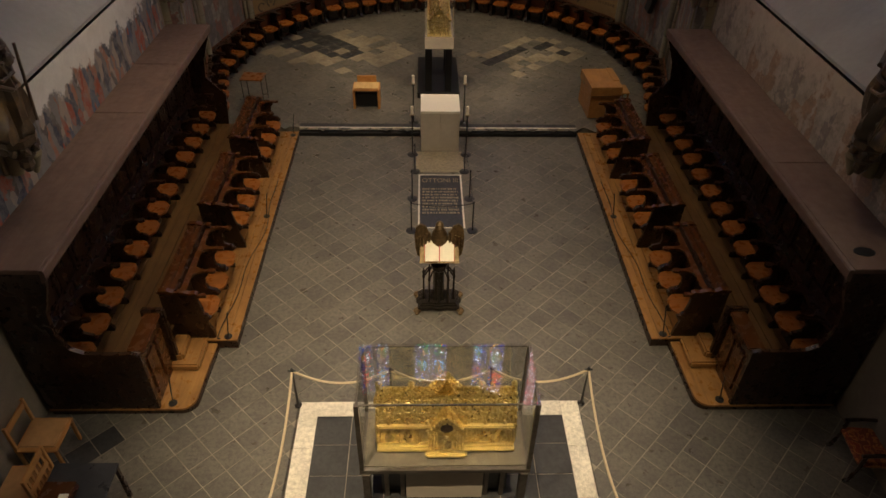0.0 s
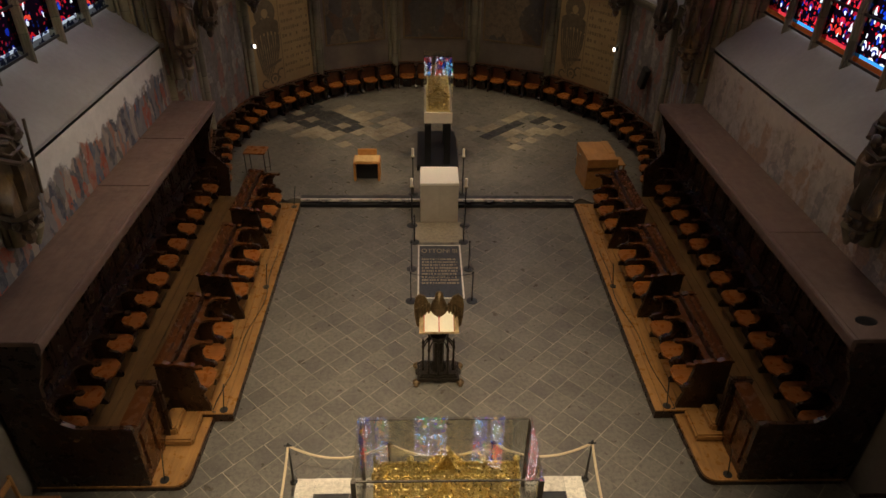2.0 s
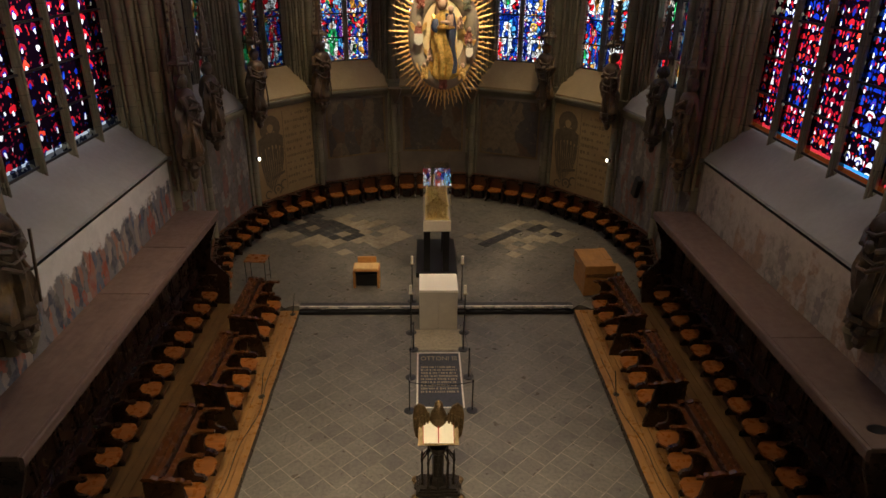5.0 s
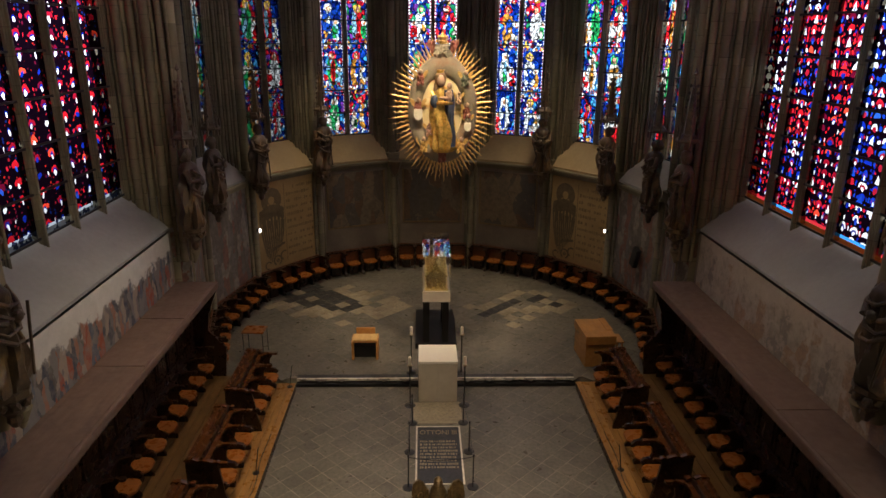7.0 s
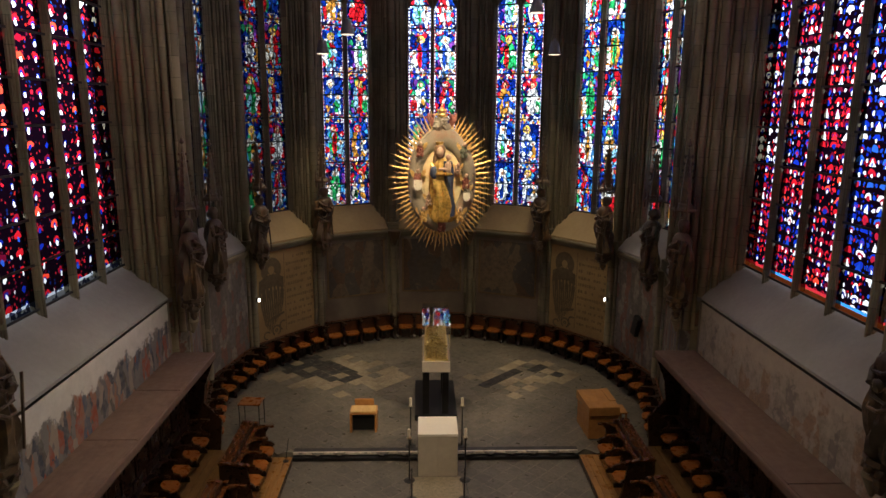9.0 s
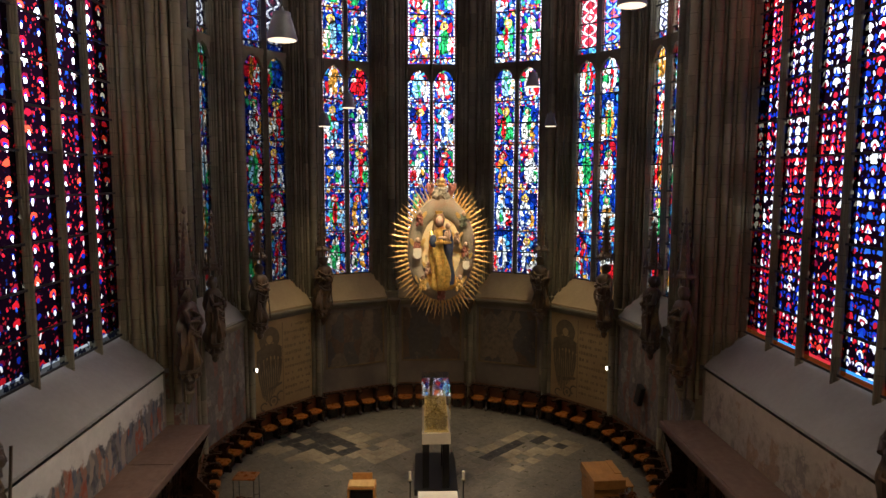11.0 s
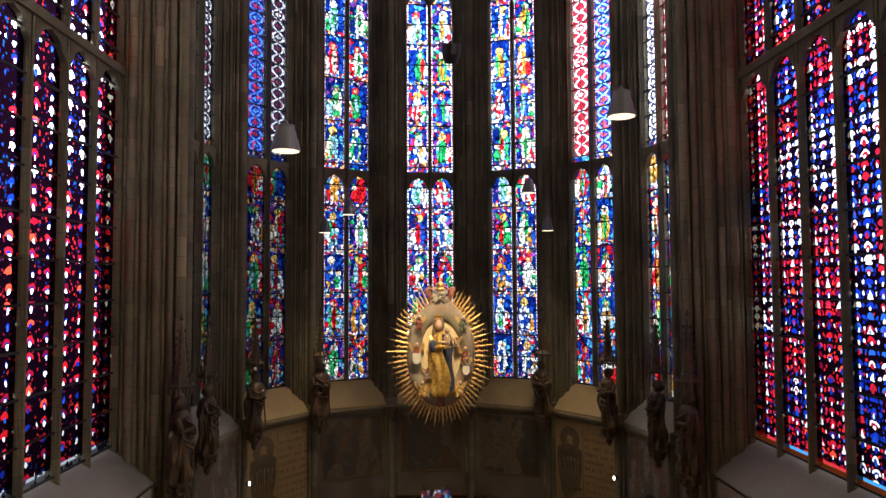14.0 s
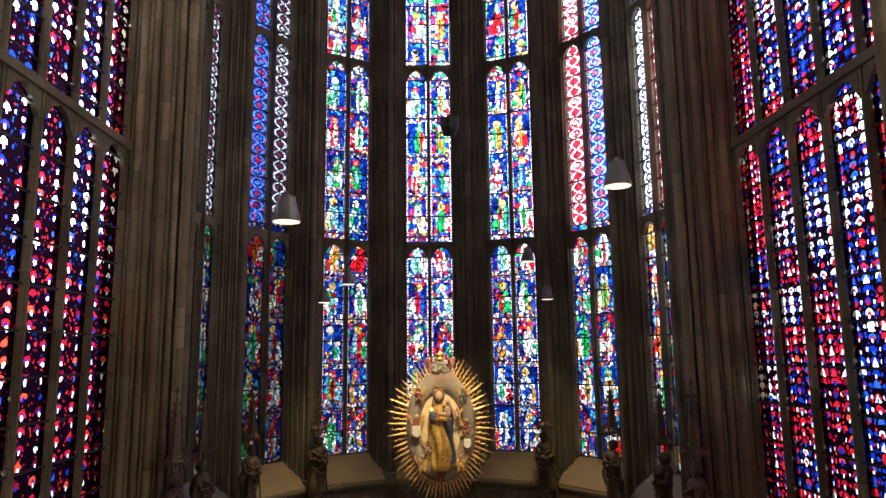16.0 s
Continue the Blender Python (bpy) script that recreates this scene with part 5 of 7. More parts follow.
for i in range(NR):
    t = 2 * math.pi * (i + 0.5) / NR
    if abs(t - math.pi / 2) < 0.17:
        continue
    bm = bmesh.new()
    c0 = Vector((RX * math.cos(t), 0, RZ * math.sin(t)))
    ln = (0.46 if i % 2 else 0.37) * rng.uniform(0.93, 1.08)
    d = Vector((math.cos(t) / RX, 0, math.sin(t) / RZ)).normalized()
    d = (d * 0.5 + c0.normalized() * 0.5).normalized()
    side = Vector((-d.z, 0, d.x))
    w = 0.036 if i % 2 else 0.028
    wave = 0.0 if i % 2 else 0.013
    lf, rt, md = [], [], []
    nseg = 2 if i % 2 else 12
    for q in range(nseg + 1):
        f = q / nseg
        ww = w * (1 - f) ** 0.8 + 0.002
        p = c0 - d * 0.05 + d * (ln + 0.05) * f + side * wave * math.sin(f * 19)
        lf.append(bm.verts.new(p + side * ww))
        rt.append(bm.verts.new(p - side * ww))
        md.append((bm.verts.new(p + Vector((0, -0.03 * (1 - f) - 0.002, 0))), bm.verts.new(p + Vector((0, 0.02 * (1 - f) + 0.002, 0)))))
    for q in range(nseg):
        for k2 in (0, 1):
            bm.faces.new((lf[q], lf[q + 1], md[q + 1][k2], md[q][k2]))
            bm.faces.new((rt[q], md[q][k2], md[q + 1][k2], rt[q + 1]))
    part("ray", bm, M_GILT, aur, "" if i else "gilded wavy ray")
bm = bmesh.new()
blob(bm, (0.0, -0.02, 1.30), 0.17, 0.12, 0.15, 3, 0.7, 1)
blob(bm, (-0.10, -0.06, 1.22), 0.10, 0.08, 0.10, 2, 0.7, 5)
blob(bm, (0.11, -0.06, 1.22), 0.10, 0.08, 0.10, 2, 0.7, 6)
part("crest", bm, M_CLOUD, aur, "grey cloud crest", True)
for e in (-1, 1):
    bm = bmesh.new()
    blob(bm, (e * 0.24, 0.0, 1.36), 0.07, 0.05, 0.12, 2, 0.7, 2 + e)
    blob(bm, (e * 0.20, -0.05, 1.47), 0.045, 0.045, 0.05, 2, 0.2)
    blob(bm, (e * 0.30, 0.0, 1.44), 0.05, 0.025, 0.10, 2, 0.6, 9)
    part("crest_figure", bm, M_ROSE, aur, "small painted winged shape", True)
bm = bmesh.new()
lathe(bm, [(0.08, 1.44), (0.10, 1.49), (0.075, 1.52), (0.10, 1.58), (0.05, 1.64), (0.02, 1.67), (0.03, 1.70), (0.0, 1.74)], 12)
for i in range(6):
    a = math.pi * i / 3
    blob(bm, (0.10 * math.cos(a), 0.10 * math.sin(a), 1.60), 0.02, 0.02, 0.03, 1)
part("crown", bm, M_GILT, aur, "small gilded crown", True)


def cherub(x, z, q, robe, seed, shield):
    """A small winged carving leaning on the cloud ring: draped body, head, two wings, sometimes a pale shield."""
    g = bmesh.new()
    blob(g, (x, -0.16, z), 0.075 * q, 0.06, 0.125 * q, 3, 0.8, seed)
    blob(g, (x + 0.05 * q, -0.19, z - 0.10 * q), 0.04 * q, 0.045, 0.06 * q, 2, 0.6, seed + 1)
    blob(g, (x - 0.05 * q, -0.19, z - 0.12 * q), 0.04 * q, 0.045, 0.06 * q, 2, 0.6, seed + 2)
    part("carved_body", g, robe, aur, "", True)
    g = bmesh.new()
    blob(g, (x + 0.01, -0.20, z + 0.16 * q), 0.045 * q, 0.045, 0.055 * q, 2, 0.15, seed)
    part("carved_head", g, M_FLESH, aur, "", True)
    for e in (-1, 1):
        g = bmesh.new()
        loft(g, [[(x + e * a * q, -0.14 + dy, z + b * q) for a, b in ((0.04, 0.05), (0.10, 0.16), (0.17, 0.20), (0.18, 0.14), (0.14, 0.06), (0.08, 0.0))] for dy in (-0.012, 0.012)])
        part("carved_wing", g, M_GILT, aur)
    if shield:
        g = bmesh.new()
        w = 0.095 * q
        loft(g, [[(x + dx * w, y, z - 0.13 * q + dz * w) for dx, dz in ((-0.9, 1.1), (0.9, 1.1), (1.0, -0.4), (0.6, -1.1), (0.0, -1.35), (-0.6, -1.1), (-1.0, -0.4))] for y in (-0.25, -0.215)])
        part("shield", g, M_PAPER, aur, "pale rounded shield")


for q in ((-0.55, 0.06, 1.05, M_ROSE, 1, True), (0.55, -0.02, 0.95, M_ROSE, 2, False), (0.57, -0.24, 0.85, M_CLOUD, 3, True), (-0.50, 0.70, 0.95, M_ROSE, 4, False), (0.50, 0.68, 0.95, M_GREENISH, 5, False),
          (-0.43, -0.80, 1.0, M_GILT, 6, False), (0.42, -0.80, 1.0, M_GILT, 7, False), (0.0, -1.0, 1.1, M_ROSE, 8, False), (-0.30, -0.44, 0.8, M_FLESH, 9, False), (0.36, 0.26, 0.75, M_FLESH, 10, False)):
    cherub(*q)
bm = bmesh.new()
tube(bm, [(0, 0.02, 1.3), (0, 0.02, 7.0)], 0.006, 6)
part("suspension_wire", bm, M_IRON, aur)
for s in (-1, 1):
    bm = bmesh.new()
    tube(bm, [(s * 0.15, 0.02, 1.25), (0, 0.02, 2.6)], 0.004, 6)
    part("suspension_wire", bm, M_IRON, aur)
bm = bmesh.new()
tube(bm, [(0, 0.02, 7.0), (0, 0.02, TOP_Z + 2 - AUR[2])], 0.006, 6)
part("hanging_rod", bm, M_IRON, aur)

bm = bmesh.new()
rings = []
n = 48
keys = [(-0.86, 0.20, 0.02, 0.15), (-0.78, 0.27, 0.02, 0.25), (-0.5, 0.28, 0.02, 0.30), (-0.2, 0.27, 0.0, 0.28), (0.05, 0.25, -0.03, 0.20), (0.25, 0.22, -0.05, 0.12), (0.40, 0.20, -0.05, 0.06), (0.50, 0.14, -0.05, 0.03), (0.55, 0.08, -0.06, 0.0)]
cuts = []
for p0, p1 in zip(keys, keys[1:]):
    k = max(1, round((p1[0] - p0[0]) / 0.04))
    cuts += [tuple(p0[j] + (p1[j] - p0[j]) * q / k for j in range(4)) for q in range(k)]
cuts.append(keys[-1])
for z, r, sway, f0 in cuts:
    ring = []
    for i in range(n):
        a = 2 * math.pi * i / n
        fold = 1 + f0 * (0.6 * math.sin(8 * a + 3.0 * math.sin(2.1 * z)) + 0.35 * math.sin(13 * a - 4 * z) + 0.35 * math.sin(6 * z + 2 * a))
        ring.append((sway + r * fold * math.cos(a), 0.75 * r * fold * math.sin(a), z))
    rings.append(ring)
loft(bm, rings)


def dyed(verts, slot):
    for v in verts:
        for f in v.link_faces:
            f.material_index = slot


# mantle falling from one shoulder, head with long hair, arms and the child
mantle = []
for z in [0.46 - 0.07 * i for i in range(18)]:
    f = (0.46 - z) / 1.2
    mantle.append([(0.13 + 0.10 * f + (0.12 - 0.03 * f + 0.02 * math.sin(9 * z)) * math.cos(a), -0.10 + 0.06 * f + 0.14 * math.sin(a) * (1 + 0.2 * math.sin(3 * a + 8 * z)), z) for a in [2 * math.pi * i / 14 for i in range(14)]])
dyed(loft(bm, mantle), 1)
dyed(blob(bm, (-0.06, -0.04, 0.66), 0.135, 0.12, 0.17, 3, 0.25, 3), 3)
dyed(blob(bm, (-0.15, -0.04, 0.44), 0.07, 0.08, 0.20, 2, 0.4, 4), 3)
dyed(blob(bm, (-0.05, -0.13, 0.65), 0.085, 0.09, 0.115, 3), 2)
dyed(blob(bm, (0.14, -0.20, 0.34), 0.08, 0.08, 0.16, 3, 0.35, 2), 2)
dyed(blob(bm, (0.15, -0.23, 0.55), 0.065, 0.065, 0.075, 2), 2)
dyed(blob(bm, (0.03, -0.25, 0.30), 0.13, 0.04, 0.035, 2), 2)
dyed(blob(bm, (-0.20, -0.16, 0.22), 0.09, 0.08, 0.14, 2, 0.3, 5), 1)
for e in (-1, 1):
    tube(bm, [(-0.04 + e * 0.19, -0.02, 0.40), (e * 0.2, -0.16, 0.18), (0.08, -0.26, 0.20)], 0.06, 8, 0.04)
# small crown
lathe(bm, [(0.08, 0.79), (0.10, 0.86), (0.085, 0.86), (0.065, 0.80)], 10, (-0.06, -0.02, 0))
fig = part("statue", bm, M_CARVED, None, "", True)
for m in (M_MANTLE, M_FLESH, M_HAIR):
    fig.data.materials.append(m)
fig.matrix_basis = pose(AUR[0], AUR[1] - 0.2, AUR[2] - 0.02) @ Matrix.Diagonal((0.95, 1, 1.06, 1))
tagged(fig, "gilded carved standing figure in the hanging aureole", "statue")

# ---------------------------------------------------------------- lamps


def pendant(x, y, z, size=1.0):
    p = thing("pendant_lamp", "grey metal cone pendant lamp with a lit underside", "lamp", "pendant lamps", at=pose(x, y, z) @ Matrix.Diagonal((size, size, 1.0 if size == 1.0 else 0.9, 1)))
    bm = bmesh.new()
    prof = [(0.25, 0.0), (0.255, 0.03), (0.16, 0.36), (0.15, 0.40), (0.145, 0.38), (0.148, 0.36), (0.24, 0.035), (0.235, 0.0)]
    lathe(bm, prof, 24)
    part("shade", bm, M_SHADE, p, "", True)
    bm = bmesh.new()
    lathe(bm, [(0.15, 0.37), (0.15, 0.45), (0.05, 0.47), (0.02, 0.55)], 16)
    part("cap", bm, M_SHADE, p, "", True)
    bm = bmesh.new()
    lathe(bm, [(0.234, -0.006), (0.234, 0.0)], 20)
    part("diffuser", bm, M_GLOW, p, "warm glowing diffuser")
    bm = bmesh.new()
    tube(bm, [(0, 0, 0.5), (0, 0, (TOP_Z + 2 - z) / (1.0 if size == 1.0 else 0.9))], 0.008, 6)
    part("cable", bm, M_IRON, p)


for q in PENDANTS:
    pendant(*q, 0.8 if 15 < q[1] else 1.0)
sp = thing("spotlight", "dark metal spotlight hung from a bracket", "lamp", at=pose(*SPOTLIGHT))
bm = bmesh.new()
lathe(bm, [(0.18, 0.16), (0.17, -0.02), (0.11, -0.20), (0.09, -0.2), (0.0, -0.1)], 12, m=pose(0, 0, 0, 20, 0, 0))
part("housing", bm, M_BLACK, sp)
bm = bmesh.new()
tube(bm, [(0.0, 0, 0.18), (0.19, 0, 0.2), (0.24, 0, 0.0), (0.16, 0, -0.12)], 0.01, 6)
part("bracket", bm, M_STEEL, sp, "bright bent bracket")
bm = bmesh.new()
tube(bm, [(0, 0, 0.15), (0, 0, TOP_Z + 2 - SPOTLIGHT[2])], 0.008, 6)
part("cable", bm, M_IRON, sp)
for ang, z in ((-2.5 * STEP, 2.62), (2.5 * STEP, 2.62)):
    x, y = polar(ang, 6.22)
    wl = thing("wall_lamp", "small bright lamp on a pier of the apse", "lamp", "wall lamps", at=pose(x, y, z, 0, 0, -math.degrees(ang)))
    bm = bmesh.new()
    lathe(bm, [(0.0, -0.065), (0.025, -0.05), (0.032, 0.0), (0.025, 0.05), (0.0, 0.065)], 12)
    part("bulb", bm, M_GLOW_WHITE, wl, "glowing white bulb", True)
    bm = bmesh.new()
    box(bm, -0.04, 0.04, 0.04, 0.12, -0.06, 0.06, 0.01)
    part("wall_mount", bm, M_BLACK, wl)
ls = thing("loudspeaker", "flat black loudspeaker on the apse wall", "loudspeaker", at=pose(*polar(3 * STEP, 6.24, 0.3), 2.25, 0, 18, -math.degrees(3 * STEP)))
bm = bmesh.new()
box(bm, -0.14, 0.14, -0.06, 0.09, -0.32, 0.32, 0.015)
part("cabinet", bm, M_BLACK, ls)
bm = bmesh.new()
box(bm, -0.12, 0.12, -0.068, -0.055, -0.3, 0.3, 0.005)
part("grille", bm, M_IRON, ls)

# ---------------------------------------------------------------- golden shrine in its showcase
SX0, SX1, SY0, SY1 = -0.82, 1.38, 5.05, 6.0
case = thing("showcase", "large glass showcase on a steel table", "showcase")
bm = bmesh.new()
box(bm, SX0 - 0.03, SX1 + 0.03, SY0 - 0.03, SY1 + 0.03, 0.80, 0.88, 0.006)
part("table_top", bm, M_STEEL, case, "pale metal table top")
bm = bmesh.new()
box(bm, SX0 + 0.03, SX1 - 0.03, SY0 + 0.03, SY1 - 0.03, 0.882, 0.90)
part("lining", bm, M_TILE_PALE_LIT, case, "grey display bed")
for x in (SX0, SX1):
    for y in (SY0, SY1):
        bm = bmesh.new()
        box(bm, x - 0.028, x + 0.028, y - 0.028, y + 0.028, 0.88, 2.22, 0.004)
        part("corner_post", bm, M_STEEL, case)
        bm = bmesh.new()
        xx = x + (0.05 if x < 0 else -0.05)
        box(bm, xx - 0.05, xx + 0.05, y - 0.05, y + 0.05, 0.01, 0.80, 0.004)
        part("leg", bm, M_STEEL, case)
for q in ((SX0 + 0.03, SX1 - 0.03, SY0 - 0.005, SY0 + 0.005, 0.885, 2.215), (SX0 + 0.03, SX1 - 0.03, SY1 - 0.005, SY1 + 0.005, 0.885, 2.215), (SX0 - 0.005, SX0 + 0.005, SY0 + 0.03, SY1 - 0.03, 0.885, 2.215), (SX1 - 0.005, SX1 + 0.005, SY0 + 0.03, SY1 - 0.03, 0.885, 2.215), (SX0 - 0.02, SX1 + 0.02, SY0 - 0.02, SY1 + 0.02, 2.222, 2.234)):
    bm = bmesh.new()
    box(bm, *q)
    o = part("glass_pane", bm, M_GLASS, case, "clear glass pane")
    o.visible_shadow = False
bm = bmesh.new()
for q in ((SX0, SX1, SY0 - 0.012, SY0 + 0.012), (SX0, SX1, SY1 - 0.012, SY1 + 0.012), (SX0 - 0.012, SX0 + 0.012, SY0 + 0.012, SY1 - 0.012), (SX1 - 0.012, SX1 + 0.012, SY0 + 0.012, SY1 - 0.012)):
    box(bm, *q, 2.205, 2.221)
part("top_frame", bm, M_STEEL, case)
for i, x in enumerate((-0.52, -0.30, 0.86, 1.08)):
    bm = bmesh.new()
    box(bm, x - 0.03, x + 0.03, SY0 + 0.12, SY0 + 0.18, 0.01, 0.80)
    part("support", bm, M_STEEL, case)
bm = bmesh.new()
box(bm, -0.25, 0.81, SY0 + 0.10, SY0 + 0.2, 0.01, 0.80)
part("front_panel", bm, M_PALE_STONE, case, "pale panel under the table")
bm = bmesh.new()
box(bm, -0.6, 1.16, SY0 + 0.22, SY1 - 0.1, 0.01, 0.8)
part("inner_box", bm, M_BLACK, case, "black inner box")


def shrine(at, length, width, wall_h, roof_h, transept, label):
    """A gilded house-shaped shrine: plinth, arcaded walls with relief medallions, steep roof with ridge comb and finials."""
    sh = thing("golden_shrine", label, "shrine", at=at)
    L, W = length / 2, width / 2
    bm = bmesh.new()
    box(bm, -L - 0.04, L + 0.04, -W - 0.09, W + 0.09, 0.0, 0.05, 0.01)
    box(bm, -L - 0.02, L + 0.02, -W - 0.05, W + 0.05, 0.052, 0.09, 0.008)
    part("plinth", bm, M_GOLD_SMOOTH, sh, "smooth gilded plinth")
    bm = bmesh.new()
    box(bm, -L, L, -W, W, 0.09, wall_h)
    part("body", bm, M_GOLD, sh)
    bm = bmesh.new()
    box(bm, -L - 0.02, L + 0.02, -W - 0.07, W + 0.07, wall_h, wall_h + 0.05, 0.016)
    part("cornice", bm, M_GOLD_SMOOTH, sh, "gilded cornice")
    bm = bmesh.new()
    rz = wall_h + 0.05
    loft(bm, [[(x, -W - 0.01, rz), (x, W + 0.01, rz), (x, 0, rz + roof_h)] for x in (-L, L)])
    part("roof", bm, M_GOLD, sh)
    bays = max(2, round(length / 0.235))
    for s in (-1, 1):
        for i in range(bays):
            x = -L + (i + 0.5) * length / bays
            if transept and abs(x) < 0.24:
                continue
            bm = bmesh.new()
            cw = length / bays
            hh = wall_h - 0.12
            pts = []
            for q in range(9):
                t = math.pi * q / 8
                pts.append((math.cos(t), math.sin(t)))
            outer = [(x + cw * 0.44 * c, 0.09 + hh * 0.55 + hh * 0.4 * sn) for c, sn in pts]
            for (xa, za), (xb, zb) in zip(outer, outer[1:]):
                tube(bm, [(xa, s * (W + 0.012), za), (xb, s * (W + 0.012), zb)], 0.012, 5)
            for e in (-1, 1):
                tube(bm, [(x + e * cw * 0.44, s * (W + 0.012), 0.09), (x + e * cw * 0.44, s * (W + 0.012), 0.09 + hh * 0.55)], 0.012, 6)
            blob(bm, (x, s * W, 0.09 + hh * 0.30), cw * 0.26, 0.05, hh * 0.26, 2, 0.4, i)
            blob(bm, (x, s * (W + 0.02), 0.09 + hh * 0.66), cw * 0.11, 0.04, hh * 0.12, 2, 0.2, i)
            part("arcade_relief", bm, M_GOLD, sh, "", True)
            bm = bmesh.new()
            lathe(bm, [(cw * 0.40, 0.0), (cw * 0.38, 0.016), (cw * 0.30, 0.012), (cw * 0.28, 0.0), (cw * 0.15, 0.022), (0.0, 0.03)], 14,
                  m=Matrix.Translation((x, s * (W * 0.52 + 0.005), rz + roof_h * 0.47)) @ pose(0, 0, 0, s * -math.degrees(math.atan2(roof_h, W)), 0, 0))
            for ex in (-1, 1):
                for f in (0.12, 0.3, 0.66, 0.86):
                    blob(bm, (x + ex * cw * 0.42, s * (W * (1 - f) + 0.008), rz + roof_h * f), 0.02, 0.018, 0.02, 1)
            for e in range(3):
                blob(bm, (x + (e - 1) * cw * 0.2, s * (W * 0.84 + 0.008), rz + roof_h * 0.16), 0.024, 0.018, 0.035, 1)
                blob(bm, (x + (e - 1) * cw * 0.16, s * (W * 0.2 + 0.008), rz + roof_h * 0.80), 0.018, 0.016, 0.028, 1)
            part("roof_medallion", bm, M_GOLD, sh, "", True)
            bm = bmesh.new()
            lathe(bm, [(0.012, 0.0), (0.03, 0.03), (0.02, 0.06), (0.0, 0.075)], 8, (x, s * (W + 0.02), wall_h + 0.05))
            part("knob", bm, M_GOLD, sh, "", True)
    bm = bmesh.new()
    q = -L
    while q < L:
        box(bm, q, q + 0.02, -0.008, 0.008, rz + roof_h - 0.02, rz + roof_h + 0.035)
        q += 0.03
    box(bm, -L, L, -0.012, 0.012, rz + roof_h - 0.03, rz + roof_h + 0.008)
    part("ridge_comb", bm, M_GOLD, sh)
    for x in (-L, -L * 0.52, L * 0.52, L):
        bm = bmesh.new()
        lathe(bm, [(0.012, 0.0), (0.015, 0.04), (0.045, 0.07), (0.045, 0.1), (0.015, 0.13), (0.0, 0.15)], 10, (x, 0, rz + roof_h))
        part("finial", bm, M_GOLD, sh, "", True)
    for s in (-1, 1):
        bm = bmesh.new()
        loft(bm, [[(s * (L + dx), -W - 0.05, rz - 0.02), (s * (L + dx), W + 0.05, rz - 0.02), (s * (L + dx), 0, rz + roof_h + 0.05)] for dx in (0.0, 0.035)])
        for b in range(3):
            blob(bm, (s * (L + 0.02), (b - 1) * W * 0.66, wall_h * 0.42), 0.05, W * 0.24, wall_h * 0.28, 2, 0.35, b)
            blob(bm, (s * (L + 0.03), (b - 1) * W * 0.66, wall_h * 0.78), 0.04, W * 0.11, wall_h * 0.1, 2)
        blob(bm, (s * (L + 0.04), 0, rz + roof_h * 0.36), 0.04, W * 0.3, roof_h * 0.24, 2, 0.3, 4)
        for b in range(5):
            for e in (-1, 1):
                blob(bm, (s * (L + 0.02), e * (W + 0.05) * (1 - b / 5), rz + (roof_h + 0.05) * b / 5), 0.03, 0.035, 0.035, 1)
        for e in (-1, 1):
            tube(bm, [(s * (L + 0.03), e * W * 0.95, 0.08), (s * (L + 0.03), e * W * 0.95, wall_h)], 0.025, 8)
        part("gable", bm, M_GOLD, sh, "gilded end gable with figures")
    if transept:
        for s in (-1, 1):
            bm = bmesh.new()
            ws, dp = 0.23, 0.11
            ys = (s * (W - 0.1), s * (W + dp))
            loft(bm, [[(-ws, y, 0.09), (ws, y, 0.09), (ws, y, wall_h + 0.02), (0, y, wall_h + 0.30), (-ws, y, wall_h + 0.02)] for y in ys])
            g = bmesh.new()
            box(g, -ws - 0.05, ws + 0.05, min(s * (W + 0.095), s * (W + dp + 0.09)), max(s * (W + 0.095), s * (W + dp + 0.09)), 0.0, 0.085, 0.03)
            part("transept_plinth", g, M_GOLD_SMOOTH, sh, "smooth gilded plinth")
            for e in (-1, 1):
                for b in range(3):
                    tube(bm, [(e * (0.13 + 0.04 * b), s * (W + dp + 0.015), 0.09), (e * (0.13 + 0.04 * b), s * (W + dp + 0.015), wall_h - 0.02)], 0.012, 6)
                for b in range(6):
                    blob(bm, (e * (ws + 0.02) * (1 - b / 6), s * (W + dp), wall_h + 0.02 + 0.3 * b / 6), 0.03, 0.03, 0.03, 1)
            blob(bm, (0, s * (W + dp), 0.21), 0.09, 0.07, 0.13, 2, 0.3, 7)
            blob(bm, (0, s * (W + dp + 0.03), 0.38), 0.04, 0.04, 0.05, 2)
            part("transept_front", bm, M_GOLD, sh, "gilded gabled front with a seated figure")
            bm = bmesh.new()
            lathe(bm, [(0.085, 0), (0.085, 0.012), (0.06, 0.012), (0.055, 0.0)], 16, m=Matrix.Translation((0, s * (W + dp + 0.003), wall_h + 0.08)) @ pose(0, 0, 0, 90 * s, 0, 0))
            part("roundel", bm, M_BRONZE, sh, "dark round recess")
        bm = bmesh.new()
        loft(bm, [[(-0.24, y, rz + 0.08), (0.24, y, rz + 0.08), (0, y, rz + roof_h + 0.22)] for y in (-0.05, 0.05)])
        for e in (-1, 1):
            for b in range(6):
                blob(bm, (e * 0.25 * (1 - b / 6), 0, rz + 0.1 + (roof_h + 0.12) * b / 6), 0.03, 0.04, 0.03, 1)
        lathe(bm, [(0.015, 0), (0.05, 0.04), (0.05, 0.07), (0.0, 0.12)], 10, (0, 0, rz + roof_h + 0.2))
        part("crossing_gable", bm, M_GOLD, sh, "gilded crossing gable")
    return sh


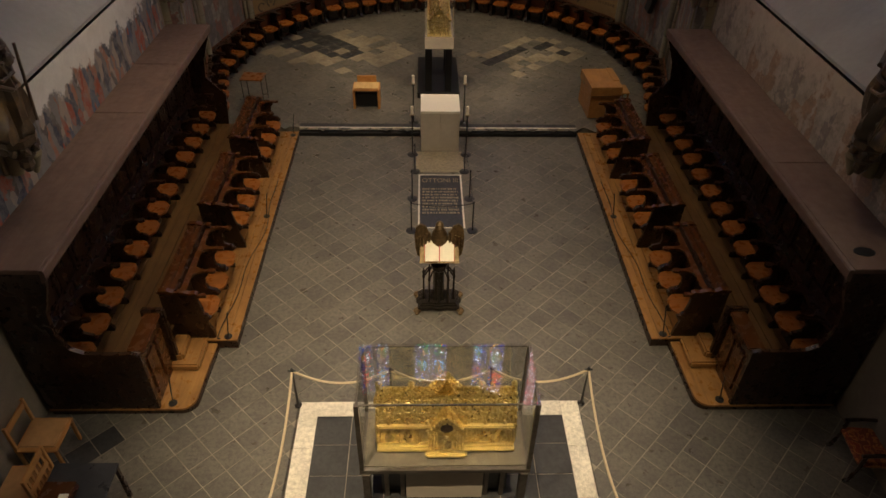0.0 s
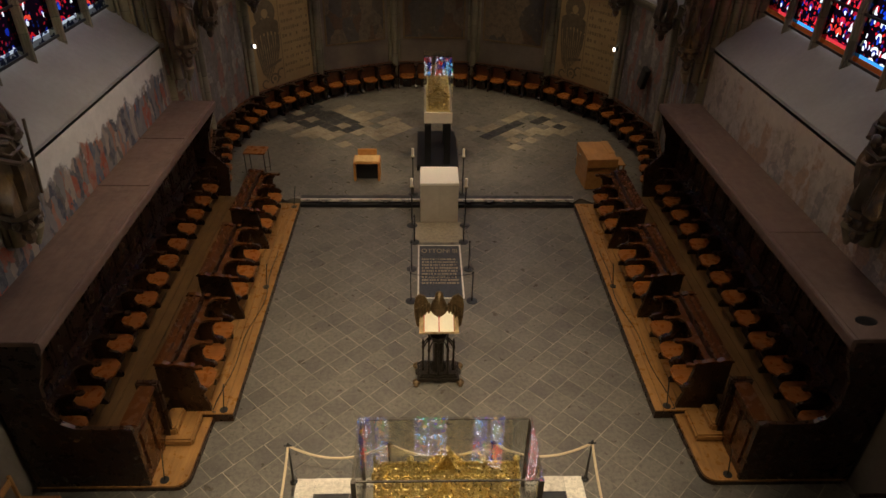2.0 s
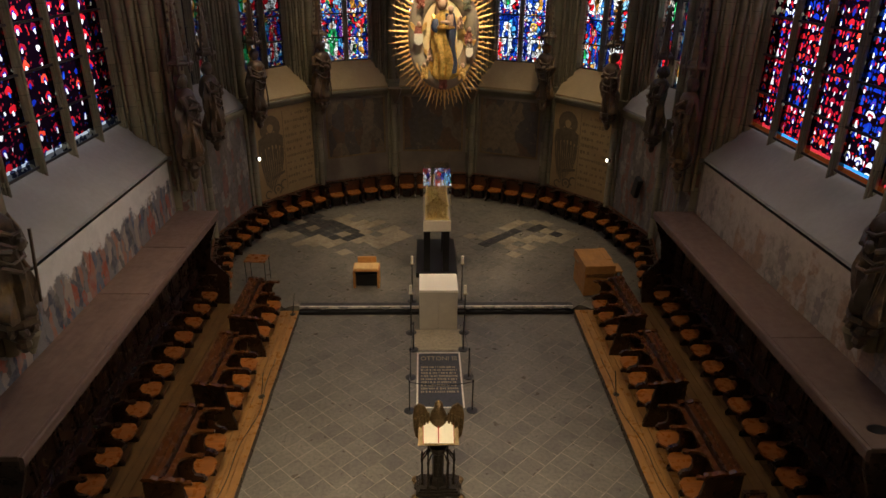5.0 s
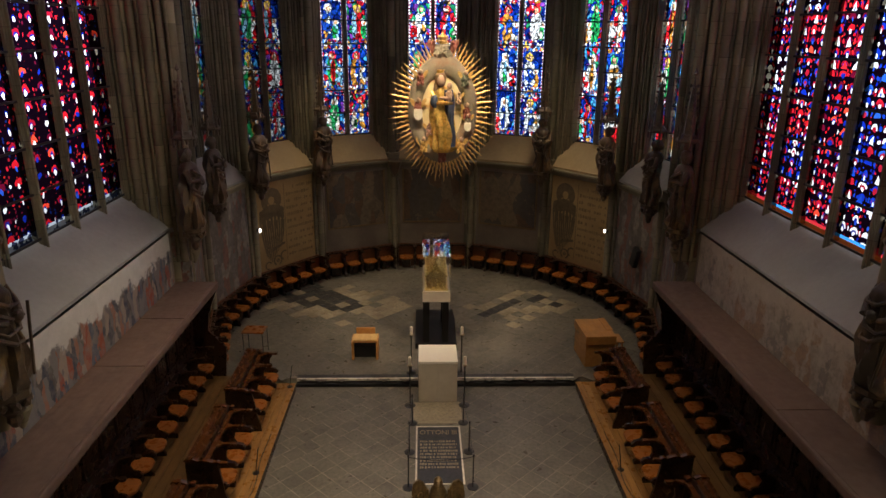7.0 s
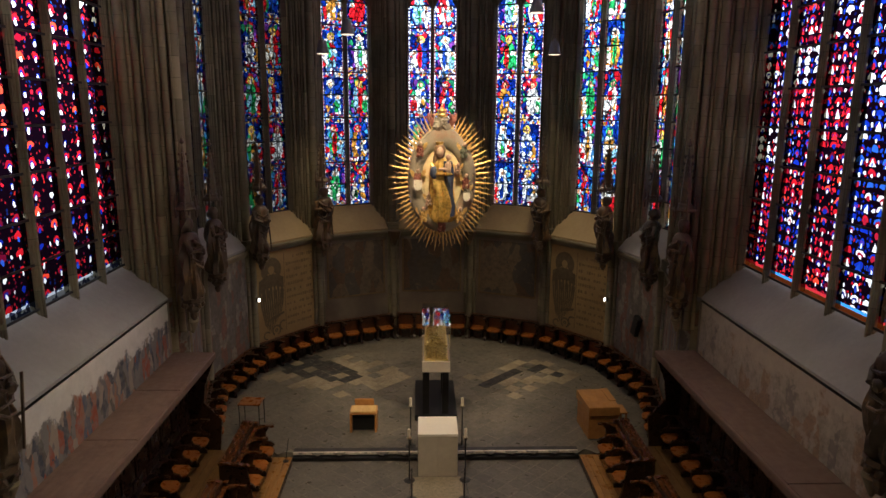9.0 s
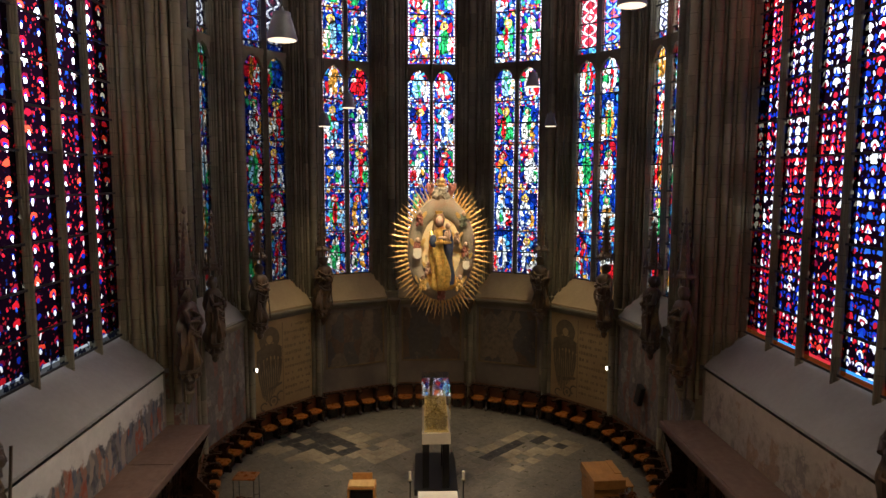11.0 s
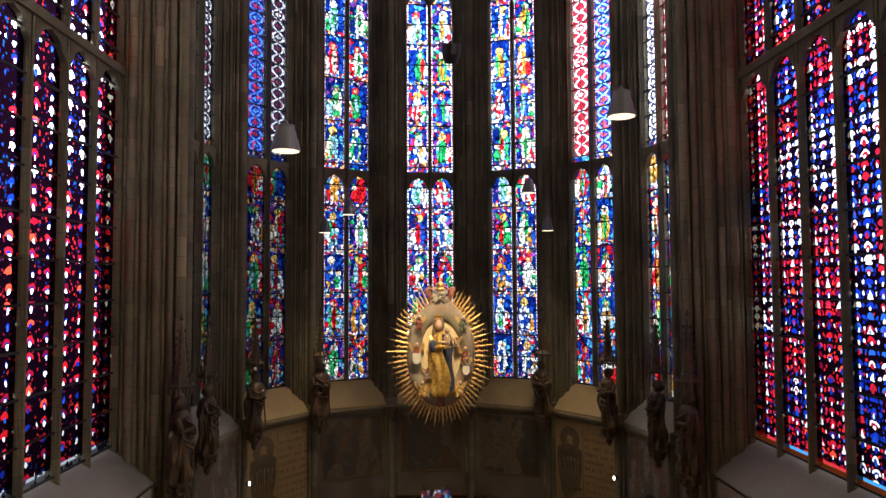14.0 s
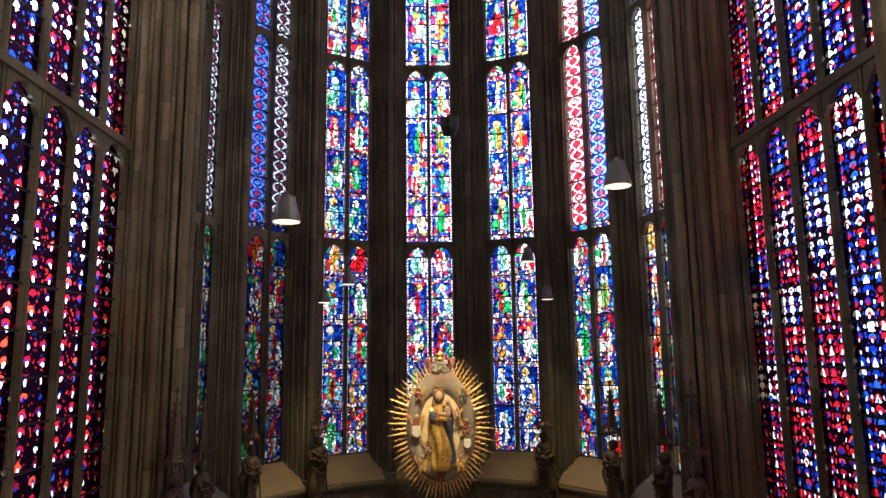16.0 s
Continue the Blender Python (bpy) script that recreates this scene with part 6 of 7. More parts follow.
shrine(pose(0.29, 5.60, 0.94), 1.76, 0.50, 0.46, 0.40, True, "long gilded house-shaped shrine with reliefs in a glass case")

# the farther shrine on its tall stand
KX, KY0, KY1, KZ = 0.39, 16.8, 19.0, 2.1
stand = thing("showcase", "narrow glass showcase on dark legs over a black plinth", "showcase")
bm = bmesh.new()
box(bm, KX - 0.58, KX + 0.60, 17.26, 19.75, 0.178, 0.34, 0.008)
part("plinth", bm, M_BLACK, stand, "black plinth")
bm = bmesh.new()
box(bm, KX - 0.375, KX + 0.375, KY0, KY1, KZ - 0.3, KZ - 0.002, 0.008)
part("bed", bm, M_PALE_STONE, stand, "pale display bed")
for x in (KX - 0.27, KX + 0.27):
    for y in (17.45, 18.85):
        bm = bmesh.new()
        box(bm, x - 0.09, x + 0.09, y - 0.09, y + 0.09, 0.34, KZ - 0.3, 0.004)
        part("leg", bm, M_BLACK, stand)
for q in ((-0.375, 0.375, KY0, KY0 + 0.01), (-0.375, 0.375, KY1 - 0.01, KY1), (-0.375, -0.365, KY0 + 0.012, KY1 - 0.012), (0.365, 0.375, KY0 + 0.012, KY1 - 0.012)):
    bm = bmesh.new()
    box(bm, KX + q[0], KX + q[1], q[2], q[3], KZ + 0.002, KZ + 1.0)
    o = part("glass_pane", bm, M_GLASS, stand, "clear glass pane")
    o.visible_shadow = False
bm = bmesh.new()
box(bm, KX - 0.38, KX + 0.38, KY0 - 0.005, KY1 + 0.005, KZ + 1.003, KZ + 1.015)
o = part("glass_pane", bm, M_GLASS, stand, "clear glass pane")
o.visible_shadow = False
shrine(pose(KX, 17.9, KZ, 0, 0, 90), 1.98, 0.46, 0.37, 0.25, False, "narrow gilded shrine seen end-on in a glass case")

# ---------------------------------------------------------------- altar and candlesticks
altar = thing("altar", "pale stone block altar with a bright top", "altar")
for x0, x1 in ((-0.08, 0.393), (0.399, 0.87)):
    bm = bmesh.new()
    box(bm, x0, x1, 14.68, 15.61, 0.0, 1.04, 0.006)
    part("block", bm, M_PALE_STONE, altar)
# slab coloured whiter than the block for its overhead light
bm = bmesh.new()
box(bm, -0.085, 0.875, 14.67, 15.615, 1.042, 1.11, 0.006)
part("table_slab", bm, M_ALTAR_TOP_LIT, altar, "pale top slab, whitened for the light from above")


def candlestick(x, y, z):
    c = thing("candlestick", "slender black floor candlestick with a white candle", "candlestick", "candlesticks by the altar", at=pose(x, y, z))
    bm = bmesh.new()
    lathe(bm, [(0.13, 0.0), (0.135, 0.012), (0.05, 0.025), (0.02, 0.04)], 16)
    part("foot", bm, M_BLACK, c, "", True)
    bm = bmesh.new()
    lathe(bm, [(0.016, 0.03), (0.016, 1.04), (0.03, 1.06), (0.055, 1.10)], 10)
    part("stem", bm, M_BLACK, c, "", True)
    bm = bmesh.new()
    lathe(bm, [(0.02, 1.09), (0.06, 1.10), (0.065, 1.12), (0.03, 1.12)], 14)
    part("drip_pan", bm, M_BRASS, c, "", True)
    bm = bmesh.new()
    lathe(bm, [(0.036, 1.121), (0.036, 1.33), (0.02, 1.34), (0.0, 1.335)], 12)
    part("candle", bm, M_WAX, c, "white candle", True)


for x, y, z in ((-0.29, 14.5, 0), (1.04, 14.5, 0), (-0.28, 15.85, 0.172), (1.04, 15.85, 0.172)):
    candlestick(x, y, z)

# ---------------------------------------------------------------- grave slab and its barrier
slab = thing("grave_slab", "dark inscribed grave slab with pale inlaid borders in the floor", "grave slab")
bm = bmesh.new()
box(bm, -0.09, 0.84, 11.5, 13.54, -0.05, 0.010, 0.003)
part("slab", bm, M_SLAB, slab)
for x0, x1 in ((-0.135, -0.10), (0.85, 0.885)):
    bm = bmesh.new()
    box(bm, x0, x1, 11.46, 13.58, -0.05, 0.011, 0.002)
    part("border", bm, M_STRIP, slab, "pale stone border")
for y0, y1 in ((11.46, 11.49), (13.55, 13.58)):
    bm = bmesh.new()
    box(bm, -0.098, 0.848, y0, y1, -0.05, 0.011, 0.002)
    part("border", bm, M_STRIP, slab)


def lettering(text, size, x, y, z, width, parent, material):
    cu = bpy.data.curves.new("letters", "FONT")
    cu.body, cu.size, cu.align_x, cu.extrude = text, size, "CENTER", 0.001
    tmp = bpy.data.objects.new("letters", cu)
    me = bpy.data.meshes.new_from_object(tmp)
    bpy.data.objects.remove(tmp)
    xs = [v.co.x for v in me.vertices]
    k = width / (max(xs) - min(xs))
    for v in me.vertices:
        v.co.x *= k
    me.name = "inscription"
    me.materials.append(material)
    o = new("inscription", me)
    o.parent = parent
    o.location = (x, y, z)
    return o


lettering("OTTONI III", 0.24, 0.375, 13.24, 0.0125, 0.84, slab, M_BRASS)["label"] = "raised bronze letters"
bm = bmesh.new()
rng = random.Random(11)
for r in range(9):
    y = 12.96 - r * 0.118
    x = -0.04
    while x < 0.77:
        w = rng.uniform(0.015, 0.05)
        hgt = rng.uniform(0.055, 0.075)
        box(bm, x, min(x + w, 0.79), y - hgt / 2, y + hgt / 2, 0.0105, 0.0135)
        if rng.random() < 0.4:
            x += 0.02
        x += w + 0.012
part("inscription_rows", bm, M_BRASS, slab, "rows of small bronze letters")
bm = bmesh.new()
box(bm, -0.20, 0.96, 13.7, 14.66, -0.05, 0.004, 0.002)
tagged(part("floor_panel", bm, M_TILE_PALE_LIT, floor, "pale worn floor slab before the altar"))


def barrier_post(x, y, h=0.72):
    p = thing("barrier_post", "slim black barrier post on a round foot", "barrier post", "posts round the grave slab", at=pose(x, y, 0.0))
    bm = bmesh.new()
    lathe(bm, [(0.12, 0.001), (0.12, 0.012), (0.03, 0.025)], 16)
    part("foot", bm, M_BLACK, p, "", True)
    bm = bmesh.new()
    lathe(bm, [(0.014, 0.02), (0.014, h), (0.022, h + 0.01), (0.022, h + 0.04), (0.0, h + 0.05)], 8)
    part("pole", bm, M_BLACK, p, "", True)


def rope(name, label, a, b, sag, r, mat, category):
    bm = bmesh.new()
    pts = []
    for i in range(15):
        f = i / 14
        q = Vector(a).lerp(Vector(b), f)
        q.z -= sag * 4 * f * (1 - f)
        pts.append(q)
    tube(bm, pts, r, 7)
    return tagged(part(name, bm, mat, None, "", True), label, category)


PY = (11.37, 12.57, 13.72)
for y in PY:
    barrier_post(-0.27 if y < 13 else -0.22, y)
    barrier_post(1.03 if y < 13 else 0.97, y)
for x0, x1 in ((-0.27, -0.22), (1.03, 0.97)):
    rope("barrier_rope", "thin black rope hung between barrier posts", (x0, PY[0], 0.72), (x0, PY[1], 0.72), 0.12, 0.008, M_BLACK, "cord")
    rope("barrier_rope", "thin black rope hung between barrier posts", (x0, PY[1], 0.72), (x1, PY[2], 0.72), 0.12, 0.008, M_BLACK, "cord")
rope("barrier_rope", "thin black rope hung across before the slab", (-0.27, PY[0], 0.72), (1.03, PY[0], 0.72), 0.08, 0.008, M_BLACK, "cord")

# ---------------------------------------------------------------- eagle lectern
lec = thing("eagle_lectern", "dark bronze lectern with an eagle holding an open book", "lectern", at=pose(0.265, 9.12, 0))
bm = bmesh.new()
for pts, z0, z1 in (((0.40, 0.24), 0.06, 0.12), ((0.36, 0.21), 0.12, 0.16), ((0.33, 0.19), 0.16, 0.2)):
    out = []
    for i in range(48):
        t = 2 * math.pi * i / 48
        k = 1 / max(abs(math.cos(t)), abs(math.sin(t))) ** 0.75
        out.append((pts[0] * math.cos(t) * k * (1 + 0.05 * math.cos(8 * t)), pts[1] * math.sin(t) * k * (1 + 0.05 * math.cos(8 * t))))
    prism(bm, out, z0, z1)
part("base", bm, M_IRON_DARK, lec, "wavy dark base plate")
for x in (-0.4, 0.4):
    for y in (-0.22, 0.22):
        bm = bmesh.new()
        blob(bm, (x, y, 0.045), 0.07, 0.08, 0.045, 2, 0.2, x)
        blob(bm, (x, y - 0.07, 0.03), 0.045, 0.04, 0.03, 1)
        part("foot", bm, M_BRONZE, lec, "", True)
bm = bmesh.new()
lathe(bm, [(0.15, 0.2), (0.13, 0.3), (0.10, 0.36), (0.10, 0.85), (0.14, 0.9), (0.16, 1.0), (0.08, 1.04), (0.06, 1.1)], 8)
part("column", bm, M_IRON_DARK, lec)
for i in range(10):
    a = 2 * math.pi * i / 10 + 0.31
    bm = bmesh.new()
    x, y = 0.29 * math.cos(a), 0.18 * math.sin(a)
    lathe(bm, [(0.035, 0.2), (0.018, 0.26), (0.016, 0.68), (0.03, 0.74), (0.018, 0.78), (0.0, 0.98 if i % 2 else 0.86)], 8, (x, y, 0))
    part("colonnette", bm, M_IRON_DARK, lec, "", True)
    bm = bmesh.new()
    tube(bm, [(x, y, 0.72), (x * 0.7, y * 0.7, 0.86), (x * 0.35, y * 0.35, 0.92)], 0.014, 6)
    part("flying_strut", bm, M_IRON_DARK, lec)
bm = bmesh.new()
blob(bm, (0, 0, 1.18), 0.12, 0.12, 0.12, 3)
part("globe", bm, M_BRONZE, lec, "bronze globe", True)
bm = bmesh.new()
rings = []
for z, y, rx, ry in ((1.24, 0.05, 0.07, 0.07), (1.34, 0.07, 0.14, 0.12), (1.5, 0.09, 0.16, 0.13), (1.64, 0.08, 0.12, 0.11), (1.74, 0.05, 0.075, 0.08), (1.82, 0.02, 0.075, 0.085), (1.88, 0.0, 0.06, 0.08), (1.92, 0.0, 0.02, 0.03)):
    rings.append([(rx * math.cos(t), y + ry * math.sin(t), z) for t in [2 * math.pi * i / 16 for i in range(16)]])
loft(bm, rings)
tube(bm, [(0, -0.05, 1.85), (0, -0.13, 1.83), (0, -0.15, 1.79)], 0.03, 8, 0.008)
part("eagle_body", bm, M_BRONZE, lec, "", True)
for s in (-1, 1):
    bm = bmesh.new()
    out = [(0.10, 1.40), (0.16, 1.62), (0.24, 1.80), (0.33, 1.86), (0.405, 1.80), (0.43, 1.62), (0.42, 1.38), (0.37, 1.18), (0.28, 1.06), (0.2, 1.1)]
    loft(bm, [[(s * x, 0.07 - 0.25 * (x - 0.1) + dy, z) for x, z in out] for dy in (-0.02, 0.025)])
    part("wing", bm, M_BRONZE, lec)
    for f in range(5):
        bm = bmesh.new()
        x = 0.17 + 0.055 * f
        tube(bm, [(s * x, 0.035 - 0.25 * (x - 0.1), 1.68 - 0.02 * f), (s * (x + 0.01), 0.03 - 0.25 * (x - 0.1), 1.4), (s * (x - 0.01), 0.035 - 0.25 * (x - 0.1), 1.16 + 0.015 * f)], 0.022, 6, 0.01)
        part("feather", bm, M_BRONZE, lec)
tilt = pose(0, -0.24, 1.20, -50, 0, 0)
bm = bmesh.new()
box(bm, -0.34, 0.34, -0.0, 0.03, 0.0, 0.40, 0.006, m=tilt)
box(bm, -0.35, 0.35, -0.06, 0.0, -0.01, 0.02, 0.006, m=tilt)
part("book_rest", bm, M_BRONZE, lec, "bronze book rest")
book = thing("open_book", "open book with cream pages and a red ribbon on the lectern", "book", at=pose(0.265, 9.12, 0) @ tilt)
for s in (-1, 1):
    bm = bmesh.new()
    loft(bm, [[(s * x, y, z) for x, y in ((0.0, -0.005), (0.0, -0.025), (0.06, -0.042), (0.15, -0.044), (0.25, -0.034), (0.25, -0.005))] for z in (0.03, 0.39)])
    part("page_block", bm, M_PAPER, book, "cream page block")
bm = bmesh.new()
box(bm, -0.26, 0.26, -0.006, -0.001, 0.02, 0.4)
part("cover", bm, M_RED, book)
bm = bmesh.new()
box(bm, -0.008, 0.008, -0.05, -0.03, 0.0, 0.4, 0.003)
part("ribbon", bm, M_RED, book, "red ribbon")

# ---------------------------------------------------------------- rope barrier round the showcase
PO = [(-2.02, 4.3), (-2.01, 6.78), (-0.52, 6.80), (1.04, 6.80), (2.53, 6.78), (2.54, 4.3)]
for x, y in PO:
    p = thing("rope_post", "black iron rope post on a small foot", "barrier post", "rope posts round the showcase", at=pose(x, y, 0))
    bm = bmesh.new()
    lathe(bm, [(0.06, 0.001), (0.06, 0.02), (0.035, 0.04)], 14)
    part("foot", bm, M_BLACK, p, "", True)
    bm = bmesh.new()
    lathe(bm, [(0.035, 0.03), (0.022, 0.1), (0.018, 0.8), (0.03, 0.82), (0.03, 0.86), (0.0, 0.9)], 10)
    part("pole", bm, M_BLACK, p, "", True)
    bm = bmesh.new()
    tube(bm, [(-0.06, 0, 0.83), (0.06, 0, 0.83)], 0.014, 8)
    part("hook", bm, M_BLACK, p)
for a, b in zip(PO, PO[1:]):
    rope("barrier_rope", "cream rope sagging between iron posts", (*a, 0.83), (*b, 0.83), 0.3, 0.019, M_ROPE, "rope")

# ---------------------------------------------------------------- loose furniture
st = thing("celebrant_seat", "light oak box seat with low back and pale cushion", "seat", at=pose(-1.56, 16.85, 0.172))
for x in (-0.36, 0.30):
    bm = bmesh.new()
    box(bm, x, x + 0.06, -0.25, 0.27, 0.0, 0.52, 0.008)
    part("side_panel", bm, M_OAK_LIGHT, st)
bm = bmesh.new()
box(bm, -0.36, 0.36, -0.26, 0.27, 0.522, 0.56, 0.01)
part("seat_board", bm, M_OAK_LIGHT, st)
bm = bmesh.new()
box(bm, -0.33, 0.33, -0.24, 0.18, 0.562, 0.60, 0.015)
part("cushion", bm, M_PALE_OAK, st, "pale yellow oak seat pad")
bm = bmesh.new()
box(bm, -0.26, 0.26, 0.2, 0.26, 0.562, 0.76, 0.01)
part("back", bm, M_OAK_LIGHT, st)
# black block in place of the shade beneath the seat
bm = bmesh.new()
box(bm, -0.30, 0.30, -0.1, 0.24, 0.02, 0.36)
part("inner_back", bm, M_BLACK, st, "black block for the shade under the seat")

cb = thing("organ_cabinet", "light oak cabinet with an overhanging flat lid", "cabinet", at=pose(4.78, 16.65, 0.172, 0, 0, 3))
bm = bmesh.new()
box(bm, -0.42, 0.36, -0.52, 0.55, 0.02, 0.66, 0.008)
part("body", bm, M_OAK_LIGHT, cb)
bm = bmesh.new()
box(bm, -0.45, 0.38, -0.58, 0.6, 0.68, 0.93, 0.01)
part("upper_case", bm, M_OAK_LIGHT, cb)
# black strip drawn in for the shadow between body and upper case
bm = bmesh.new()
box(bm, -0.40, 0.34, -0.55, 0.58, 0.66, 0.68)
part("shadow_gap", bm, M_BLACK, cb)
bm = bmesh.new()
box(bm, 0.22, 0.40, -0.2, 0.59, 0.932, 0.95, 0.004)
part("lid_flap", bm, M_OAK_LIGHT, cb)
bm = bmesh.new()
box(bm, -0.47, -0.45, 0.1, 0.25, 0.72, 0.76, 0.004)
part("handle", bm, M_BRASS, cb)
bs = thing("bench_stool", "small light oak stool beside the cabinet", "stool", at=pose(5.36, 16.72, 0.172))
bm = bmesh.new()
box(bm, -0.14, 0.16, -0.28, 0.25, 0.56, 0.60, 0.01)
part("seat", bm, M_OAK_LIGHT, bs)
for x in (-0.1, 0.12):
    for y in (-0.24, 0.21):
        bm = bmesh.new()
        box(bm, x - 0.02, x + 0.02, y - 0.02, y + 0.02, 0.0, 0.56)
        part("leg", bm, M_OAK_LIGHT, bs)

tb = thing("side_table", "small table with orange-brown top on thin dark legs", "table", at=pose(-4.62, 17.05, 0.172, 0, 0, -4))
bm = bmesh.new()
box(bm, -0.30, 0.30, -0.25, 0.25, 0.70, 0.73, 0.008)
part("tabletop", bm, M_OAK_SEAT, tb)
for x in (-0.27, 0.27):
    for y in (-0.22, 0.22):
        bm = bmesh.new()
        tube(bm, [(x, y, 0.0), (x, y, 0.70)], 0.012, 6)
        part("leg", bm, M_BLACK, tb)


def side_chair(x, y, turn, label, slats):
    c = thing("wooden_chair", label, "chair", at=pose(x, y, 0, 0, 0, turn) @ Matrix.Scale(1.12, 4))
    bm = bmesh.new()
    box(bm, -0.26, 0.26, -0.26, 0.26, 0.40, 0.44, 0.008)
    part("seat_frame", bm, M_OAK_LIGHT, c)
    bm = bmesh.new()
    box(bm, -0.22, 0.22, -0.24, 0.22, 0.442, 0.475, 0.014)
    part("seat", bm, M_LEATHER, c, "tan leather seat")
    for px in (-0.23, 0.23):
        bm = bmesh.new()
        box(bm, px - 0.02, px + 0.02, -0.25, -0.21, 0.0, 0.40, 0.004)
        part("leg", bm, M_OAK_LIGHT, c)
        bm = bmesh.new()
        box(bm, px - 0.02, px + 0.02, 0.22, 0.26, 0.0, 0.86, 0.004)
        part("leg", bm, M_OAK_LIGHT, c)
    for z in ((0.6, 0.82) if slats else (0.78,)):
        bm = bmesh.new()
        box(bm, -0.21, 0.21, 0.225, 0.25, z - 0.05, z + 0.05, 0.006)
        part("back_rail", bm, M_OAK_LIGHT, c)
    if slats:
        for i in range(5):
            bm = bmesh.new()
            q = -0.17 + i * 0.085
            box(bm, q - 0.016, q + 0.016, 0.23, 0.245, 0.45, 0.8)
            part("slat", bm, M_OAK_LIGHT, c)


side_chair(-5.46, 5.92, 90, "light oak chair with tan leather seat by the wall", False)
side_chair(-5.38, 5.12, -90, "light oak chair with slatted back beside a table", True)
dt = thing("low_table", "dark grey table with a wooden box on it", "table", at=pose(-4.52, 4.85, 0))
bm = bmesh.new()
box(bm, -0.42, 0.42, -0.42, 0.42, 0.71, 0.75, 0.008)
part("tabletop", bm, M_SLAB, dt, "dark grey table top")
for x in (-0.38, 0.38):
    for y in (-0.38, 0.38):
        bm = bmesh.new()
        box(bm, x - 0.025, x + 0.025, y - 0.025, y + 0.025, 0.0, 0.71)
        part("leg", bm, M_OAK_DARK, dt)
bx = thing("wooden_box", "reddish-brown wooden box with a white paper on the table", "box", at=pose(-4.68, 4.72, 0.751))
bm = bmesh.new()
box(bm, -0.2, 0.2, -0.2, 0.2, 0.0, 0.12, 0.008)
part("body", bm, M_OAK_RED, bx)
bm = bmesh.new()
box(bm, 0.06, 0.18, -0.16, 0.02, 0.121, 0.125)
part("paper", bm, M_PAPER, bx, "white paper sheet")

ac = thing("carved_armchair", "old carved armchair with red and gold patterned seat", "chair", at=pose(6.55, 5.62, 0, 0, 0, -95))


def brocade():
    n = Nodes("red_gold_brocade")
    f = n.noise(n.pos(), 7, 2, 0.4, 1.6)[0]
    return n.done(n.ramp(f, [(0.42, (0.22, 0.035, 0.012)), (0.5, (0.40, 0.17, 0.045)), (0.56, (0.16, 0.03, 0.012))]), 0.6)


M_BROCADE = brocade()
bm = bmesh.new()
box(bm, -0.33, 0.33, -0.34, 0.28, 0.36, 0.48, 0.04)
part("seat", bm, M_BROCADE, ac, "red and gold patterned seat")
bm = bmesh.new()
box(bm, -0.31, 0.31, 0.2, 0.29, 0.485, 1.15, 0.03)
part("backrest", bm, M_BROCADE, ac)
for x in (-0.31, 0.31):
    bm = bmesh.new()
    tube(bm, [(x, -0.4, 0.0), (x, -0.34, 0.05), (x, -0.30, 0.3), (x, -0.3, 0.62)], 0.03, 8)
    part("leg", bm, M_OAK_DARK, ac)
    bm = bmesh.new()
    tube(bm, [(x, 0.34, 0.0), (x, 0.25, 0.3), (x, 0.24, 0.66)], 0.03, 8)
    part("leg", bm, M_OAK_DARK, ac)
    bm = bmesh.new()
    tube(bm, [(x, -0.36, 0.62), (x, -0.1, 0.66), (x, 0.24, 0.66)], 0.03, 8)
    part("arm", bm, M_OAK_DARK, ac)

# thin stands and cables along the platforms
for n, (x, y, z) in enumerate(((-3.36, 11.62, LOW), (4.10, 11.62, LOW), (-3.38, 8.1, LOW), (4.2, 8.12, LOW), (-3.95, 6.74, 0.125), (4.75, 6.74, 0.125), (-3.33, 15.1, LOW))):
    ms = thing("microphone_stand", "thin black stand leaning on the platform edge", "stand", "thin stands by the stalls", at=pose(x, y, z))
    bm = bmesh.new()
    s = -1 if x < 0 else 1
    lathe(bm, [(0.07, 0.001), (0.07, 0.012), (0.012, 0.02)], 12)
    part("foot", bm, M_BLACK, ms, "", True)
    bm = bmesh.new()
    tube(bm, [(0, 0, 0.01), (s * -0.08, -0.02, 0.55), (s * -0.1, -0.03, 0.62)], 0.01, 6)
    part("rod", bm, M_BLACK, ms)
for s in (-1, 1):
    bm = bmesh.new()
    pts = []
    for i in range(40):
        f = i / 39
        y = 7.6 + 5.4 * f
        pts.append((sx(s, 3.80 + 0.10 * math.sin(5 * f + 1) + 0.04 * math.sin(17 * f)), max(y, 8.05), LOW + 0.008))
    tube(bm, pts, 0.009, 6)
    tagged(part("cable", bm, M_BLACK, None, "", True), "thin black cable lying on the wooden platform", "cable")

bm = bmesh.new()
loft(bm, [[(6.04 + 0.15 * math.cos(t), 6.98 + 0.10 * math.sin(t), z) for t in [2 * math.pi * i / 20 for i in range(20)]] for z in (3.001, 3.006)])
tagged(part("canopy_opening", bm, M_BLACK, None), "dark oval cable opening in the stall canopy", "opening")

# ---------------------------------------------------------------- dark paved field under the showcase
field = thing("pavement", "dark slab field framed by pale marble under the showcase", "pavement", kind="structure")
for q in ((-1.97, -1.68, 3.4, 6.84), (2.19, 2.48, 3.4, 6.84)):
    n = 4
    for i in range(n):
        y0 = q[2] + (q[3] - q[2]) * i / n
        bm = bmesh.new()
        box(bm, q[0], q[1], y0 + 0.004, q[2] + (q[3] - q[2]) * (i + 1) / n - 0.004, -0.02, 0.008, 0.002)
        part("marble_strip", bm, M_STRIP, field)
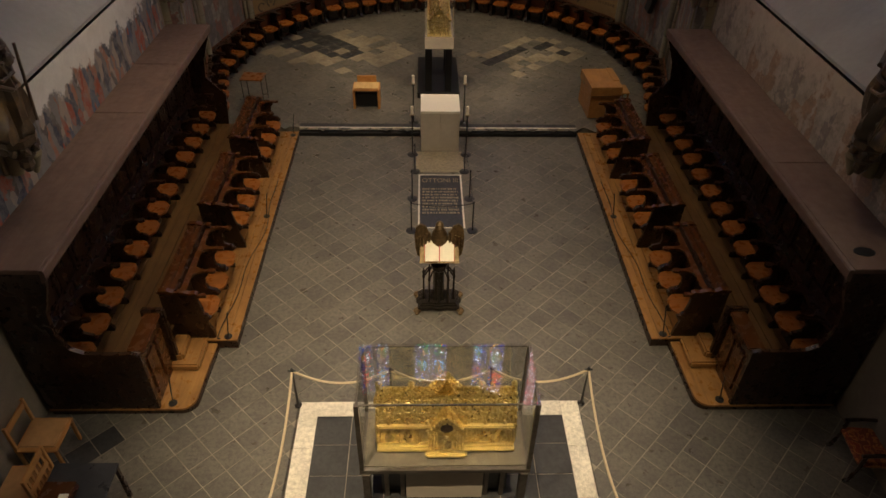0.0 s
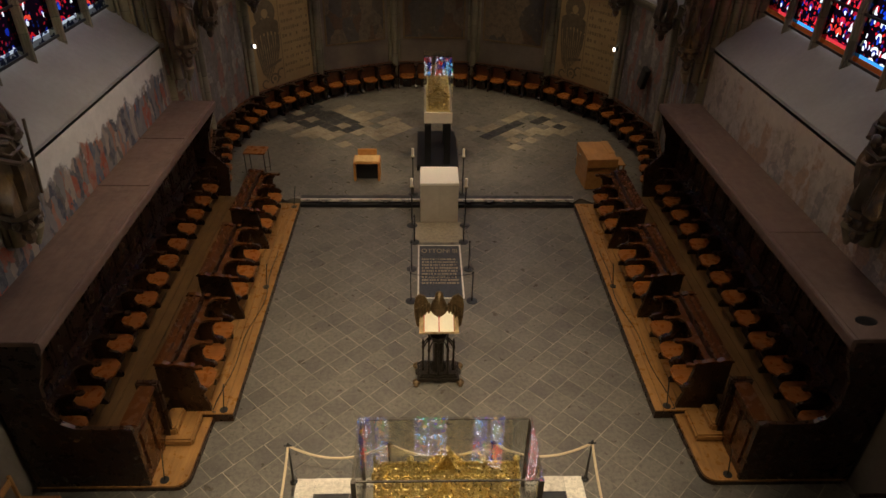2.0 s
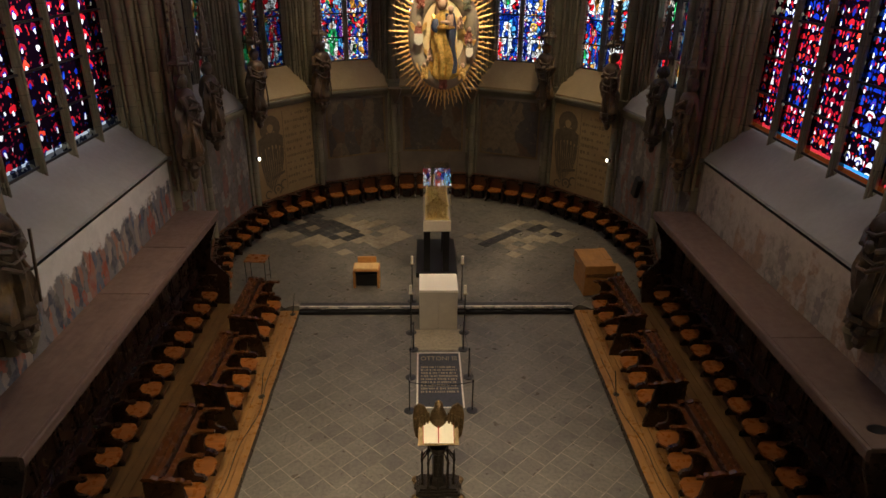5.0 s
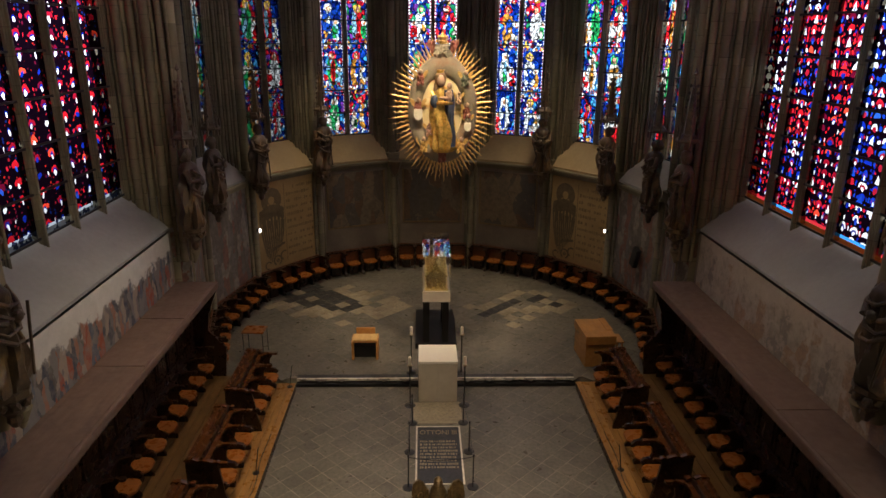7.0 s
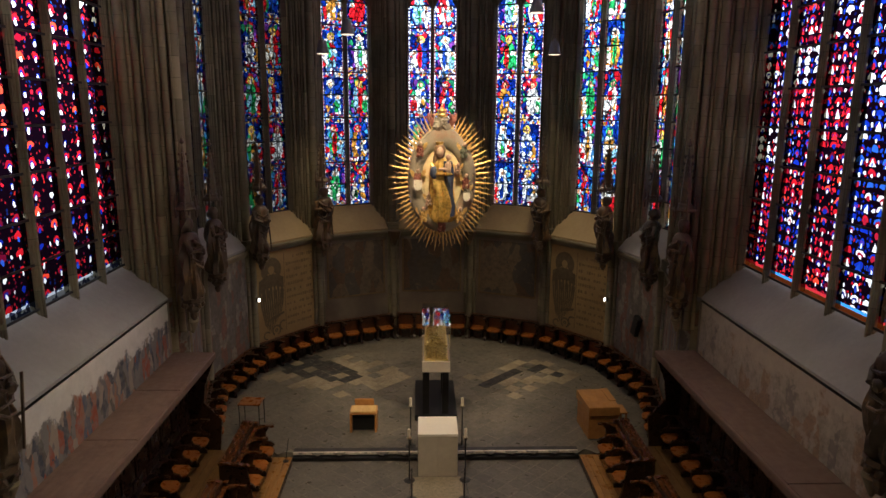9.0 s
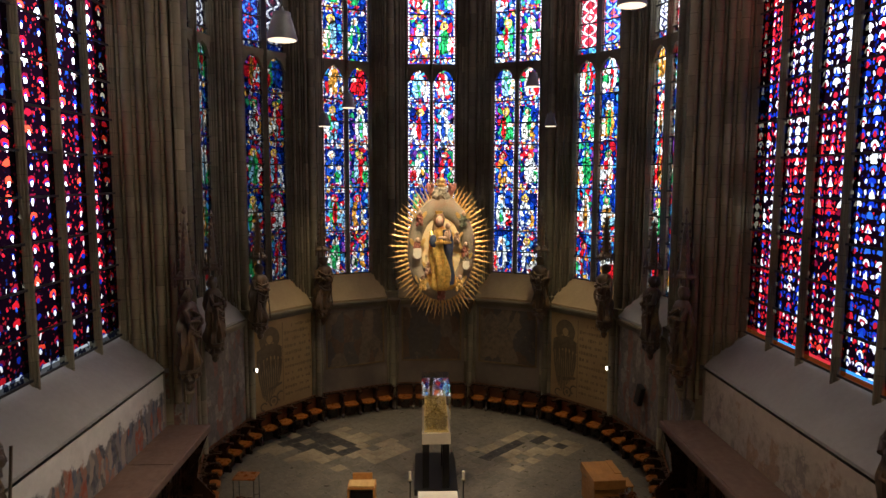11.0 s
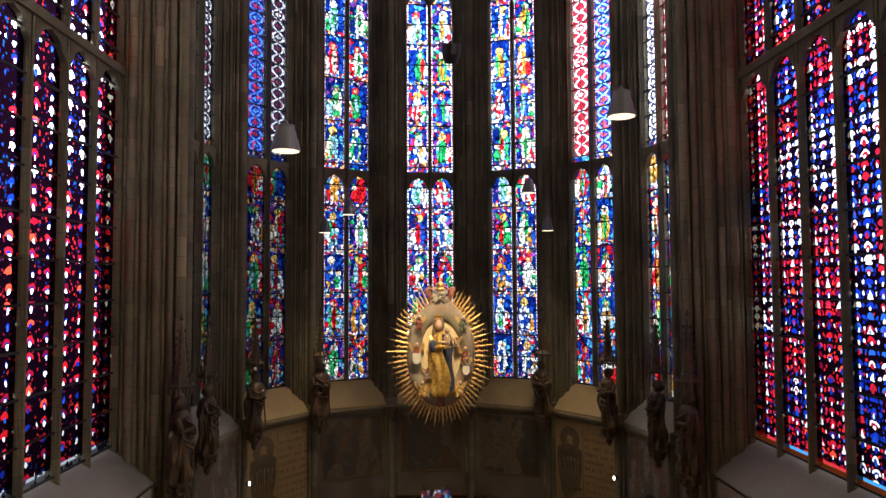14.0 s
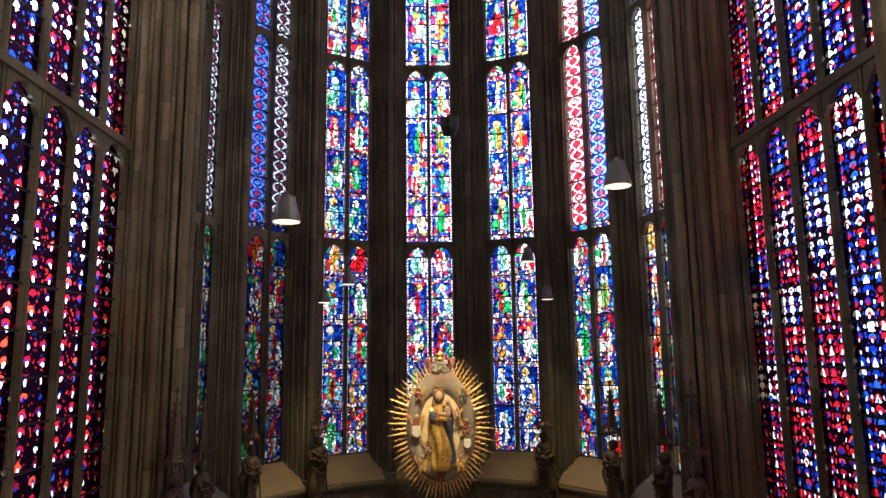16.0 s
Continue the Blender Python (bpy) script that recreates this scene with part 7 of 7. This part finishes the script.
for i in range(4):
    w = (2.19 + 1.68) / 4
    bm = bmesh.new()
    box(bm, -1.68 + i * w + 0.004, -1.68 + (i + 1) * w - 0.004, 6.56, 6.84, -0.02, 0.008, 0.002)
    part("marble_strip", bm, M_STRIP, field)
bm = bmesh.new()
box(bm, -1.68, 2.19, 3.4, 6.56, -0.02, 0.001)
part("joint_bed", bm, M_JOINT, field)
for i in range(7):
    for j in range(6):
        w, d = 3.87 / 7, 3.16 / 6
        bm = bmesh.new()
        box(bm, -1.68 + i * w + 0.006, -1.68 + (i + 1) * w - 0.006, 3.4 + j * d + 0.006, 3.4 + (j + 1) * d - 0.006, -0.01, 0.007)
        part("slab", bm, M_TILE_DARK, field)

# ---------------------------------------------------------------- floor slabs, laid diagonally
TILE = 0.385


def slab_mesh(size):
    me = bpy.data.meshes.new("slab")
    g = bmesh.new()
    h = size / 2 - 0.0065
    box(g, -h, h, -h, h, -0.012, 0.0)
    for v in g.verts:
        if v.co.z > -0.001:
            v.co.x *= 0.992
            v.co.y *= 0.992
    bmesh.ops.recalc_face_normals(g, faces=g.faces)
    g.to_mesh(me)
    g.free()
    return me


def lay(x0, x1, y0, y1, size, angle, inside, z, near, owner, pick, rest_name):
    meshes = {}
    rng = random.Random(21)
    rest = {}
    c, s = math.cos(radians(angle)), math.sin(radians(angle))
    n = int(max(x1 - x0, y1 - y0) / size) + 4
    cx, cy = (x0 + x1) / 2, (y0 + y1) / 2
    count = 0
    for j in range(-n, n):
        shift = size * (0.0 if rng.random() < 0.6 else rng.uniform(0.3, 0.7))
        for i in range(-n, n):
            a, b = i * size + shift, j * size
            x, y = cx + a * c - b * s, cy + a * s + b * c
            if not (x0 < x < x1 and y0 < y < y1) or not inside(x, y):
                continue
            m = pick(x, y, rng)
            at = pose(x, y, z + rng.uniform(-0.002, 0.0015), rng.uniform(-0.25, 0.25), rng.uniform(-0.25, 0.25), angle)
            if near(x, y) and count < 300:
                if m.name not in meshes:
                    meshes[m.name] = slab_mesh(size)
                    meshes[m.name].materials.append(m)
                o = new("slab", meshes[m.name])
                o.parent = owner
                o.matrix_basis = at
                count += 1
            else:
                rest.setdefault(m.name, (m, []))[1].append(at)
    for m, ats in rest.values():
        verts, faces = [], []
        h = size / 2 - 0.0065
        for at in ats:
            k = len(verts)
            for q in ((-h, -h, -0.012), (h, -h, -0.012), (h, h, -0.012), (-h, h, -0.012), (-h * 0.992, -h * 0.992, 0), (h * 0.992, -h * 0.992, 0), (h * 0.992, h * 0.992, 0), (-h * 0.992, h * 0.992, 0)):
                verts.append(tuple(at @ Vector(q)))
            faces += [(k + 4, k + 5, k + 6, k + 7), (k, k + 1, k + 5, k + 4), (k + 1, k + 2, k + 6, k + 5), (k + 2, k + 3, k + 7, k + 6), (k + 3, k, k + 4, k + 7)]
        me = bpy.data.meshes.new(rest_name)
        me.from_pydata(verts, [], faces)
        me.materials.append(m)
        o = new(rest_name, me)
        o.parent = owner
        tagged(o, kind="stuff")


def nave_inside(x, y):
    return not (-1.8 < x < 2.3 and 3.5 < y < 6.7)


def nave_pick(x, y, rng):
    if -5.4 < x < -4.3 and 5.5 < y < 6.6 and rng.random() < 0.6:
        return M_TILE_DARK
    return M_TILE_REST if not (6.85 < y < 11.6 and -3.3 < x < 4.05) else M_TILE


lay(AX - 6.4, AX + 6.4, -5.9, 15.5, TILE, 45, nave_inside, 0.0, lambda x, y: 6.85 < y < 11.6 and -3.3 < x < 4.05, floor, nave_pick, "slabs")


def apse_inside(x, y):
    return y > 15.62 and math.hypot(x - AX, y - APY) < 6.4 or (15.62 < y < 18.2 and abs(x - AX) < 6.3)


def in_strip(x, y, xa, ya, xb, yb, w):
    dx, dy = xb - xa, yb - ya
    ln = math.hypot(dx, dy)
    t = ((x - xa) * dx + (y - ya) * dy) / ln
    return 0 < t < ln and abs((x - xa) * dy - (y - ya) * dx) / ln < w


def apse_pick(x, y, rng):
    near = 17 < y < 23
    if in_strip(x, y, -2.4, 20.45, -4.3, 21.75, 0.72) or in_strip(x, y, -1.35, 19.8, -2.4, 20.45, 0.3):
        return M_TILE_DARK if rng.random() < 0.8 else M_TILE_PALE_LIT
    # pale slabs laid thickly here also paint the pool of light
    if in_strip(x, y, -0.7, 19.9, -3.2, 21.9, 0.85) or in_strip(x, y, -2.2, 19.3, -5.0, 20.6, 0.5):
        return M_TILE_PALE_LIT if rng.random() < 0.6 else M_TILE
    if in_strip(x, y, 1.8, 19.75, 3.3, 21.0, 0.2) or in_strip(x, y, 3.6, 20.9, 4.1, 21.25, 0.26) or in_strip(x, y, 4.15, 20.35, 4.6, 20.65, 0.22):
        return M_TILE_DARK
    # same painted light pool among the pale slabs, south side
    if in_strip(x, y, 2.0, 19.5, 4.6, 21.3, 1.0):
        return M_TILE_PALE_LIT if rng.random() < 0.55 else M_TILE
    return M_TILE if near else M_TILE_REST


lay(AX - 6.6, AX + 6.6, 15.55, 25.0, TILE, 45, apse_inside, 0.172, lambda x, y: 17.0 < y < 23.0 and abs(x - AX) < 4.6, apse_floor, apse_pick, "slabs")
